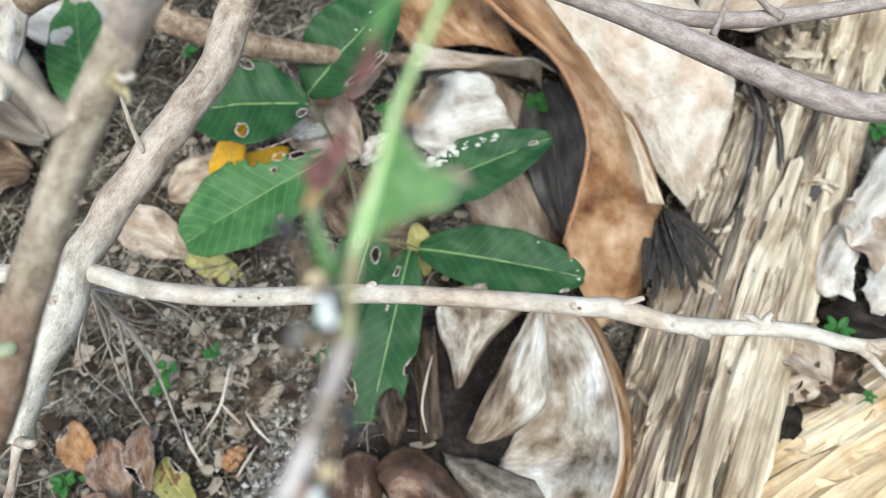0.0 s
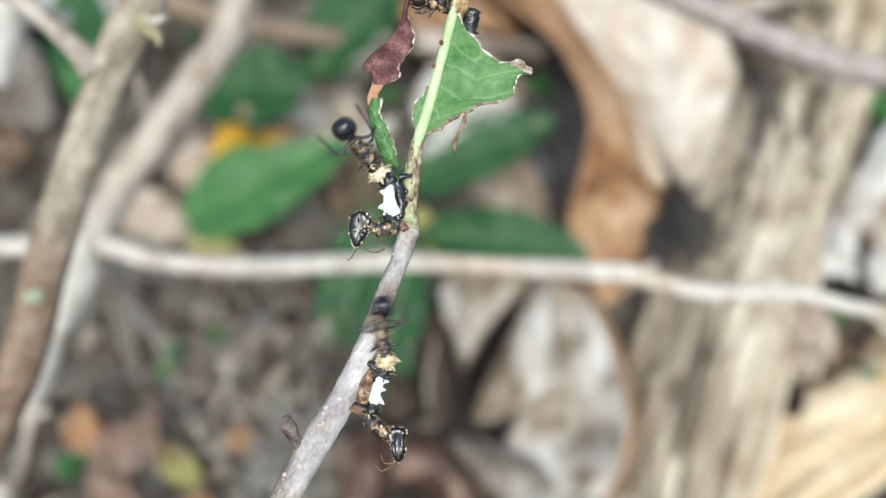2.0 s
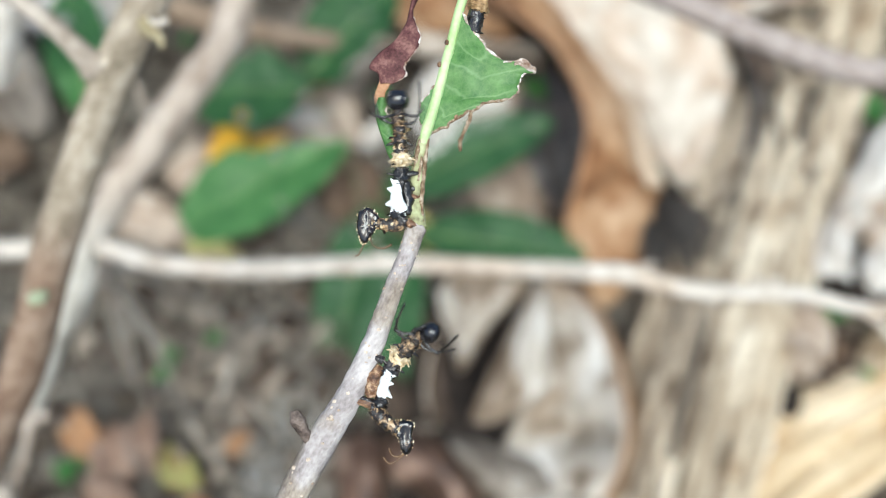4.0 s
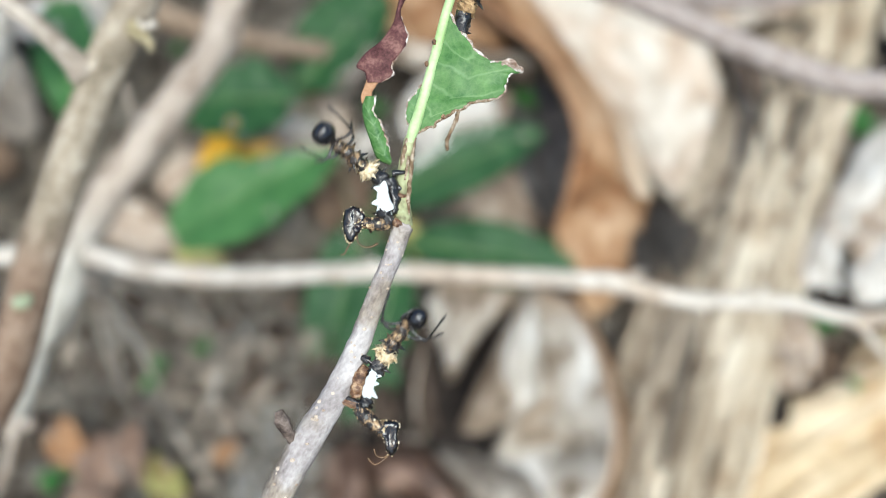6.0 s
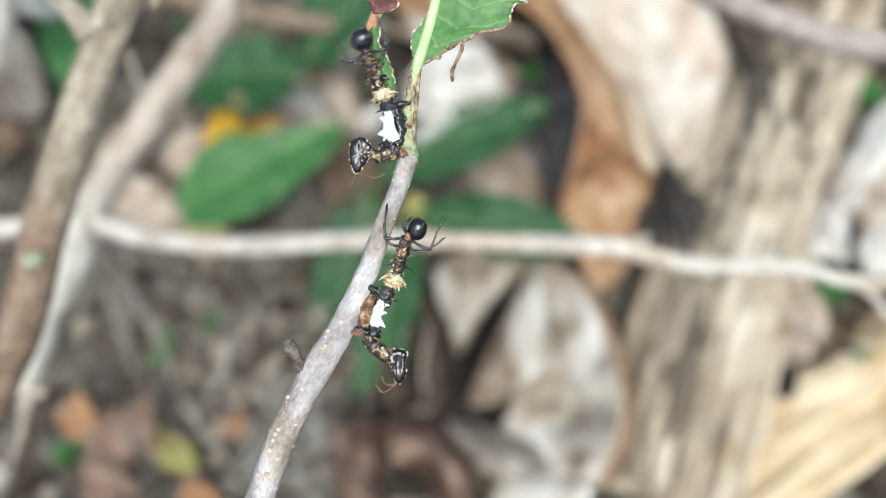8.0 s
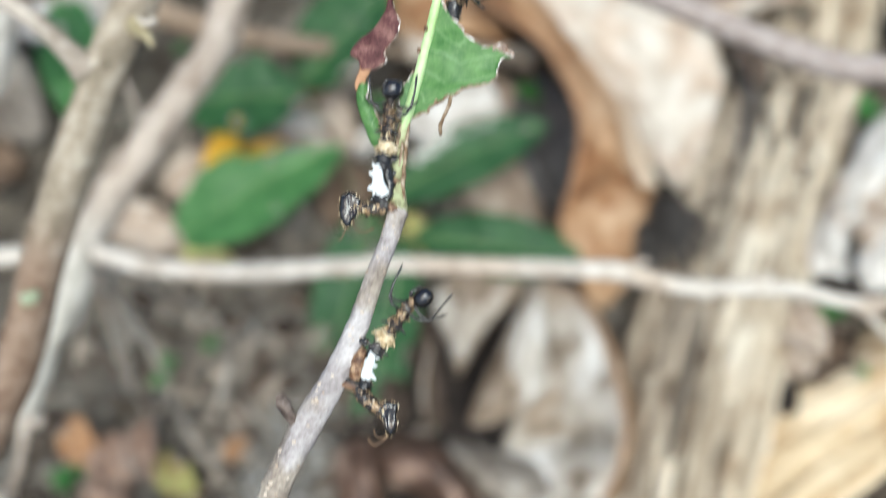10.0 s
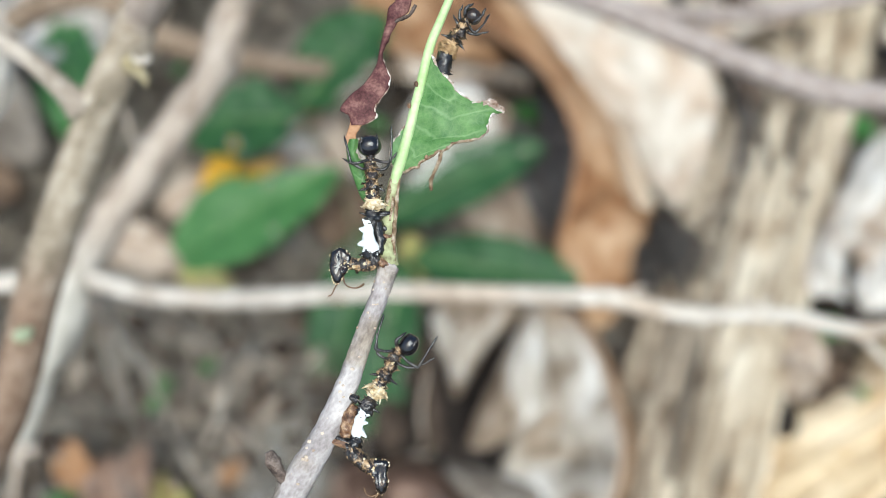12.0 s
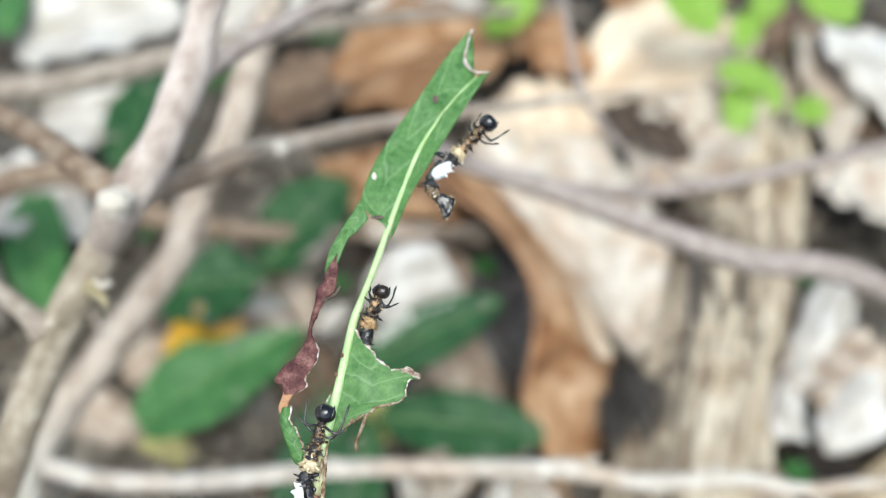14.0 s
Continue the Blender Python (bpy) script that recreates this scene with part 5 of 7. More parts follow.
def rootlets():
    rng = random.Random(12)
    root = Vector((-0.2146, -0.1986, 0.3251))
    top = thing("dry_rootlets", "fine pale rootlets hanging below the forked branch", "roots", at=Matrix.Translation(root))
    for a, b, r in (((-0.2388, -0.1778, 0.2351), (-0.3138, -0.1748, 0.0000), 0.0019), ((-0.2347, -0.1814, 0.2332), (-0.2862, -0.1599, 0.0000), 0.0019), ((-0.2305, -0.1821, 0.2328), (-0.2912, -0.1040, 0.0200), 0.0014), ((-0.2183, -0.1702, 0.2387), (-0.2710, -0.1117, 0.0100), 0.0014), ((-0.2428, -0.1925, 0.2276), (-0.3556, -0.1456, 0.0000), 0.0011), ((-0.2377, -0.1870, 0.1630), (-0.2565, -0.2168, 0.0000), 0.0016), ((-0.2604, -0.2035, 0.1549), (-0.2886, -0.2088, 0.0000), 0.0013), ((-0.2925, -0.1917, 0.1613), (-0.3188, -0.1835, 0.0000), 0.0011), ((-0.2035, -0.1618, 0.1979), (-0.2361, -0.1293, 0.0000), 0.0010)):
        part("rootlet", tube([(0, 0, 0), tuple(Vector(a) - root), tuple(Vector(b) - root)], [r, r * 0.9, r * 0.5], seg=6, steps=7, rough=0.4, freq=120), PALE_BARK, top)
    for pts in ([(-0.2152, -0.1451, 0.0200), (-0.2185, -0.1888, 0.0220), (-0.2342, -0.2129, 0.0120)], [(-0.2170, -0.1877, 0.0220), (-0.2075, -0.1960, 0.0180), (-0.1986, -0.2038, 0.0120)], [(-0.2548, -0.2082, 0.0100), (-0.2441, -0.2255, 0.0140), (-0.2311, -0.2439, 0.0060)], [(-0.1968, -0.2530, 0.0080), (-0.1894, -0.2405, 0.0120), (-0.1817, -0.2235, 0.0080)], [(-0.1969, -0.1904, 0.0080), (-0.1827, -0.2080, 0.0120), (-0.1688, -0.2202, 0.0060)]):
        stick = thing("dry_stick", "short bleached dry stick on the soil", "stick", "bleached sticks on the soil", at=Matrix.Translation(pts[0]))
        part("shaft", tube([tuple(Vector(p) - Vector(pts[0])) for p in pts], [0.0009, 0.0016, 0.0007], seg=7, steps=6, rough=0.4, freq=120), PALE_LEAF, stick)


rootlets()


# ---- far litter beyond the sapling ----
def far_leaf(a, b, width, mat, label, seed, lift=0.02, fold=0.3):
    """A big curled dry leaf lying from a to b."""
    rows = blade_rows(a, b, width, (0, -0.1, 1), lift, fold, min(0.009, 0.07 * width), 30, 17, 0.7, seed)
    top = thing("dry_leaf", label, "dry leaf", "dry leaves beyond the sapling", at=Matrix.Translation(a))
    o = Vector(a)
    rows = [[p - o for p in r] for r in rows]
    thicken(part("blade", grid_mesh(rows), mat, top), 0.0012)
    m = len(rows[0]) // 2
    part("midrib", tube([tuple(rows[i][m]) for i in range(0, 30, 4)], [min(0.003, 0.03 * width)] * 8, seg=6, steps=2), mat, top)


far_leaf((-0.5874, 0.6385, 0.0300), (-0.3231, 0.6702, 0.0600), 0.22, GREY_LEAF, "whitish broad dry leaf", 1.1)
far_leaf((-0.5190, 0.4642, 0.0200), (-0.3140, 0.4312, 0.0500), 0.16, GREY_LEAF, "whitish broad dry leaf", 2.2)
far_leaf((-0.2854, 0.6661, 0.0300), (-0.1227, 0.7053, 0.0500), 0.16, GREY_LEAF, "whitish broad dry leaf", 3.1)
far_leaf((-0.0918, 0.5029, 0.0300), (0.1742, 0.5705, 0.0600), 0.22, BROWN_LEAF, "tan curled dry leaf", 4.3)
far_leaf((0.1089, 0.4070, 0.0400), (0.2866, 0.3527, 0.0600), 0.14, TAN_PALE, "tan curled dry leaf", 5.2)
far_leaf((0.2561, 0.4350, 0.0500), (0.5450, 0.5648, 0.0700), 0.20, TAN_PALE, "tan curled dry leaf", 6.7)
far_leaf((0.3029, 0.2775, 0.0500), (0.4702, 0.3652, 0.0800), 0.14, PALE_LEAF, "buff curled dry leaf", 7.5)
far_leaf((0.1616, 0.5976, 0.0300), (0.2769, 0.6075, 0.0500), 0.14, RUST_LEAF, "rusty curled dry leaf", 8.4)
far_leaf((0.7112, 0.5839, 0.0500), (0.6933, 0.3523, 0.0600), 0.17, GREY_LEAF, "whitish broad dry leaf", 9.8)
far_leaf((0.6688, 0.6306, 0.0400), (0.5909, 0.3127, 0.0400), 0.09, PALE_LEAF, "narrow buff dry leaf", 10.6)
far_leaf((-0.0512, 0.7155, 0.0300), (0.2021, 0.8054, 0.0500), 0.25, GREY_LEAF, "whitish broad dry leaf", 11.5)
far_leaf((0.3634, 0.7094, 0.0300), (0.6029, 0.8206, 0.0500), 0.25, BROWN_LEAF, "tan curled dry leaf", 12.5)
far_leaf((-0.5793, 0.3561, 0.0200), (-0.3810, 0.2476, 0.0300), 0.12, GREY_LEAF, "dull grey dry leaf", 13.1)
far_leaf((-0.1811, 0.4573, 0.0200), (-0.0505, 0.5670, 0.0300), 0.12, DARK_LEAF, "dark brown dry leaf", 14.2)
far_leaf((0.5483, 0.4804, 0.0300), (0.6892, 0.6756, 0.0300), 0.10, DARK_LEAF, "dark brown dry leaf", 15.2)
far_leaf((0.6391, 0.4361, 0.0200), (0.6840, 0.3616, 0.0200), 0.10, DARK_LEAF, "dark brown dry leaf", 16.2)
# Added leaf shape on top of the others, dark like a shaded hollow.
far_leaf((0.2780, 0.3860, 0.0900), (0.3700, 0.2850, 0.0880), 0.075, SHADE_LEAF, "dark leaf shape for a shaded hollow", 34.2, lift=0.006)
far_leaf((0.2000, 0.5000, 0.0750), (0.2900, 0.4750, 0.0850), 0.08, RUST_LEAF, "rusty curled dry leaf", 36.2, lift=0.01)
# Leaf shape added to give the dark patch beside the pale leaf.
far_leaf((0.3330, 0.2150, 0.0760), (0.3560, 0.1420, 0.0700), 0.034, SHADE_LEAF, "dark leaf shape added for a dark patch on the log", 37.2, lift=0.006)
far_leaf((0.5639, 0.3135, 0.0300), (0.6529, 0.1976, 0.0300), 0.13, PALE_LEAF, "buff curled dry leaf beside the log", 35.2)
far_leaf((-0.6545, 0.2836, 0.0200), (-0.4628, 0.1213, 0.0200), 0.13, DULL_LEAF, "dull grey-brown dry leaf", 17.2)
far_leaf((-0.5708, 0.0651, 0.0100), (-0.4792, 0.0888, 0.0100), 0.10, DARK_LEAF, "dark brown dry leaf", 18.2)
# Sheet in the hollow under the grey-brown leaf, its shade in the colour.
far_leaf((0.0711, 0.1463, -0.0222), (0.1469, 0.0987, -0.0480), 0.09, HOLLOW_SHADE, "dark grey leaf sheet for the shade in a hollow", 19.2)
# Black leaf shapes added in gaps by the logs, coloured as shade.
far_leaf((0.2051, -0.0647, -0.0425), (0.2576, 0.0294, 0.0267), 0.06, GAP_SHADE, "black leaf shape for the shade against the log", 20.2)
far_leaf((0.3810, -0.0816, 0.0040), (0.4679, -0.1055, 0.0040), 0.04, GAP_SHADE, "black leaf shape for a shaded gap on the soil", 21.4)
far_leaf((0.2842, -0.2247, 0.0150), (0.3298, -0.1639, 0.0150), 0.05, GAP_SHADE, "black leaf shape for a shaded gap on the soil", 22.1)
# Sheet below the big brown leaf; dark grey stands in for hollow shade.
far_leaf((0.1126, 0.2201, 0.0040), (0.1284, 0.0091, 0.0040), 0.08, HOLLOW_SHADE, "dark grey leaf sheet for the shade in a hollow", 23.1)


# Small tan leaf, its colour darkened for the shade of the gap.
far_leaf((-0.0545, -0.1603, 0.0080), (-0.0494, -0.2227, 0.0100), 0.030, SHADE_LEAF, "small dry leaf coloured dark for shade", 25.4, lift=0.012, fold=-0.5)
far_leaf((0.3180, -0.1173, 0.0300), (0.3659, -0.1610, 0.0400), 0.05, BUFF_LEAF, "crumpled pinkish-brown dry leaf between the logs", 27.3, lift=0.012, fold=0.7)
far_leaf((0.3088, -0.1696, 0.0300), (0.3814, -0.1345, 0.0300), 0.05, BUFF_LEAF, "crumpled pinkish-brown dry leaf between the logs", 28.3, lift=0.015, fold=-0.6)
far_leaf((0.4445, 0.0524, 0.0340), (0.4814, -0.0623, 0.0340), 0.12, BUFF_LEAF, "dull brown dry leaf under whitish leaves", 33.1, lift=0.01, fold=0.3)
far_leaf((0.2921, -0.2090, 0.0120), (0.3219, -0.1777, 0.0200), 0.05, CHARRED, "blackened scrap of dry leaf between the logs", 29.3, lift=0.006, fold=0.4)
far_leaf((0.2232, 0.0106, 0.0660), (0.2585, -0.0704, 0.0680), 0.013, CHARRED, "blackened frayed shred of dry leaf on the log", 30.1, lift=0.006, fold=0.7)
far_leaf((0.2215, 0.0118, 0.0640), (0.2422, -0.0848, 0.0660), 0.014, CHARRED, "blackened frayed shred of dry leaf on the log", 30.8, lift=0.007, fold=0.7)
far_leaf((0.2200, 0.0107, 0.0600), (0.2302, -0.0801, 0.0620), 0.013, CHARRED, "blackened frayed shred of dry leaf on the log", 31.5, lift=0.008, fold=0.7)
far_leaf((0.2171, 0.0094, 0.0540), (0.2157, -0.0744, 0.0560), 0.016, CHARRED, "blackened frayed shred of dry leaf on the log", 32.2, lift=0.006, fold=0.7)
far_leaf((0.2137, 0.0076, 0.0500), (0.1955, -0.0728, 0.0520), 0.018, CHARRED, "blackened frayed shred of dry leaf on the log", 32.9, lift=0.007, fold=0.7)
far_leaf((0.2239, 0.0073, 0.0660), (0.2717, -0.0486, 0.0680), 0.009, CHARRED, "blackened frayed shred of dry leaf on the log", 33.6, lift=0.008, fold=0.7)
far_leaf((0.2213, 0.0118, 0.0500), (0.2043, -0.0850, 0.0520), 0.014, CHARRED, "blackened frayed shred of dry leaf on the log", 34.3, lift=0.006, fold=0.7)


def vine():
    foot = (0.5358, 0.4649, 0.0000)
    o = Vector(foot)
    top = thing("weed", "bright lime-green leafy weed", "weed", at=Matrix.Translation(foot))
    tips = [(0.4515, 0.3916, 0.1169), (0.4620, 0.4437, 0.1594), (0.4075, 0.4851, 0.1768), (0.5399, 0.3597, 0.0962), (0.5817, 0.4743, 0.1778), (0.4327, 0.3280, 0.0904)]
    for k, q in enumerate(tips):
        e = Vector(q) - o
        part("stem", tube([(0, 0, 0), tuple(e * 0.5 + Vector((0, 0, 0.03))), tuple(e)], [0.0022, 0.0018, 0.0012], seg=6), STALK, top)
    rng = random.Random(3)
    for k, (a, b, w) in enumerate((((0.3786, 0.5106, 0.1957), (0.4164, 0.4295, 0.1712), 0.075), ((0.4829, 0.4745, 0.1725), (0.4485, 0.4103, 0.1575), 0.04), ((0.4300, 0.4105, 0.1309), (0.4866, 0.3677, 0.1254), 0.05), ((0.4596, 0.4028, 0.1264), (0.4395, 0.3190, 0.0835), 0.045), ((0.4825, 0.4072, 0.1312), (0.4963, 0.3442, 0.1069), 0.03), ((0.5251, 0.3636, 0.0985), (0.5621, 0.3343, 0.1027), 0.045), ((0.5524, 0.4939, 0.1919), (0.6008, 0.4296, 0.1814), 0.07), ((0.1358, 0.5486, 0.0973), (0.2124, 0.5889, 0.1339), 0.06), ((0.4964, 0.4533, 0.1690), (0.4953, 0.5002, 0.2066), 0.05))):
        rows = [[p - o for p in r] for r in blade_rows(a, b, w, (0, -0.4, 1), 0.005, 0.2, 0.004, 18, 11, 0.9, k)]
        thicken(part("leaf", grid_mesh(rows), LIME, top), 0.0006)


vine()

# ---- branches of the shrub ----
def shrub():
    root = (-0.1474, -0.3844, 0.4868)
    top = thing("shrub", "brown woody shrub with corky bumps and cut side twigs", "shrub", at=Matrix.Translation(root))
    o = Vector(root)

    def limb(name, pts, radii, mat, label="", **kw):
        return part(name, tube([tuple(Vector(p) - o) for p in pts], radii, **{"seg": 18, "steps": 9, "rough": 0.12, "freq": 90, **kw}), mat, top, label)

    line_pts = [(-0.18, -0.47, -0.02), (-0.17, -0.44, 0.25), root, (-0.1277, -0.3269, 0.5268), (-0.1099, -0.2904, 0.5563), (-0.0929, -0.2642, 0.5804), (-0.0848, -0.2523, 0.5897), (-0.0795, -0.2434, 0.5952), (-0.0673, -0.2442, 0.6135), (-0.0579, -0.2249, 0.6206), (-0.0506, -0.2040, 0.6301), (-0.0458, -0.1865, 0.6393), (-0.0352, -0.1507, 0.6558)]
    thick = [0.0110, 0.0090, 0.0068, 0.0064, 0.0059, 0.0056, 0.0058, 0.0055, 0.0059, 0.0057, 0.0058, 0.0053, 0.0047]
    limb("stem", line_pts, thick, MAIN_BARK, "bumpy stem, red-brown below and grey above")
    limb("side_twig", [(-0.0961, -0.2643, 0.5826), (-0.0996, -0.2618, 0.5873), (-0.1051, -0.2585, 0.5947), (-0.1181, -0.2517, 0.6040)], [0.0050, 0.0032, 0.0025, 0.0023], UPPER_BARK)
    limb("side_twig", [(-0.0682, -0.2430, 0.6145), (-0.0810, -0.2317, 0.6139), (-0.1013, -0.2088, 0.6055), (-0.1481, -0.1635, 0.5880)], [0.005, 0.0042, 0.0042, 0.004], STEM_BARK)
    limb("side_branch", [(-0.0643, -0.2373, 0.6129), (-0.0592, -0.2172, 0.5946), (-0.0482, -0.1949, 0.5811), (-0.0369, -0.1695, 0.5636), (0.0070, -0.1196, 0.5290), (0.0509, -0.0876, 0.5058), (0.1134, -0.0546, 0.4844), (0.1654, -0.0325, 0.4666), (0.2270, -0.0084, 0.4508)], [0.005, 0.0042, 0.0040, 0.0038, 0.0036, 0.0032, 0.0026, 0.002, 0.0014], TAN_BARK)
    limb("side_branch", [(-0.0499, -0.2080, 0.6270), (-0.0425, -0.1958, 0.6256), (-0.0319, -0.1826, 0.6239), (-0.0169, -0.1641, 0.6204), (0.0102, -0.1501, 0.6203), (0.0426, -0.1258, 0.6160)], [0.0035, 0.0032, 0.003, 0.003, 0.0028, 0.0025], GREY_BARK)
    limb("side_twig", [(0.1134, -0.0546, 0.4844), (0.1117, -0.0307, 0.4907), (0.1102, 0.0014, 0.5036), (0.1084, 0.0318, 0.5151)], [0.0026, 0.0022, 0.002, 0.0018], GREY_BARK)
    limb("side_twig", [(0.1134, -0.0546, 0.4844), (0.1313, -0.0642, 0.4649), (0.1501, -0.0724, 0.4464)], [0.0024, 0.002, 0.0012], GREY_BARK)
    limb("cut_stub", [(-0.0838, -0.2540, 0.5898), (-0.0773, -0.2575, 0.5935), (-0.0744, -0.2577, 0.5956)], [0.0026, 0.0010, 0.0008], CORK, "pale broken twig stub", rough=0.4, freq=400)
    limb("cut_stub", [(-0.0832, -0.2545, 0.5905), (-0.0765, -0.2614, 0.5926), (-0.0753, -0.2646, 0.5921)], [0.0028, 0.0013, 0.0004], STUB_OCHRE, "ochre torn bark flap", rough=0.4, freq=400)
    limb("bud", [(-0.0940, -0.2644, 0.5845), (-0.0926, -0.2645, 0.5866), (-0.0918, -0.2640, 0.5880)], [0.0010, 0.0011, 0.0004], BUMP, rough=0.3, freq=500)
    limb("bud", [(-0.0672, -0.2490, 0.6187), (-0.0650, -0.2502, 0.6217), (-0.0640, -0.2501, 0.6231)], [0.005, 0.0036, 0.0015], CORK, "pale corky bud scar", rough=0.3, freq=400)
    limb("bud", [(-0.0384, -0.1727, 0.5661), (-0.0363, -0.1774, 0.5675), (-0.0356, -0.1792, 0.5674)], [0.0035, 0.0032, 0.001], CORK, rough=0.3, freq=400)
    bm = bmesh.new()
    ball_into(bm, Vector((-0.1188, -0.3147, 0.5443)) - o, (0.0028, 0.0026, 0.0014), rough=0.3, freq=2)
    part("lichen", bm, LICHEN, top, "pale green lichen patch")
    rng = random.Random(6)
    line = smooth_line([(*(Vector(p) - o), r) for p, r in zip(line_pts, thick)], 30)
    shape = ball_into(bmesh.new(), (0, 0, 0), (1, 1, 0.7), level=1)
    first = part("bark_bump", shape, BUMP, top)
    first.scale = (0.0004,) * 3
    first.location = line[100][:3]
    def wart():
        at = int(90 + 170 * rng.random() ** 0.7)
        q = line[at]
        a = rng.uniform(-1.5, 1.5)
        d = Vector((math.sin(a), -0.47 * math.cos(a), 0.88 * math.cos(a)))
        axis = (Vector(line[at + 1][:3]) - Vector(line[at][:3])).normalized()
        d = (d - axis * d.dot(axis)).normalized()
        bark = q[3] * (1 + 0.12 * noise.noise((Vector(q[:3]) + d * q[3]) * 90))
        return Vector(q[:3]) + d * bark

    for k in range(298):
        z = rng.uniform(0.0002, 0.00055)
        ob = new("bark_bump", first.data)
        ob.parent = top
        ob.matrix_basis = Matrix.LocRotScale(wart(), None, (z * 1.2, z, z))
    verts, faces = [], []
    for k in range(800):
        c, z, b = wart(), rng.uniform(0.00015, 0.0004), len(verts)
        verts += [tuple(c + z * Vector(v)) for v in ((1, 0, 0), (-1, 0, 0), (0, 1, 0), (0, -1, 0), (0, 0, 1), (0, 0, -1))]
        faces += [(b + i, b + j, b + e) for i in (0, 1) for j in (2, 3) for e in (4, 5)]
    me = bpy.data.meshes.new("bark_grain")
    me.from_pydata(verts, [], faces)
    me.materials.append(BUMP)
    grain = new("bark_grain", me)
    grain.parent = top
    tagged(grain, "fine pale corky dots on the bark", kind="stuff")


shrub()
branch("pale_branch", [(0.10, 1.0, -0.02), (0.08, 0.80, 0.36), (0.02, 0.40, 0.58), (-0.0392, 0.1087, 0.5302), (-0.0728, 0.0246, 0.4865), (-0.0956, -0.0430, 0.4502), (-0.1214, -0.0472, 0.4107), (-0.1347, -0.0932, 0.3988), (-0.1603, -0.1349, 0.3894), (-0.1907, -0.1744, 0.3700), (-0.2027, -0.2042, 0.3663), (-0.2064, -0.2292, 0.3595), (-0.2176, -0.2566, 0.3516), (-0.2245, -0.2833, 0.3441), (-0.2241, -0.2963, 0.3399)],
       [0.013, 0.011, 0.009, 0.009, 0.0095, 0.010, 0.0105, 0.0105, 0.0105, 0.0106, 0.0102, 0.0106, 0.0090, 0.0082, 0.0066], FORK_BARK, "thick pale buff forked branch, broken below", knots=3, seed=6, rough=0.2, freq=60,
       twigs=[([(-0.1659, -0.1464, 0.3949), (-0.1681, -0.1411, 0.4089), (-0.1710, -0.1295, 0.4260)], [0.0016, 0.0013, 0.001]), ([(-0.2231, -0.2962, 0.3432), (-0.2124, -0.2998, 0.3525), (-0.2062, -0.3005, 0.3576)], [0.003, 0.0028, 0.002]), ([(-0.2247, -0.2971, 0.3395), (-0.2282, -0.3083, 0.3318), (-0.2359, -0.3174, 0.3162), (-0.2494, -0.3329, 0.2975)], [0.0035, 0.002, 0.0024, 0.0015])])
branch("broken_branch", [(-0.36, -0.47, -0.02), (-0.31, -0.42, 0.16), (-0.2650, -0.3540, 0.288), (-0.2510, -0.3350, 0.306), (-0.2450, -0.3270, 0.312)], [0.011, 0.011, 0.0105, 0.0095, 0.006], TAN_BARK, "short pale broken branch standing in the soil", seed=21, knots=2, rough=0.2, freq=60)
long_branch = branch("long_branch", [(-0.3181, -0.1953, 0.3396), (-0.2520, -0.2042, 0.3561), (-0.1986, -0.2068, 0.3649), (-0.1596, -0.2187, 0.3692), (-0.1087, -0.2237, 0.3712), (-0.0367, -0.2270, 0.3849), (0.0246, -0.2345, 0.3966), (0.0677, -0.2427, 0.4084), (0.0865, -0.2440, 0.4085), (0.1195, -0.2502, 0.4036), (0.1735, -0.2496, 0.3971), (0.2093, -0.2540, 0.3885), (0.2663, -0.2522, 0.3771), (0.40, -0.27, 0.28), (0.62, -0.25, -0.02)],
       [0.0055, 0.0055, 0.0055, 0.0053, 0.0052, 0.0050, 0.0048, 0.0047, 0.0054, 0.0042, 0.0040, 0.0036, 0.003, 0.003, 0.0025], PALE_BARK, "thin pale branch lying across the leaves",
       twigs=[([(0.2065, -0.2536, 0.3888), (0.2164, -0.2604, 0.3852), (0.2378, -0.2736, 0.3668)], [0.003, 0.0022, 0.0015]), ([(0.0871, -0.2443, 0.4105), (0.0916, -0.2424, 0.4124), (0.0950, -0.2416, 0.4138), (0.0990, -0.2406, 0.4142)], [0.0022, 0.0017, 0.0015, 0.0012]), ([(0.1201, -0.2495, 0.4044), (0.1260, -0.2523, 0.4028), (0.1319, -0.2546, 0.4008)], [0.0030, 0.0036, 0.0018]), ([(0.1614, -0.2494, 0.3999), (0.1593, -0.2470, 0.4036), (0.1620, -0.2444, 0.4057)], [0.0026, 0.0020, 0.0011]), ([(0.1579, -0.2486, 0.4019), (0.1525, -0.2466, 0.4047), (0.1481, -0.2456, 0.4069)], [0.0020, 0.0018, 0.0012]), ([(0.2113, -0.2542, 0.3902), (0.2159, -0.2564, 0.3891), (0.2198, -0.2584, 0.3885)], [0.0026, 0.0022, 0.0012]), ([(-0.1649, -0.2184, 0.3679), (-0.1616, -0.2219, 0.3689), (-0.1592, -0.2233, 0.3686)], [0.0028, 0.0022, 0.0012]), ([(-0.0355, -0.2258, 0.3870), (-0.0337, -0.2243, 0.3893), (-0.0322, -0.2237, 0.3911)], [0.0036, 0.0028, 0.0012])],
       knots=4, seed=7)

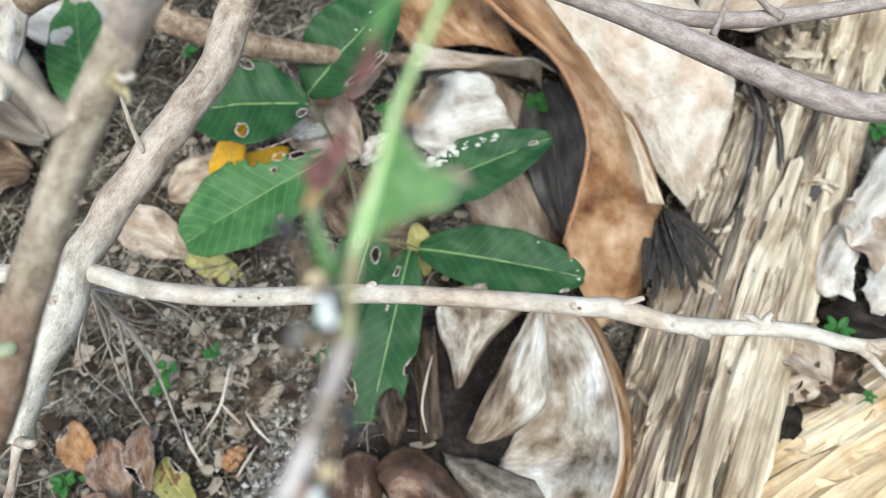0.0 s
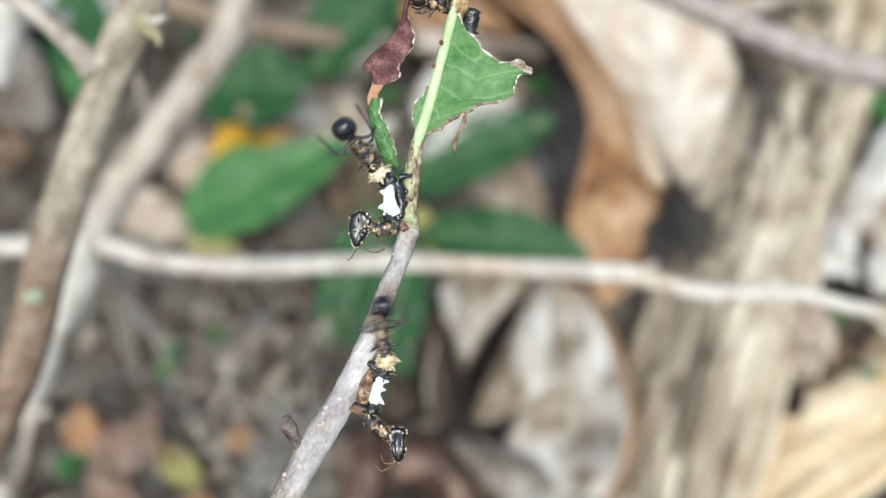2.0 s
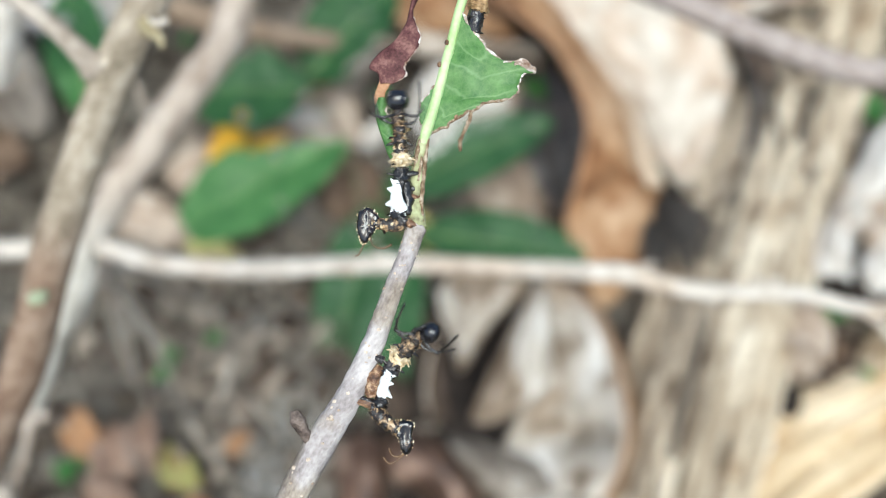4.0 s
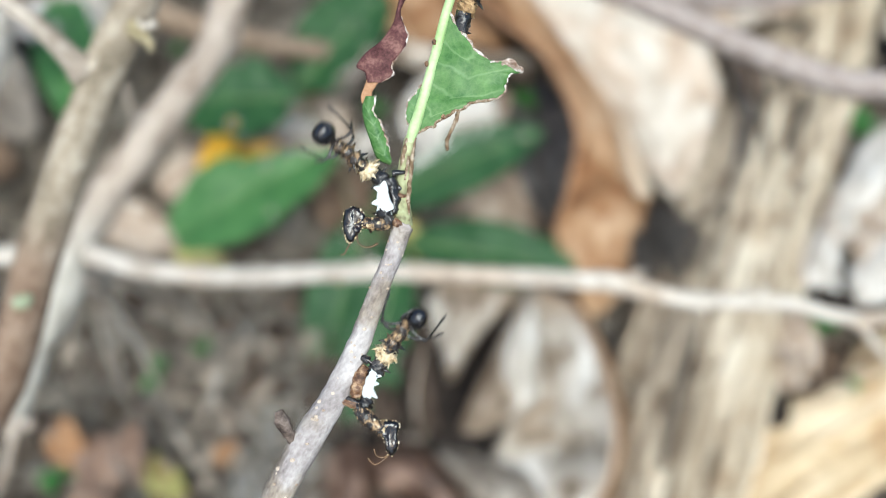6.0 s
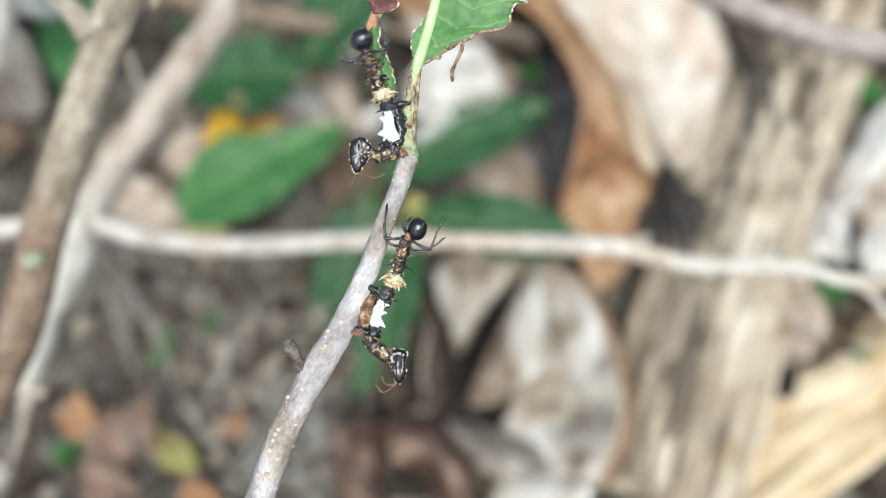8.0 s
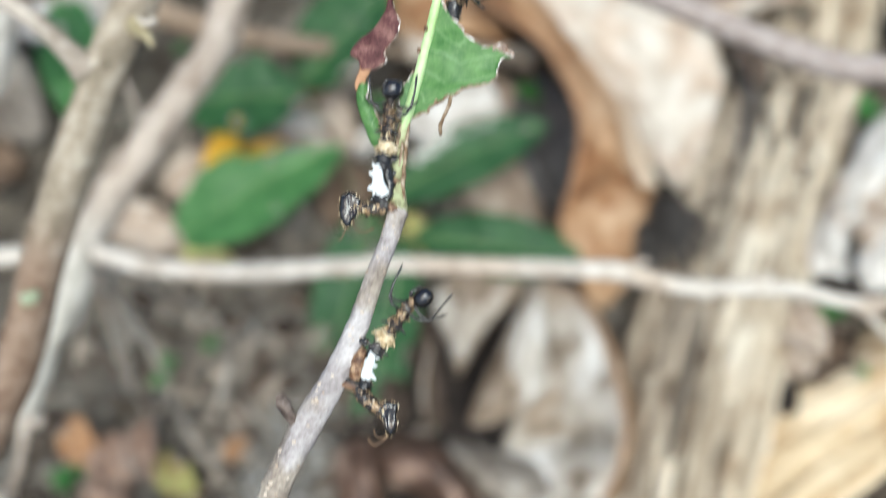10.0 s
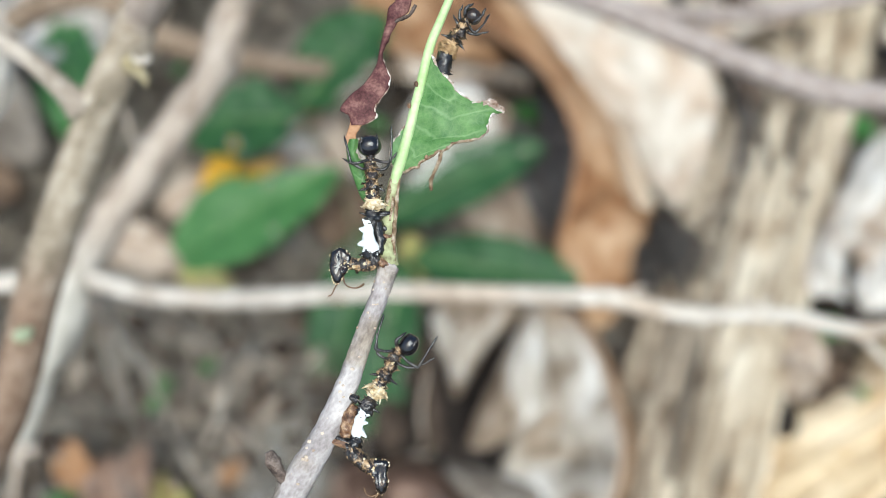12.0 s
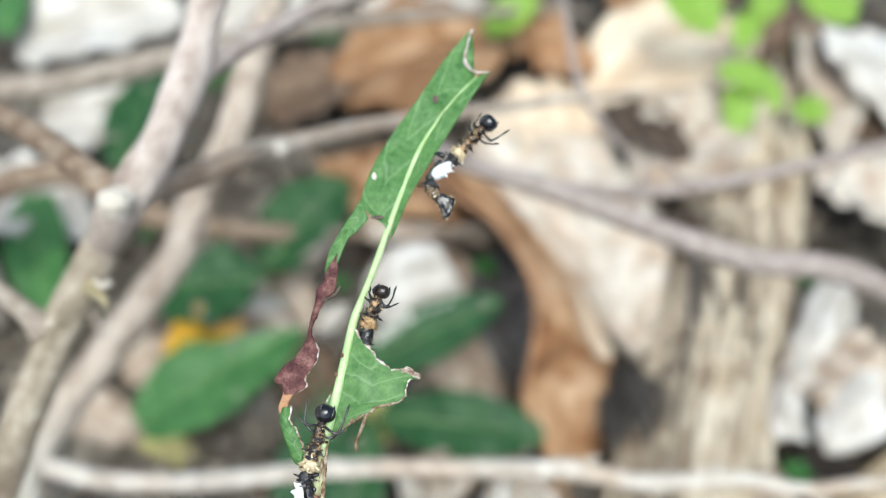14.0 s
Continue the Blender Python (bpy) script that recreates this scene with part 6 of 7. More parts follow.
for spot, size, scar in [((0.0660, -0.2438, 0.4117), 0.0026, False), ((0.0685, -0.2453, 0.4123), 0.0013, True), ((-0.0526, -0.2318, 0.3835), 0.0026, False), ((-0.0513, -0.2326, 0.3845), 0.0015, True), ((-0.1090, -0.2271, 0.3746), 0.0013, True), ((-0.1058, -0.2257, 0.3764), 0.0012, True), ((-0.0951, -0.2270, 0.3780), 0.0009, True)]:
    # leaf scars: pale corky rings with small dark pits
    part("bark_pit" if scar else "bud_scar", ball_into(bmesh.new(), Vector(spot) - Vector((-0.3181, -0.1953, 0.3396)), (size, size * 0.8, size * 0.6), rough=0.4, freq=2.5, level=2), STEM_BARK if scar else BUMP, long_branch, "small dark leaf scar" if scar else "pale corky bud scar")
branch("grey_branch", [(0.0120, -0.0500, 0.4514), (0.0532, -0.0811, 0.4572), (0.0914, -0.1051, 0.4610), (0.1315, -0.1266, 0.4582), (0.1711, -0.1450, 0.4537), (0.1976, -0.1539, 0.4508), (0.2577, -0.1663, 0.4433), (0.42, -0.20, 0.34), (0.70, -0.22, -0.02)],
       [0.0056, 0.006, 0.0062, 0.0066, 0.0066, 0.0072, 0.0072, 0.0075, 0.008], GREY_BARK, "grey-brown branch above the log",
       twigs=[([(0.0888, -0.1019, 0.4616), (0.1388, -0.0971, 0.4473), (0.1873, -0.0869, 0.4402), (0.2657, -0.0680, 0.4370), (0.345, -0.046, 0.432), (0.46, -0.01, 0.41), (0.70, 0.08, 0.30), (1.0, 0.2, 0.0)], [0.004, 0.0045, 0.0045, 0.004, 0.004, 0.004, 0.0045, 0.005]), ([(0.1374, -0.1144, 0.4553), (0.1396, -0.1099, 0.4632), (0.1444, -0.0987, 0.4744)], [0.0022, 0.0016, 0.0012]), ([(0.1798, -0.0912, 0.4438), (0.1697, -0.0897, 0.4504), (0.1574, -0.0833, 0.4595)], [0.0025, 0.0018, 0.0014])], knots=5, seed=9)
branch("dark_branch", [(-0.62, 0.22, -0.02), (-0.45, 0.19, 0.16), (-0.3257, 0.1616, 0.2294), (-0.2748, 0.1438, 0.1969), (-0.2320, 0.1430, 0.1731), (-0.1621, 0.1564, 0.1336), (-0.0609, 0.1917, 0.0821), (0.06, 0.25, -0.01)], [0.013, 0.014, 0.014, 0.014, 0.0135, 0.0115, 0.008, 0.006], STEM_BARK, "brown dead branch on the ground", seed=10, knots=4, twigs=[([(-0.2748, 0.1438, 0.1969), (-0.2656, 0.1463, 0.2092), (-0.2525, 0.1581, 0.2261)], [0.005, 0.003, 0.002])])
branch("fallen_branch", [(-0.82, 0.24, -0.02), (-0.60, 0.20, 0.20), (-0.4182, 0.1746, 0.3055), (-0.3558, 0.1820, 0.3149), (-0.2823, 0.1944, 0.3160), (-0.2012, 0.2312, 0.3116), (-0.1233, 0.2934, 0.2888), (0.0062, 0.4030, 0.2299), (0.1673, 0.5550, 0.1299), (0.36, 0.76, -0.02)], [0.014, 0.013, 0.013, 0.0125, 0.012, 0.012, 0.010, 0.009, 0.007, 0.006], UPPER_BARK, "dull buff dead branch behind the shrub", seed=14, knots=4)


# ---- chewed shoot ----
TWIG_FRAME = pose(0, -0.3474, 0.6534, 28)
MM = 0.001


def mm(q):
    return Vector(q) * MM


def shoot():
    top = thing("leafy_twig", "grey twig with one long chewed green leaf", "twig", at=TWIG_FRAME)
    path = [(-60, -443, -516), (-50, -295, -289), (-45, -165, -98), (-36.89, -81.92, -6.00), (-28.45, -56.51, -3.00), (-23.04, -42.43, -1.00), (-18.55, -33.94, -0.50), (-14.41, -27.06, 0.00), (-11.26, -20.18, 0.00), (-8.58, -12.89, 0.00), (-6.32, -7.22, 0.00), (-5.02, -3.17, 0.00)]
    part("stem", tube(path, [4.2, 3.4, 2.7, 2.25, 2.15, 2.15, 2.2, 1.9, 1.6, 1.42, 1.34, 1.5], seg=20, steps=12, rough=0.10, freq=900, unit=MM), TWIG_BARK, top, "grey lenticelled twig")
    up = [(-5.02, -3.17, 0.00), (-5.11, 1.69, -0.10), (-4.63, 6.16, -0.20), (-3.90, 9.41, -0.30)]
    part("green_stem", tube(up, [1.42, 1.05, 0.92, 0.8], seg=16, steps=8, rough=0.2, freq=1100, unit=MM), SHOOT_STEM, top, "brown-green young stem")
    rib = [(-4.40, 7.40, -0.20), (-4.00, 8.90, 0.10), (-3.50, 10.60, 0.10), (-2.60, 13.47, -0.30), (-0.73, 20.39, -0.40), (1.30, 28.12, -0.40), (3.15, 32.60, -0.50), (5.30, 37.80, -0.90), (8.90, 47.21, -2.00), (13.81, 58.82, -4.00), (19.91, 67.85, -6.00), (24.95, 73.03, -7.00)]
    part("midrib", tube(rib, [0.25, 0.62, 0.82, 0.78, 0.72, 0.68, 0.62, 0.58, 0.5, 0.36, 0.22, 0.12], seg=12, steps=8, rough=0.06, freq=900, unit=MM), SHOOT_RIB, top, "pale green midrib")
    for line, r in (([(-4.05, -2.6, 0.7), (-4.25, 0.6, 0.7), (-3.95, 3.4, 0.6), (-3.75, 6.2, 0.5), (-3.25, 9.2, 0.3)], 0.30), ([(-5.35, 4.8, 0.4), (-4.95, 6.6, 0.5), (-4.55, 8.4, 0.4), (-3.85, 10.4, 0.3)], 0.30), ([(-4.75, 3.2, 0.8), (-4.4, 5.0, 0.9), (-4.2, 6.6, 0.8)], 0.28)):
        part("bark_ridge", tube(line, [r * 0.5] + [r] * (len(line) - 2) + [r * 0.4], seg=8, steps=9, rough=0.7, freq=1500, unit=MM), BROWN_EDGE, top, "cracked brown bark ridge")
    part("dead_stub", tube([(-20.10, -33.70, 0.00), (-21.00, -32.10, 0.80), (-21.65, -30.60, 1.20), (-22.35, -29.20, 1.20)], [0.75, 0.75, 1.0, 0.6], seg=12, steps=6, rough=0.5, freq=1300, unit=MM), STUB_BARK, top, "short dead bud stub")
    part("leaf_scar", tube([(-5.00, -3.56, 0.50), (-4.18, -3.55, 0.80), (-3.78, -3.47, 0.80)], [1.2, 0.8, 0.3], seg=10, steps=3, rough=0.2, freq=1500, unit=MM), TWIG_BARK, top)
    rng = random.Random(3)
    line = smooth_line([(*q, r) for q, r in zip(path, [4.2, 3.4, 2.7, 2.25, 2.15, 2.15, 2.2, 1.9, 1.6, 1.42, 1.34, 1.5])], 12)
    for k in range(120):
        q = line[int(44 + (len(line) - 50) * (k / 120) ** 1.7)]
        a = rng.uniform(-1.3, 1.3)
        c = (q[0] + math.sin(a) * q[3] * 0.95, q[1] + rng.uniform(-0.7, 0.7), q[2] + math.cos(a) * q[3] * 0.95)
        s = rng.uniform(0.14, 0.40) * (1.9 - 1.1 * k / 120)
        part("lenticel", ball_into(bmesh.new(), c, (s, s * 0.75, s * 0.6), unit=MM, level=1), LENTICEL, top)
    return top


shoot_top = shoot()


def blade_piece(name, left, right, mat, parent, label="", n=18, steps=7, jag=0.35, wave=0.35, thick=0.16, bow=0.0, rim=0.0, rim_label="", rim_from=0, rim_to=None, rim_mat=None):
    """A remnant of blade between two edge lines (mm), with an uneven chewed margin on the second line and a dried rim on it."""
    a, b = smooth_line(left, steps), smooth_line(right, steps)
    rows = []
    for i, (p, q) in enumerate(zip(a, b)):
        q = Vector(q)
        torn = (noise.noise_vector(q * 0.8) * 0.7 + noise.noise_vector(q * 2.3) * 0.5) * jag
        row = []
        for j in range(n + 1):
            v = j / n
            w = Vector(p).lerp(q, v) + torn * v ** 8
            w.z += wave * noise.noise(w * 0.28) + bow * math.sin(math.pi * v)
            row.append(w * MM)
        rows.append(row)
    ob = thicken(part(name, grid_mesh(rows), mat, parent, label), thick * MM)
    if rim_mat:
        low = [tuple(r[-1]) for r in rows][:rim_from * steps + 1]
        part("chewed_margin", tube(low, [rim * MM * (1.0 + 0.5 * ((3 * i) % 7) / 7) for i in range(len(low))], seg=7, steps=2, rough=0.6, freq=2500), rim_mat, parent, "thick brown dried margin")
        rim_mat = None
    if rim:
        edge = [tuple(r[-1]) for r in rows][rim_from * steps:None if rim_to is None else rim_to * steps + 1]
        rng = random.Random(len(edge))
        part("chewed_margin", tube(edge, [rim * MM * rng.choice((0.35, 0.6, 0.8, 1.0, 1.3)) for e in edge], seg=7, steps=2, rough=0.5, freq=2500), rim_mat or EDGE, parent, rim_label or "dry brown and white chewed margin")
    return ob


def remnants():
    top = shoot_top
    blade_piece("blade_remnant",
                [(-3.74, 9.65, -0.30), (-3.41, 11.04, -0.30), (-3.09, 12.25, -0.30), (-2.76, 13.47, -0.30), (-2.44, 14.69, -0.30), (-2.11, 15.83, -0.30), (-1.71, 17.13, -0.30), (-1.38, 18.35, -0.30), (-1.06, 19.56, -0.30), (-0.73, 20.56, -0.40), (-0.25, 22.43, -0.40), (0.32, 24.46, -0.40), (1.05, 27.30, -0.40)],
                [(-3.41, 9.97, -0.20), (-1.54, 10.59, 0.10), (0.89, 12.19, 0.30), (3.06, 13.13, 0.50), (4.91, 14.25, 0.60), (7.57, 14.57, 0.60), (9.10, 15.70, 0.60), (9.67, 17.63, 0.60), (11.59, 18.74, 0.70), (9.00, 19.70, 0.60), (6.70, 20.30, 0.40), (4.36, 22.71, 0.20), (1.30, 27.01, -0.20)],
                SHOOT_LEAF, top, "chewed triangular green blade", rim=0.18, jag=0.4, rim_from=5, rim_mat=BROWN_EDGE)
    part("dried_corner", tube([(8.78, 19.40, 0.60), (9.89, 19.77, 0.80), (10.77, 18.89, 0.80), (11.75, 18.34, 0.70)], [0.3, 0.75, 0.6, 0.2], seg=10, steps=6, rough=0.5, freq=1600, flat=0.4, unit=MM), EDGE, top, "curled brown-white dry corner")
    part("dangling_shred", tube([(2.75, 12.90, 0.40), (2.35, 11.50, 0.45), (1.65, 10.05, 0.50), (1.15, 8.70, 0.50), (1.20, 7.40, 0.60)], [0.3, 0.3, 0.25, 0.3, 0.22], seg=8, steps=6, rough=0.6, freq=2200, unit=MM), BROWN_EDGE, top, "brown dangling shred of leaf")
    for q in ((-1.78, 19.62, 0.30), (-0.73, 22.69, 0.30), (0.61, 12.13, 0.50)):
        part("frass_crumb", ball_into(bmesh.new(), q, (0.32, 0.42, 0.3), rough=0.3, freq=2, unit=MM, level=2), AMBER, top, "amber crumb stuck to the rib")
    blade_piece("base_remnant",
                [(-3.74, 9.65, -0.30), (-2.92, 12.66, -0.30), (-2.44, 14.53, -0.30), (-1.95, 16.48, -0.30)],
                [(-4.05, 10.10, -0.20), (-4.55, 12.30, 0.00), (-4.35, 14.20, 0.00), (-2.45, 16.70, -0.20)], SHOOT_LEAF, top, n=8, rim=0.15, rim_label="dry white chewed margin")
    blade_piece("side_strip",
                [(-6.83, 5.44, -0.40), (-8.59, 6.23, 0.00), (-9.69, 8.96, 0.30), (-10.49, 11.37, 0.40), (-10.73, 13.39, 0.40), (-10.33, 14.92, 0.40)],
                [(-6.58, 5.92, -0.30), (-6.95, 7.75, 0.20), (-7.59, 9.59, 0.40), (-8.07, 11.13, 0.40), (-9.12, 12.82, 0.40), (-9.04, 14.92, 0.40)], SHOOT_LEAF, top, "thin curled green strip", n=8, bow=0.5, rim=0.2, jag=0.4)
    blade_piece("dried_neck",
                [(-10.82, 13.95, 0.40), (-10.98, 15.00, 0.40), (-10.49, 16.37, 0.40), (-10.01, 17.66, 0.40)],
                [(-9.36, 14.76, 0.40), (-9.36, 15.56, 0.40), (-8.72, 16.69, 0.40), (-7.59, 17.50, 0.40)], TAN_LEAF, top, "orange-brown dried neck", n=6, jag=0.15)
    blade_piece("withered_strip",
                [(-10.18, 16.87, 0.30), (-10.41, 18.31, 0.40), (-11.62, 19.20, 0.40), (-10.18, 21.23, 0.30), (-8.09, 22.87, 0.20), (-6.56, 25.16, 0.10), (-6.00, 27.20, 0.00), (-5.52, 29.26, -0.10), (-4.87, 31.72, -0.20), (-4.55, 33.78, -0.30), (-3.56, 34.88, -0.70), (-2.96, 36.77, -0.80)],
                [(-8.23, 16.86, 0.40), (-6.45, 18.13, 0.50), (-6.61, 19.42, 0.50), (-5.49, 20.89, 0.40), (-4.44, 23.09, 0.30), (-4.85, 24.73, 0.20), (-5.51, 26.96, 0.00), (-4.38, 29.58, -0.10), (-3.17, 31.88, -0.20), (-1.55, 33.78, -0.30), (-1.06, 37.62, -0.70), (-0.81, 40.03, -0.80)], WITHERED, top, "withered maroon strip", n=12, bow=0.4, rim=0.13, rim_to=6, rim_label="dry white chewed margin", jag=0.25)
    part("curl_tip", tube([(-3.73, 31.66, 0.00), (-2.75, 32.09, 0.20), (-1.54, 32.54, 0.30), (-0.65, 34.00, 0.30)], [0.22, 0.25, 0.25, 0.25], seg=7, steps=6, rough=0.6, freq=2200, unit=MM), STUB_BARK, top)
    blade_piece("upper_blade",
                [(7.24, 41.23, -1.40), (8.23, 44.69, -1.70), (9.11, 47.70, -2.00), (11.29, 53.43, -3.00), (14.14, 59.33, -4.00), (17.14, 64.54, -5.00), (20.47, 68.70, -6.00), (24.40, 72.71, -7.00)],
                [(7.86, 44.59, -1.20), (5.05, 45.70, -0.80), (3.23, 49.24, -1.20), (5.80, 56.10, -2.60), (9.45, 62.00, -3.60), (14.84, 69.72, -4.80), (19.33, 76.59, -5.80), (24.57, 82.62, -7.00)], SHOOT_LEAF, top, "whole upper half of the leaf", n=24, jag=0.12)
    blade_piece("upper_blade",
                [(7.55, 41.66, -1.20), (10.14, 49.21, -2.20), (13.79, 58.29, -4.00), (19.91, 67.85, -6.00), (24.95, 73.03, -7.00)],
                [(8.36, 42.52, -0.80), (11.93, 50.13, -2.20), (16.45, 57.45, -4.00), (22.10, 66.46, -6.00), (27.20, 73.72, -7.00)], SHOOT_LEAF, top, n=8, jag=0.1)
    blade_piece("upper_strip",
                [(4.27, 45.34, -0.80), (2.32, 43.23, -0.60), (0.67, 41.85, -0.60), (-1.03, 38.08, -0.60), (-2.78, 35.77, -0.60)],
                [(3.23, 49.24, -1.20), (1.44, 46.25, -0.80), (-0.24, 43.88, -0.80), (-2.22, 40.57, -0.80), (-3.34, 36.79, -0.80)], SHOOT_LEAF, top, n=8, jag=0.08)
    part("chewed_margin", tube([(24.78, 82.56, -6.90), (24.01, 80.97, -6.40), (23.19, 78.22, -6.00), (22.73, 75.67, -6.00), (23.62, 74.26, -6.40), (24.97, 73.72, -6.80), (27.41, 73.72, -7.00)], [0.15, 0.3, 0.2, 0.38, 0.3, 0.2, 0.12], seg=7, steps=8, rough=0.6, freq=2500, unit=MM), EDGE, top, "dry white chewed margin")
    for q, z in (((16.87, 67.78, -4.20), (0.55, 0.8, 0.12)), ((5.44, 53.18, -2.00), (0.45, 0.75, 0.12)), ((5.82, 45.52, -0.60), (1.1, 0.35, 0.15))):
        part("dead_spot", ball_into(bmesh.new(), q, z, rough=0.2, freq=2, unit=MM, level=2), STUB_BARK if z[1] != 0.75 else CORK, top, "small dead spot on the blade")


remnants()

# ---- caterpillars ----
U = 0.000081


def jagged(points, radii, seed, spines=10, size=7.0, rough=0.22, seg=16, steps=8, r=2.4):
    """A knobbly segment whose skin is drawn out into short pointed warts."""
    rng = random.Random(seed)
    bm = tube(points, radii, seg=seg, steps=steps, rough=rough, freq=1800, unit=U)
    verts = [v for v in bm.verts]
    line = [(Vector(q[:3]) * U, q[3] * U) for q in smooth_line([(*p, q) for p, q in zip(points, radii)], steps)]
    for v in rng.sample(verts, min(int(spines * 1.6), len(verts) // 4)):
        c = min(line, key=lambda q: (q[0] - v.co).length_squared)[0]
        d = (v.co - c).normalized()
        v.co += (d + Vector((0, rng.uniform(-0.4, 0.4), 0))) * size * U * rng.uniform(0.6, 1.5)
    return bm


def spike_into(bm, base, tip, r, bend=(0, 0, 0)):
    """A short pointed spine with a slightly curved shaft."""
    p, q = Vector(base), Vector(tip)
    return tube_into(bm, [tuple(p), tuple((p + q) / 2 + Vector(bend)), tuple(q)], [r, r * 0.62, r * 0.18], seg=6, steps=3, rough=0.25, freq=2200, unit=U)


def forebody(parent, scale=1.0, head=(21, 20, 18), head_at=(0, 0), head_mat=None, head_label="glossy black rounded head", seed=0, reach=(0.8, 0.8), collar=None, collar_label="ragged tan collar of blunt points"):
    """The swinging front: knobbly thorax, ragged collar, head and jointed legs, built along +y from its joint."""
    k = scale
    rng = random.Random(40 + seed)
    body = part("forebody", jagged([(0, -4, 0), (0, 18 * k, 0), (1, 27 * k, 1), (-1, 36 * k, 1), (0, 46 * k, 0), (1, 54 * k, 2), (0, 63 * k, 0), (-1, 71 * k, 2), (0, 80 * k, 1), (0, 92 * k, 0)], [10, 12, 9, 14, 9.5, 13, 9, 12, 8.5, 8], 5 + seed, spines=46, size=5), BROWN, parent, "glossy dark brown knobbly thorax")
    bm = jagged([(0, -9, 0), (0, 0, 0), (0, 10, 0), (0, 22, 0)], [11, 17, 13, 9], 9 + seed, spines=30, size=5, rough=0.5)
    for n in range(11):
        a = 2 * math.pi * (n + rng.uniform(-0.3, 0.3)) / 11
        e = rng.uniform(19, 27) * k
        base = (math.sin(a) * 9, rng.uniform(2, 12), math.cos(a) * 9)
        part("collar_point", spike_into(bmesh.new(), base, (math.sin(a) * e, rng.uniform(-11, 8), math.cos(a) * e), rng.uniform(3.4, 5.6) * k, (0, 2, 0)), collar or TAN, body)
    part("collar", bm, collar or TAN, body, collar_label)
    bm = jagged([(0, 28 * k, 1), (0, 33 * k, 1), (0, 38 * k, 1)], [9, 13, 10], 12 + seed, spines=10, size=5)
    for sx in (-1, 1):
        spike_into(bm, (sx * 8, 34 * k, 2), (sx * rng.uniform(22, 27), (30 + rng.uniform(-6, 4)) * k, 4), 4.2)
        spike_into(bm, (sx * 6, 36 * k, 8), (sx * rng.uniform(11, 15), (31 + rng.uniform(-4, 4)) * k, 17), 3.2)
    part("shoulder_spines", bm, BLACK, body, "black spined shoulder ring")
    for n in range(16):
        y, a = (24 + 62 * rng.random()) * k, rng.uniform(-1.5, 1.5)
        c = (math.sin(a) * 11, y, math.cos(a) * 11)
        w = rng.uniform(1.0, 2.8)
        part("pale_fleck", ball_into(bmesh.new(), c, (w, w * rng.uniform(0.6, 2.0), w * 0.8), rough=0.5, freq=2.5, unit=U, level=1), TAN if n % 3 else AMBER, body)
    hx, hy, hz = head
    bm = bmesh.new()
    made = bmesh.ops.create_icosphere(bm, subdivisions=4, radius=1.0)
    for v in made["verts"]:
        p = v.co.copy()
        cleft = math.exp(-(p.x / 0.10) ** 2) * max(0.0, p.y + 0.1) * 0.06
        flat = 1 - 0.16 * max(0.0, p.y) ** 2
        v.co = Vector((head_at[0] + p.x * hx * (1 - 0.10 * p.y) * (1 - cleft), 92 * k + head_at[1] + hy * 0.78 + p.y * hy * flat * (1 - cleft), 4 + p.z * hz * (1 - cleft))) * U
    part("head", bm, head_mat or HEAD, body, head_label)
    part("neck", jagged([(0, 84 * k, 0), (head_at[0] * 0.4, 94 * k, 1), (head_at[0] * 0.7, 102 * k + head_at[1] * 0.6, 1)], [8, 9, 8], 17 + seed, spines=10, size=4), BROWN, body)
    for sx in (-1, 1):
        long = reach[0 if sx < 0 else 1]
        for y, knee, tip, r in ((82, (38, -8, 12), (50, 62, 6), 2.6), (66, (36, 4, 9), (62, 34, 12), 2.4), (92, (15, 9, 15), (11, 30, 16), 3.2)):
            w, h = rng.uniform(0.8, 1.15), rng.uniform(0.75, 1.15)
            if y < 90:
                w, h = w * long, h * long
            b = Vector((sx * 6, y * k, 4))
            q = Vector((sx * (6 + (knee[0] - 6) * w), y * k + knee[1] * h + rng.uniform(-5, 5), knee[2]))
            e = Vector((sx * (6 + (tip[0] - 6) * w + rng.uniform(-10, 8) * long), y * k + tip[1] * h, tip[2] + rng.uniform(-8, 8)))
            m = (q + e) / 2 + Vector((sx * rng.uniform(-1, 3), 0, 2))
            line = [b, (b + q) / 2 + Vector((0, -2, 2)), q - (q - b).normalized() * 2, q + (e - q).normalized() * 4, m, e - (e - q).normalized() * 9, e]
            part("leg", tube([tuple(p) for p in line], [r * 1.1, r, r * 1.15, r * 0.95, r * 0.62, r * 0.85, r * 0.3], seg=8, steps=4, rough=0.15, freq=3000, unit=U), BLACK, body, "thin jointed black leg")
    return body


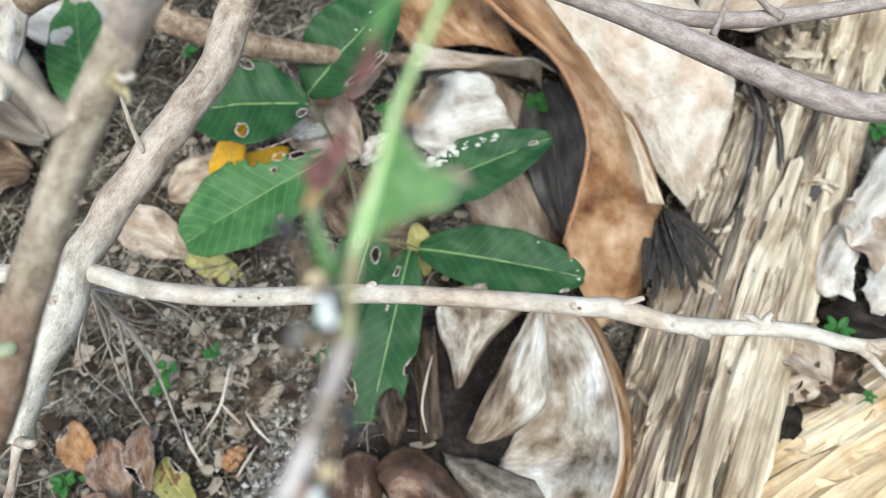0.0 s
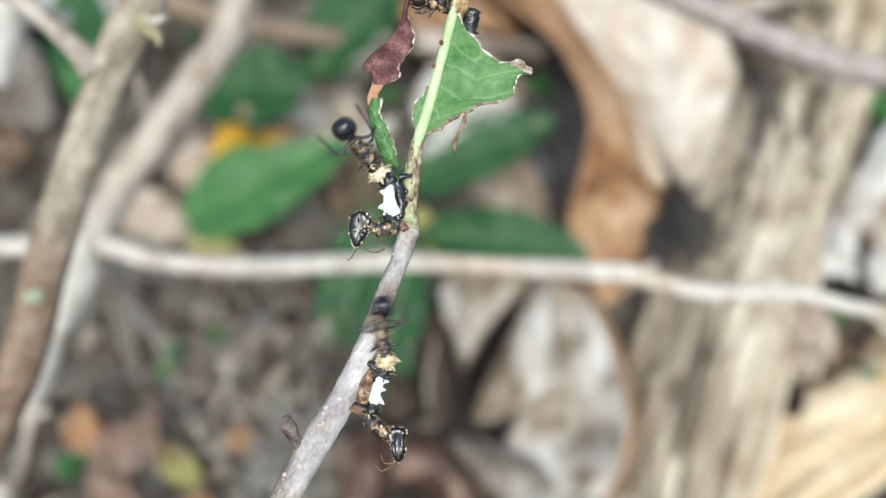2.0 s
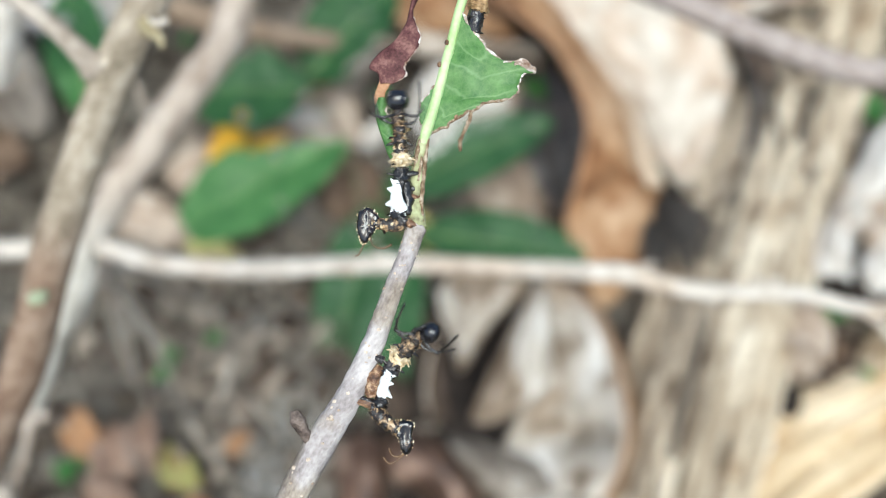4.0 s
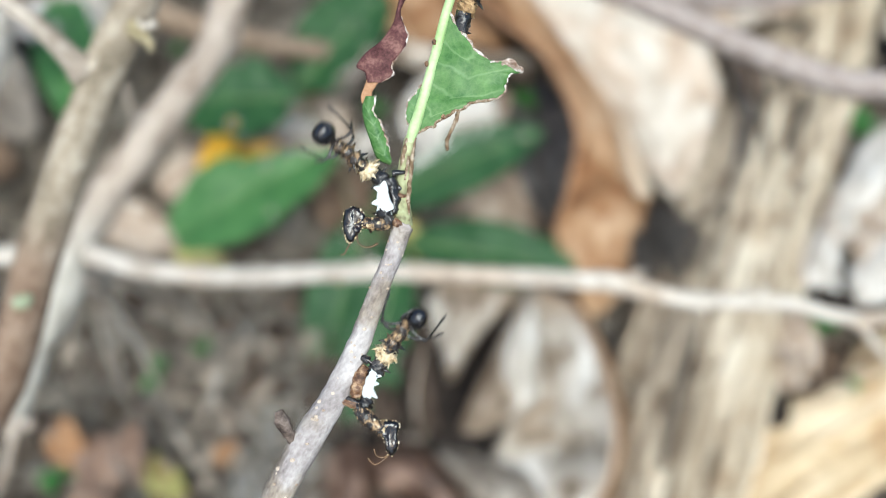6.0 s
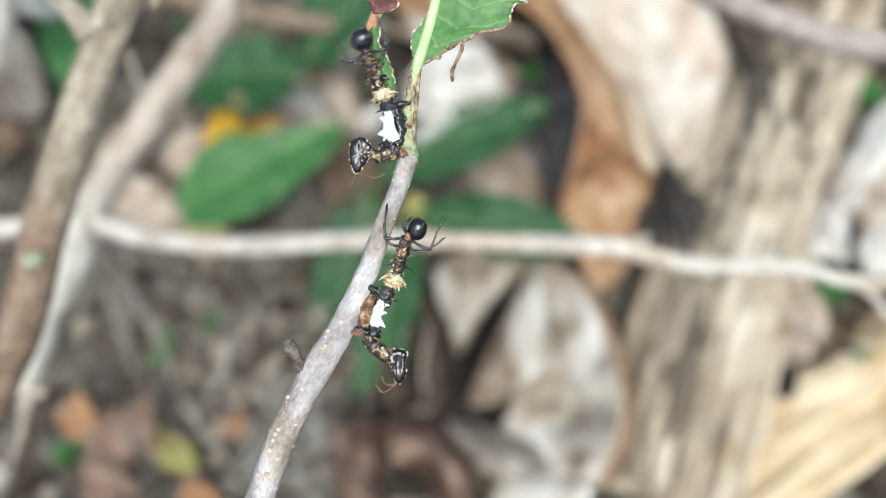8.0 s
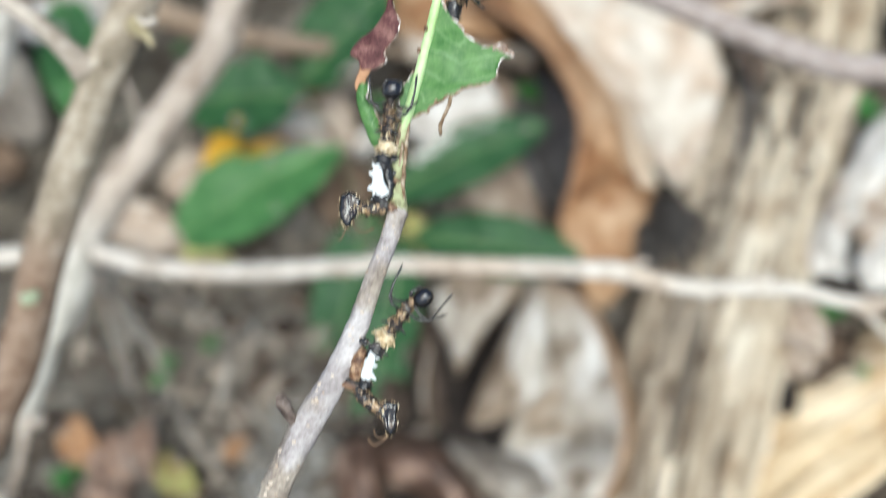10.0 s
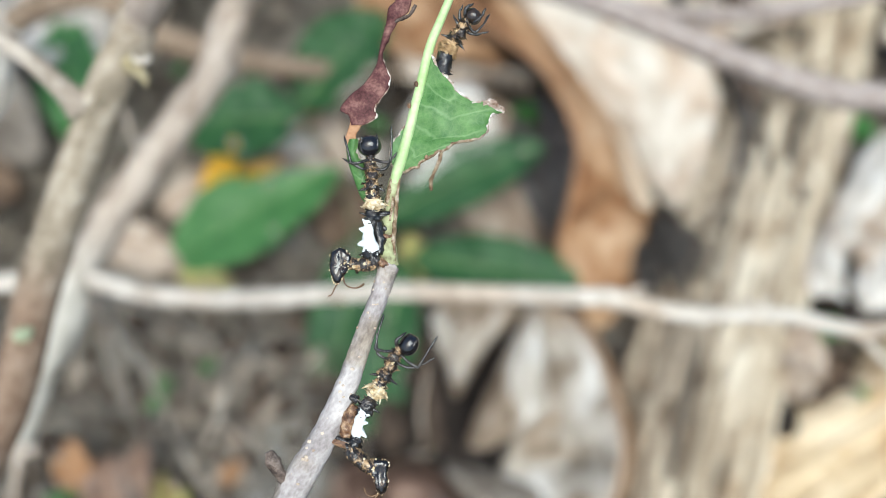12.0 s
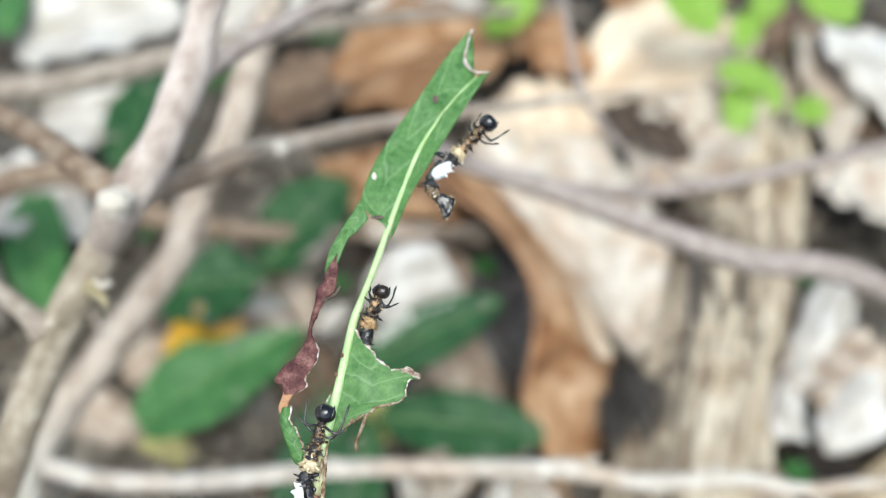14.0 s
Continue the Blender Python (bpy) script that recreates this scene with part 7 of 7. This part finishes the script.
def plate(outline, thick, seed, centre=None):
    """A domed, puckered plate with the given outline."""
    rim = [Vector(q) for q in smooth_line(list(outline) + [outline[0]], 7)[:-1]]
    c = sum(rim, Vector()) / len(rim) if centre is None else Vector(centre)
    bm = bmesh.new()
    rings = []
    for k, h in ((0.22, 0.62), (0.5, 0.95), (0.78, 0.86), (0.94, 0.5), (1.0, 0.0), (0.94, -0.5), (0.7, -0.9), (0.3, -1.0)):
        ring = []
        for q in rim:
            p = c + (q - c) * k
            n = noise.noise(p * 0.10 + Vector((seed, 0, 0)))
            p = p + Vector((0, 0, h * thick * (1 + 0.55 * n)))
            p += noise.noise_vector(p * 0.16 + Vector((0, seed, 0))) * 1.7
            ring.append(bm.verts.new(p * U))
        rings.append(ring)
    m = len(rim)
    for a, b in zip(rings, rings[1:]):
        for i in range(m):
            bm.faces.new((a[i], a[(i + 1) % m], b[(i + 1) % m], b[i]))
    bm.faces.new(rings[0])
    bm.faces.new(list(reversed(rings[-1])))
    return bm, rim


def hind(top, rod, blade, hooks, rear, clasper, saddle, saddle_points, belly, belly_mat, prolegs, seed=0):
    """The holding half: tail with a flat glossy blade and hooks, rear segment, white saddle and belly."""
    rng = random.Random(7 + seed)
    t = part("tail", jagged(*rod, 21 + seed, spines=14, size=3.5, rough=0.3), BROWN, top, "glossy brown tail stalk")
    bm, rim = plate(blade, 8, 3.7 + seed)
    part("tail_blade", bm, TAIL, t, "flat glossy black-brown tail blade")
    for n in range(0, len(rim), 2):
        if rng.random() < 0.45:
            continue
        p = rim[n] + Vector((rng.uniform(-1, 1), rng.uniform(-1, 1), 2.5))
        w = rng.uniform(0.9, 2.3)
        part("pale_fleck", ball_into(bmesh.new(), p, (w, w * rng.uniform(0.6, 2.0), w), rough=0.5, freq=2.5, unit=U, level=1), TAN, t)
    for n in range(9):
        q = Vector(rod[0][1]).lerp(Vector(rod[0][-1]), rng.random()) + Vector((rng.uniform(-7, 7), rng.uniform(-7, 7), 11))
        w = rng.uniform(1.2, 3.0)
        part("pale_fleck", ball_into(bmesh.new(), q, (w, w * rng.uniform(0.6, 1.5), w * 0.8), rough=0.5, freq=2.5, unit=U, level=1), TAN, t)
    for h in hooks:
        part("tail_hook", tube(h, [1.8, 1.4, 1.3, 1.6, 2.2][:len(h)], seg=7, steps=5, unit=U), HOOK, t, "thin amber hook")
    part("rear_segment", jagged(*rear, 41 + seed, spines=20, size=6, rough=0.4), BLACK, top, "black spiny segment")
    for c in clasper:
        part("clasper", tube(*c, seg=9, steps=4, rough=0.25, freq=2000, unit=U), AMBER, top, "amber clasping proleg")
    bm = tube(*saddle, seg=18, steps=8, rough=0.16, freq=1500, flat=0.7, unit=U)
    for a, b, r in saddle_points:
        part("saddle_point", spike_into(bmesh.new(), a, b, r), WHITE, top)
    part("saddle", bm, WHITE, top, "white saddle patch with pointed edge")
    part("belly", tube(*belly, seg=14, steps=8, rough=0.45, freq=1700, unit=U), belly_mat, top, "ridged belly")
    for p, m in prolegs:
        part("proleg", tube(*p, seg=9, steps=4, rough=0.2, freq=2000, unit=U), m, top)


def waist(top, seed):
    """The black segment between saddle and collar, which leans with the forebody; built along +y from its hinge."""
    bm = jagged([(0, -8, 0), (0, 4, 0), (1, 14, 1), (0, 24, 0), (0, 33, 0)], [9, 11.5, 13.5, 11, 8], 61 + seed, spines=22, size=5, rough=0.4)
    for sx, y, e in ((-1, 15, 25), (1, 15, 24), (-1, 6, 16), (1, 25, 15)):
        spike_into(bm, (sx * 7, y, 2), (sx * e, y + 2, 5), 4.0)
    return part("middle_segment", bm, BLACK, top, "glossy black spined segment")


def on_twig(q):
    return TWIG_FRAME @ Matrix.Translation(mm(q))


cat_a = thing("caterpillar", "black, white and tan ant-like caterpillar high on the twig", "caterpillar", "caterpillars on the shoot", at=on_twig((-7.63, 0.81, 1.20)))
hind(cat_a,
     ([(14, -42, 0), (-4, -46, 3), (-22, -46, 4), (-44, -42, 5)], [11, 13, 11, 9]),
     [(-66, -22, 5), (-46, -17, 6), (-30, -34, 7), (-34, -52, 6), (-44, -66, 6), (-56, -80, 5), (-66, -68, 5), (-70, -46, 5)],
     [[(-54, -76, 6), (-60, -86, 8), (-66, -98, 9), (-72, -100, 10)], [(-46, -66, 6), (-42, -80, 8), (-32, -86, 9), (-20, -86, 10), (-9, -80, 10)]],
     ([(12, -42, 0), (3, -32, 2), (4, -20, 2)], [12, 14, 12]),
     [([(14, -40, -2), (30, -48, -2), (42, -50, -6)], [9, 7, 4]), ([(16, 0, -4), (30, 2, -6), (38, 4, -8)], [7, 6, 4])],
     ([(6, -24, 4), (2, -14, 6), (-1, 2, 6), (-1, 20, 6), (-2, 30, 4)], [15, 16, 12, 9, 5]),
     [((-6, -9, 5), (-20, -12, 7), 10), ((-4, 13, 5), (-17, 16, 7), 9), ((-3, 22, 5), (-11, 33, 7), 6), ((-4, -16, 5), (-13, -31, 7), 6), ((8, -16, 5), (15, -31, 7), 6)],
     ([(16, -30, -4), (17, -8, -6), (15, 14, -6), (12, 34, -4)], [10, 11, 11, 11]), BLACK,
     [(([(14, 40, -2), (26, 42, -2), (38, 44, -6)], [7, 5, 3]), BLACK), (([(14, 22, -6), (26, 16, -6), (32, 12, -8)], [6, 5, 4]), BLACK)])
mid_a = waist(cat_a, 0)
fore_a = forebody(cat_a, seed=0)

cat_b = thing("caterpillar", "black, white and tan ant-like caterpillar low on the twig", "caterpillar", "caterpillars on the shoot", at=on_twig((-9.43, -25.39, 1.00)))
hind(cat_b,
     ([(-16, -36, 0), (-10, -52, 3), (6, -66, 4), (26, -78, 5)], [10, 13, 14, 12]),
     [(14, -62, 5), (30, -60, 6), (44, -62, 6), (52, -68, 6), (48, -88, 6), (50, -106, 6), (38, -122, 6), (28, -112, 6), (24, -92, 6), (12, -80, 5)],
     [[(34, -120, 6), (22, -124, 8), (12, -120, 9), (8, -108, 10)], [(32, -122, 6), (22, -130, 8), (10, -136, 9), (2, -130, 10), (-2, -124, 10)]],
     ([(-18, -38, 0), (-9, -32, 2), (-2, -22, 2)], [9, 12, 11]),
     [([(-16, -36, 0), (-36, -32, -2), (-54, -28, -6)], [9, 8, 5])],
     ([(-8, -24, 4), (-5, -16, 5), (-1, 0, 6), (4, 16, 5), (8, 28, 4)], [6, 11, 10, 10, 7]),
     [((0, -10, 5), (13, -23, 7), 8), ((1, 3, 5), (16, 2, 7), 8), ((4, 18, 5), (21, 16, 7), 9), ((6, 24, 5), (15, 34, 6), 6)],
     ([(-24, -22, -2), (-22, -4, -1), (-18, 14, -2), (-6, 30, -4)], [10, 12, 12, 8]), AMBER,
     [(([(-2, 40, 0), (-14, 46, -2), (-28, 48, -6)], [8, 6, 4]), BLACK), (([(-16, -34, 2), (-34, -26, 0), (-50, -22, -6)], [6, 5, 4]), BLACK)], seed=3)
mid_b = waist(cat_b, 3)
fore_b = forebody(cat_b, 0.98, (17, 22, 17), (11, -4), seed=3, reach=(0.95, 1.1))

cat_c = thing("caterpillar", "brown ant-like caterpillar clinging behind the leaf rib", "caterpillar", "caterpillars on the shoot", at=on_twig((3.19, 25.64, -0.60)))
part("rear_segment", jagged([(-2, -22, -8), (0, -6, -3), (2, 10, 0), (4, 22, 0)], [10, 14, 14, 12], 71, spines=14, size=6), BLACK, cat_c, "black spiny segment")
part("clasper", tube([(0, -4, -4), (-10, -6, -6), (-22, -8, -8)], [8, 6, 4], seg=9, unit=U), AMBER, cat_c)
fore_c = forebody(cat_c, 0.72, (16, 15, 14), (3, 0), DARK_HEAD, "small glossy dark brown head", seed=5, reach=(0.35, 0.65), collar=TAWNY, collar_label="ragged tawny brown collar")

cat_d = thing("caterpillar", "dark ant-like caterpillar on the leaf's upper edge", "caterpillar", "caterpillars on the shoot", at=on_twig((17.10, 53.50, -2.50)))
hind(cat_d,
     ([(-32, -26, 0), (-26, -38, 3), (-18, -48, 4), (-8, -58, 5)], [8, 9, 10, 10]),
     [(-22, -54, 5), (-2, -48, 6), (16, -56, 6), (26, -62, 6), (20, -84, 6), (10, -102, 6), (0, -104, 6), (-6, -88, 6), (-14, -70, 6)],
     [[(2, -102, 6), (-8, -110, 8), (-20, -110, 9), (-28, -100, 10)], [(6, -102, 6), (8, -112, 8), (10, -118, 10)]],
     ([(-34, -32, 0), (-24, -26, 1), (-14, -20, 2)], [10, 13, 11]),
     [([(-28, -26, 0), (-40, -26, -2), (-52, -26, -6)], [8, 7, 4])],
     ([(-18, -10, 4), (-8, -4, 6), (6, 4, 6), (16, 14, 5), (24, 18, 4)], [9, 14, 14, 10, 6]),
     [((4, -2, 6), (12, -14, 7), 5), ((12, 6, 6), (26, -2, 7), 5), ((16, 14, 6), (30, 12, 7), 4)],
     ([(-28, -14, -4), (-14, 6, -4), (4, 24, -4)], [9, 10, 9]), BLACK,
     [(([(10, 36, 0), (-2, 42, -2), (-12, 44, -6)], [7, 5, 3]), BLACK)], seed=6)
mid_d = waist(cat_d, 6)
fore_d = forebody(cat_d, 0.9, (19, 18, 17), seed=6, reach=(0.5, 0.7))


# ---- what moves ----
def aim(joint, x, y, reach):
    """The pose of a forebody that points its head from its joint towards (x, y) in units of the body plan."""
    d = Vector((x - joint[0], y - joint[1], 0))
    if d.length < reach:
        d.z = math.sqrt(reach * reach - d.length_squared)
    d.normalize()
    z = Vector((0.0, -0.25, 1.0))
    z = (z - d * z.dot(d)).normalized()
    m = Matrix((d.cross(z), d, z)).transposed().to_4x4()
    m.translation = Vector(joint) * U
    return m


def bend(joint, x, y, reach, yields):
    """Where the joint moves to as the waist leans after the head at (x, y)."""
    q = Vector((joint[0] + (x - joint[0]) * yields[0 if x < joint[0] else 1], joint[1] - 0.10 * max(0.0, joint[0] - x) * (yields[0] > 0.3), joint[2]))
    d = Vector((x, y, 0)) - q
    return q + d.normalized() * min(22.0, max(0.0, 0.7 * (d.length - reach)))


def motions():
    walk(focus, [(t, Matrix.Translation(p)) for t, p in (
        (0.0, (0.0020, -0.1920, 0.3682)), (1.0, (-0.0006, -0.2156, 0.3674)), (1.25, (-0.0001, -0.2466, 0.4301)), (1.5, (-0.0026, -0.3138, 0.5729)), (1.7, (-0.0016, -0.3502, 0.6463)), (2.0, (-0.0004, -0.3511, 0.6478)), (7.5, (0.0004, -0.3589, 0.6454)), (12.5, (0.0040, -0.3458, 0.6560)), (14.0, (0.0161, -0.3190, 0.6800)))])
    ja, jb, jc, jd = (12, 54, 0), (20, 48, 0), (6, 22, 0), (36, 38, 0)
    swing_a = [(0.0, -18, 35), (0.5, -19, 30), (1.0, 11, 43), (1.3, 20, 38), (1.5, 22, 34), (1.6, 15, 40), (1.7, 2, 44), (1.8, -13, 37), (1.9, -16, 34), (2.0, -19, 31), (2.1, -22, 12), (2.2, -19, 4),
               (2.5, -14, 38), (2.75, 20, 34), (3.0, 2, 43), (3.25, -22, 22), (3.5, -12, 38), (3.75, 22, 32), (4.0, 0, 43),
               (4.3, -21, 22), (4.5, -18, 32), (4.7, -8, 40), (4.9, 11, 39), (5.0, 26, 30), (5.1, 25, 27), (5.3, 5, 36), (5.5, -14, 40), (5.7, -25, 8), (5.9, -25, 13), (6.1, -16, 36), (6.3, 2, 43), (6.5, 25, 27), (6.7, 21, 31), (6.9, -8, 43), (7.1, -20, 28), (7.3, -20, 14), (7.5, -21, 16), (7.7, -24, 22),
               (8.0, -12, 38), (8.3, 16, 36), (8.6, 12, 39), (9.0, -10, 40), (9.4, 4, 41), (9.8, 7, 40), (10.4, 5, 41), (11.0, 5, 41), (11.6, 4, 40), (12.2, -1, 40), (12.5, -3, 40), (12.8, -4, 38.5), (13.2, 2, 40), (13.6, 7, 39), (14.0, 13, 40)]
    swing_b = [(0.0, 12, 38), (0.5, 7, 38), (1.0, 10, 41), (1.3, 14, 30), (1.6, 11, 19), (1.7, 18, 28), (1.8, 20, 40), (1.9, 17, 43), (2.0, 0, 37), (2.1, -23, 18), (2.2, -13, 26),
               (2.5, 12, 40), (2.8, 20, 30), (3.1, 4, 42), (3.4, -14, 24), (3.7, 8, 40), (4.0, 18, 26),
               (4.3, 8, 18), (4.5, 9, 17), (4.7, 12, 27), (4.9, 18, 36), (5.1, 10, 38), (5.3, -16, 18), (5.5, -4, 28), (5.7, 6, 35), (5.9, 20, 37), (6.1, 13, 20), (6.3, 17, 18), (6.5, 20, 25), (6.7, 14, 41), (6.9, -9, 23), (7.1, -6, 29), (7.3, 12, 44), (7.5, 13, 38), (7.7, 12, 38),
               (8.1, 16, 40), (8.6, 4, 42), (9.2, 18, 36), (9.8, 23, 32), (10.4, 21, 34), (11.0, 21, 37), (11.6, 20, 38), (12.5, 21, 35), (14.0, 21, 35)]
    swing_c = [(0.0, 14, 20), (1.5, 0, 24), (1.8, -16, 20), (2.0, -24, 10), (2.2, -18, 16), (2.6, 6, 26), (3.2, 22, 16), (3.8, 8, 26), (4.3, 6, 25), (4.7, 11, 21), (4.9, 17, 15), (5.0, 27, 8), (5.1, 24, 4), (5.3, 24, 8), (5.5, 22, 16), (5.7, 20, 12), (6.2, 8, 24), (6.9, 16, 3), (7.5, 14, 12), (8.5, 6, 25), (9.5, 14, 18), (10.1, 13, 8), (10.7, 11, 18), (11.0, 14, 17), (11.3, 15, 20), (12.0, 13, 22), (12.5, 13, 23), (13.2, 8, 19), (14.0, 9, 23)]
    for fore, mid, hinge, joint, rows, reach, yields, axis in ((fore_a, mid_a, (6, 24, 0), ja, swing_a, 108, (0.34, 0.10), (100, -140)), (fore_b, mid_b, (6, 18, 0), jb, swing_b, 107, (0.16, 0.10), (115, 200)), (fore_c, None, None, jc, swing_c, 80, (0.0, 0.0), (60, -120))):
        keys, leans = [], []
        for t, x, y in rows:
            x, y = 4.04 * x, 4.04 * y
            at = bend(joint, x, y, reach, yields)
            near = math.sqrt(max(0.0, reach ** 2 - (x - at[0]) ** 2 - (y - at[1]) ** 2)) / 1345
            x, y = x - (x - axis[0]) * near, y - (y - axis[1]) * near
            keys.append((t, aim(at, x, y, reach)))
            if mid:
                leans.append((t, aim(hinge, at[0], at[1], 0)))
        walk(fore, keys)
        if mid:
            walk(mid, leans)
    walk(fore_d, [(t, aim(jd, x, y, 97)) for t, x, y in ((0.0, 106, 98), (12.0, 98, 104), (13.2, 104, 98), (14.0, 107, 102))])
    mid_d.matrix_basis = aim((16, 16, 0), jd[0], jd[1], 0)


motions()
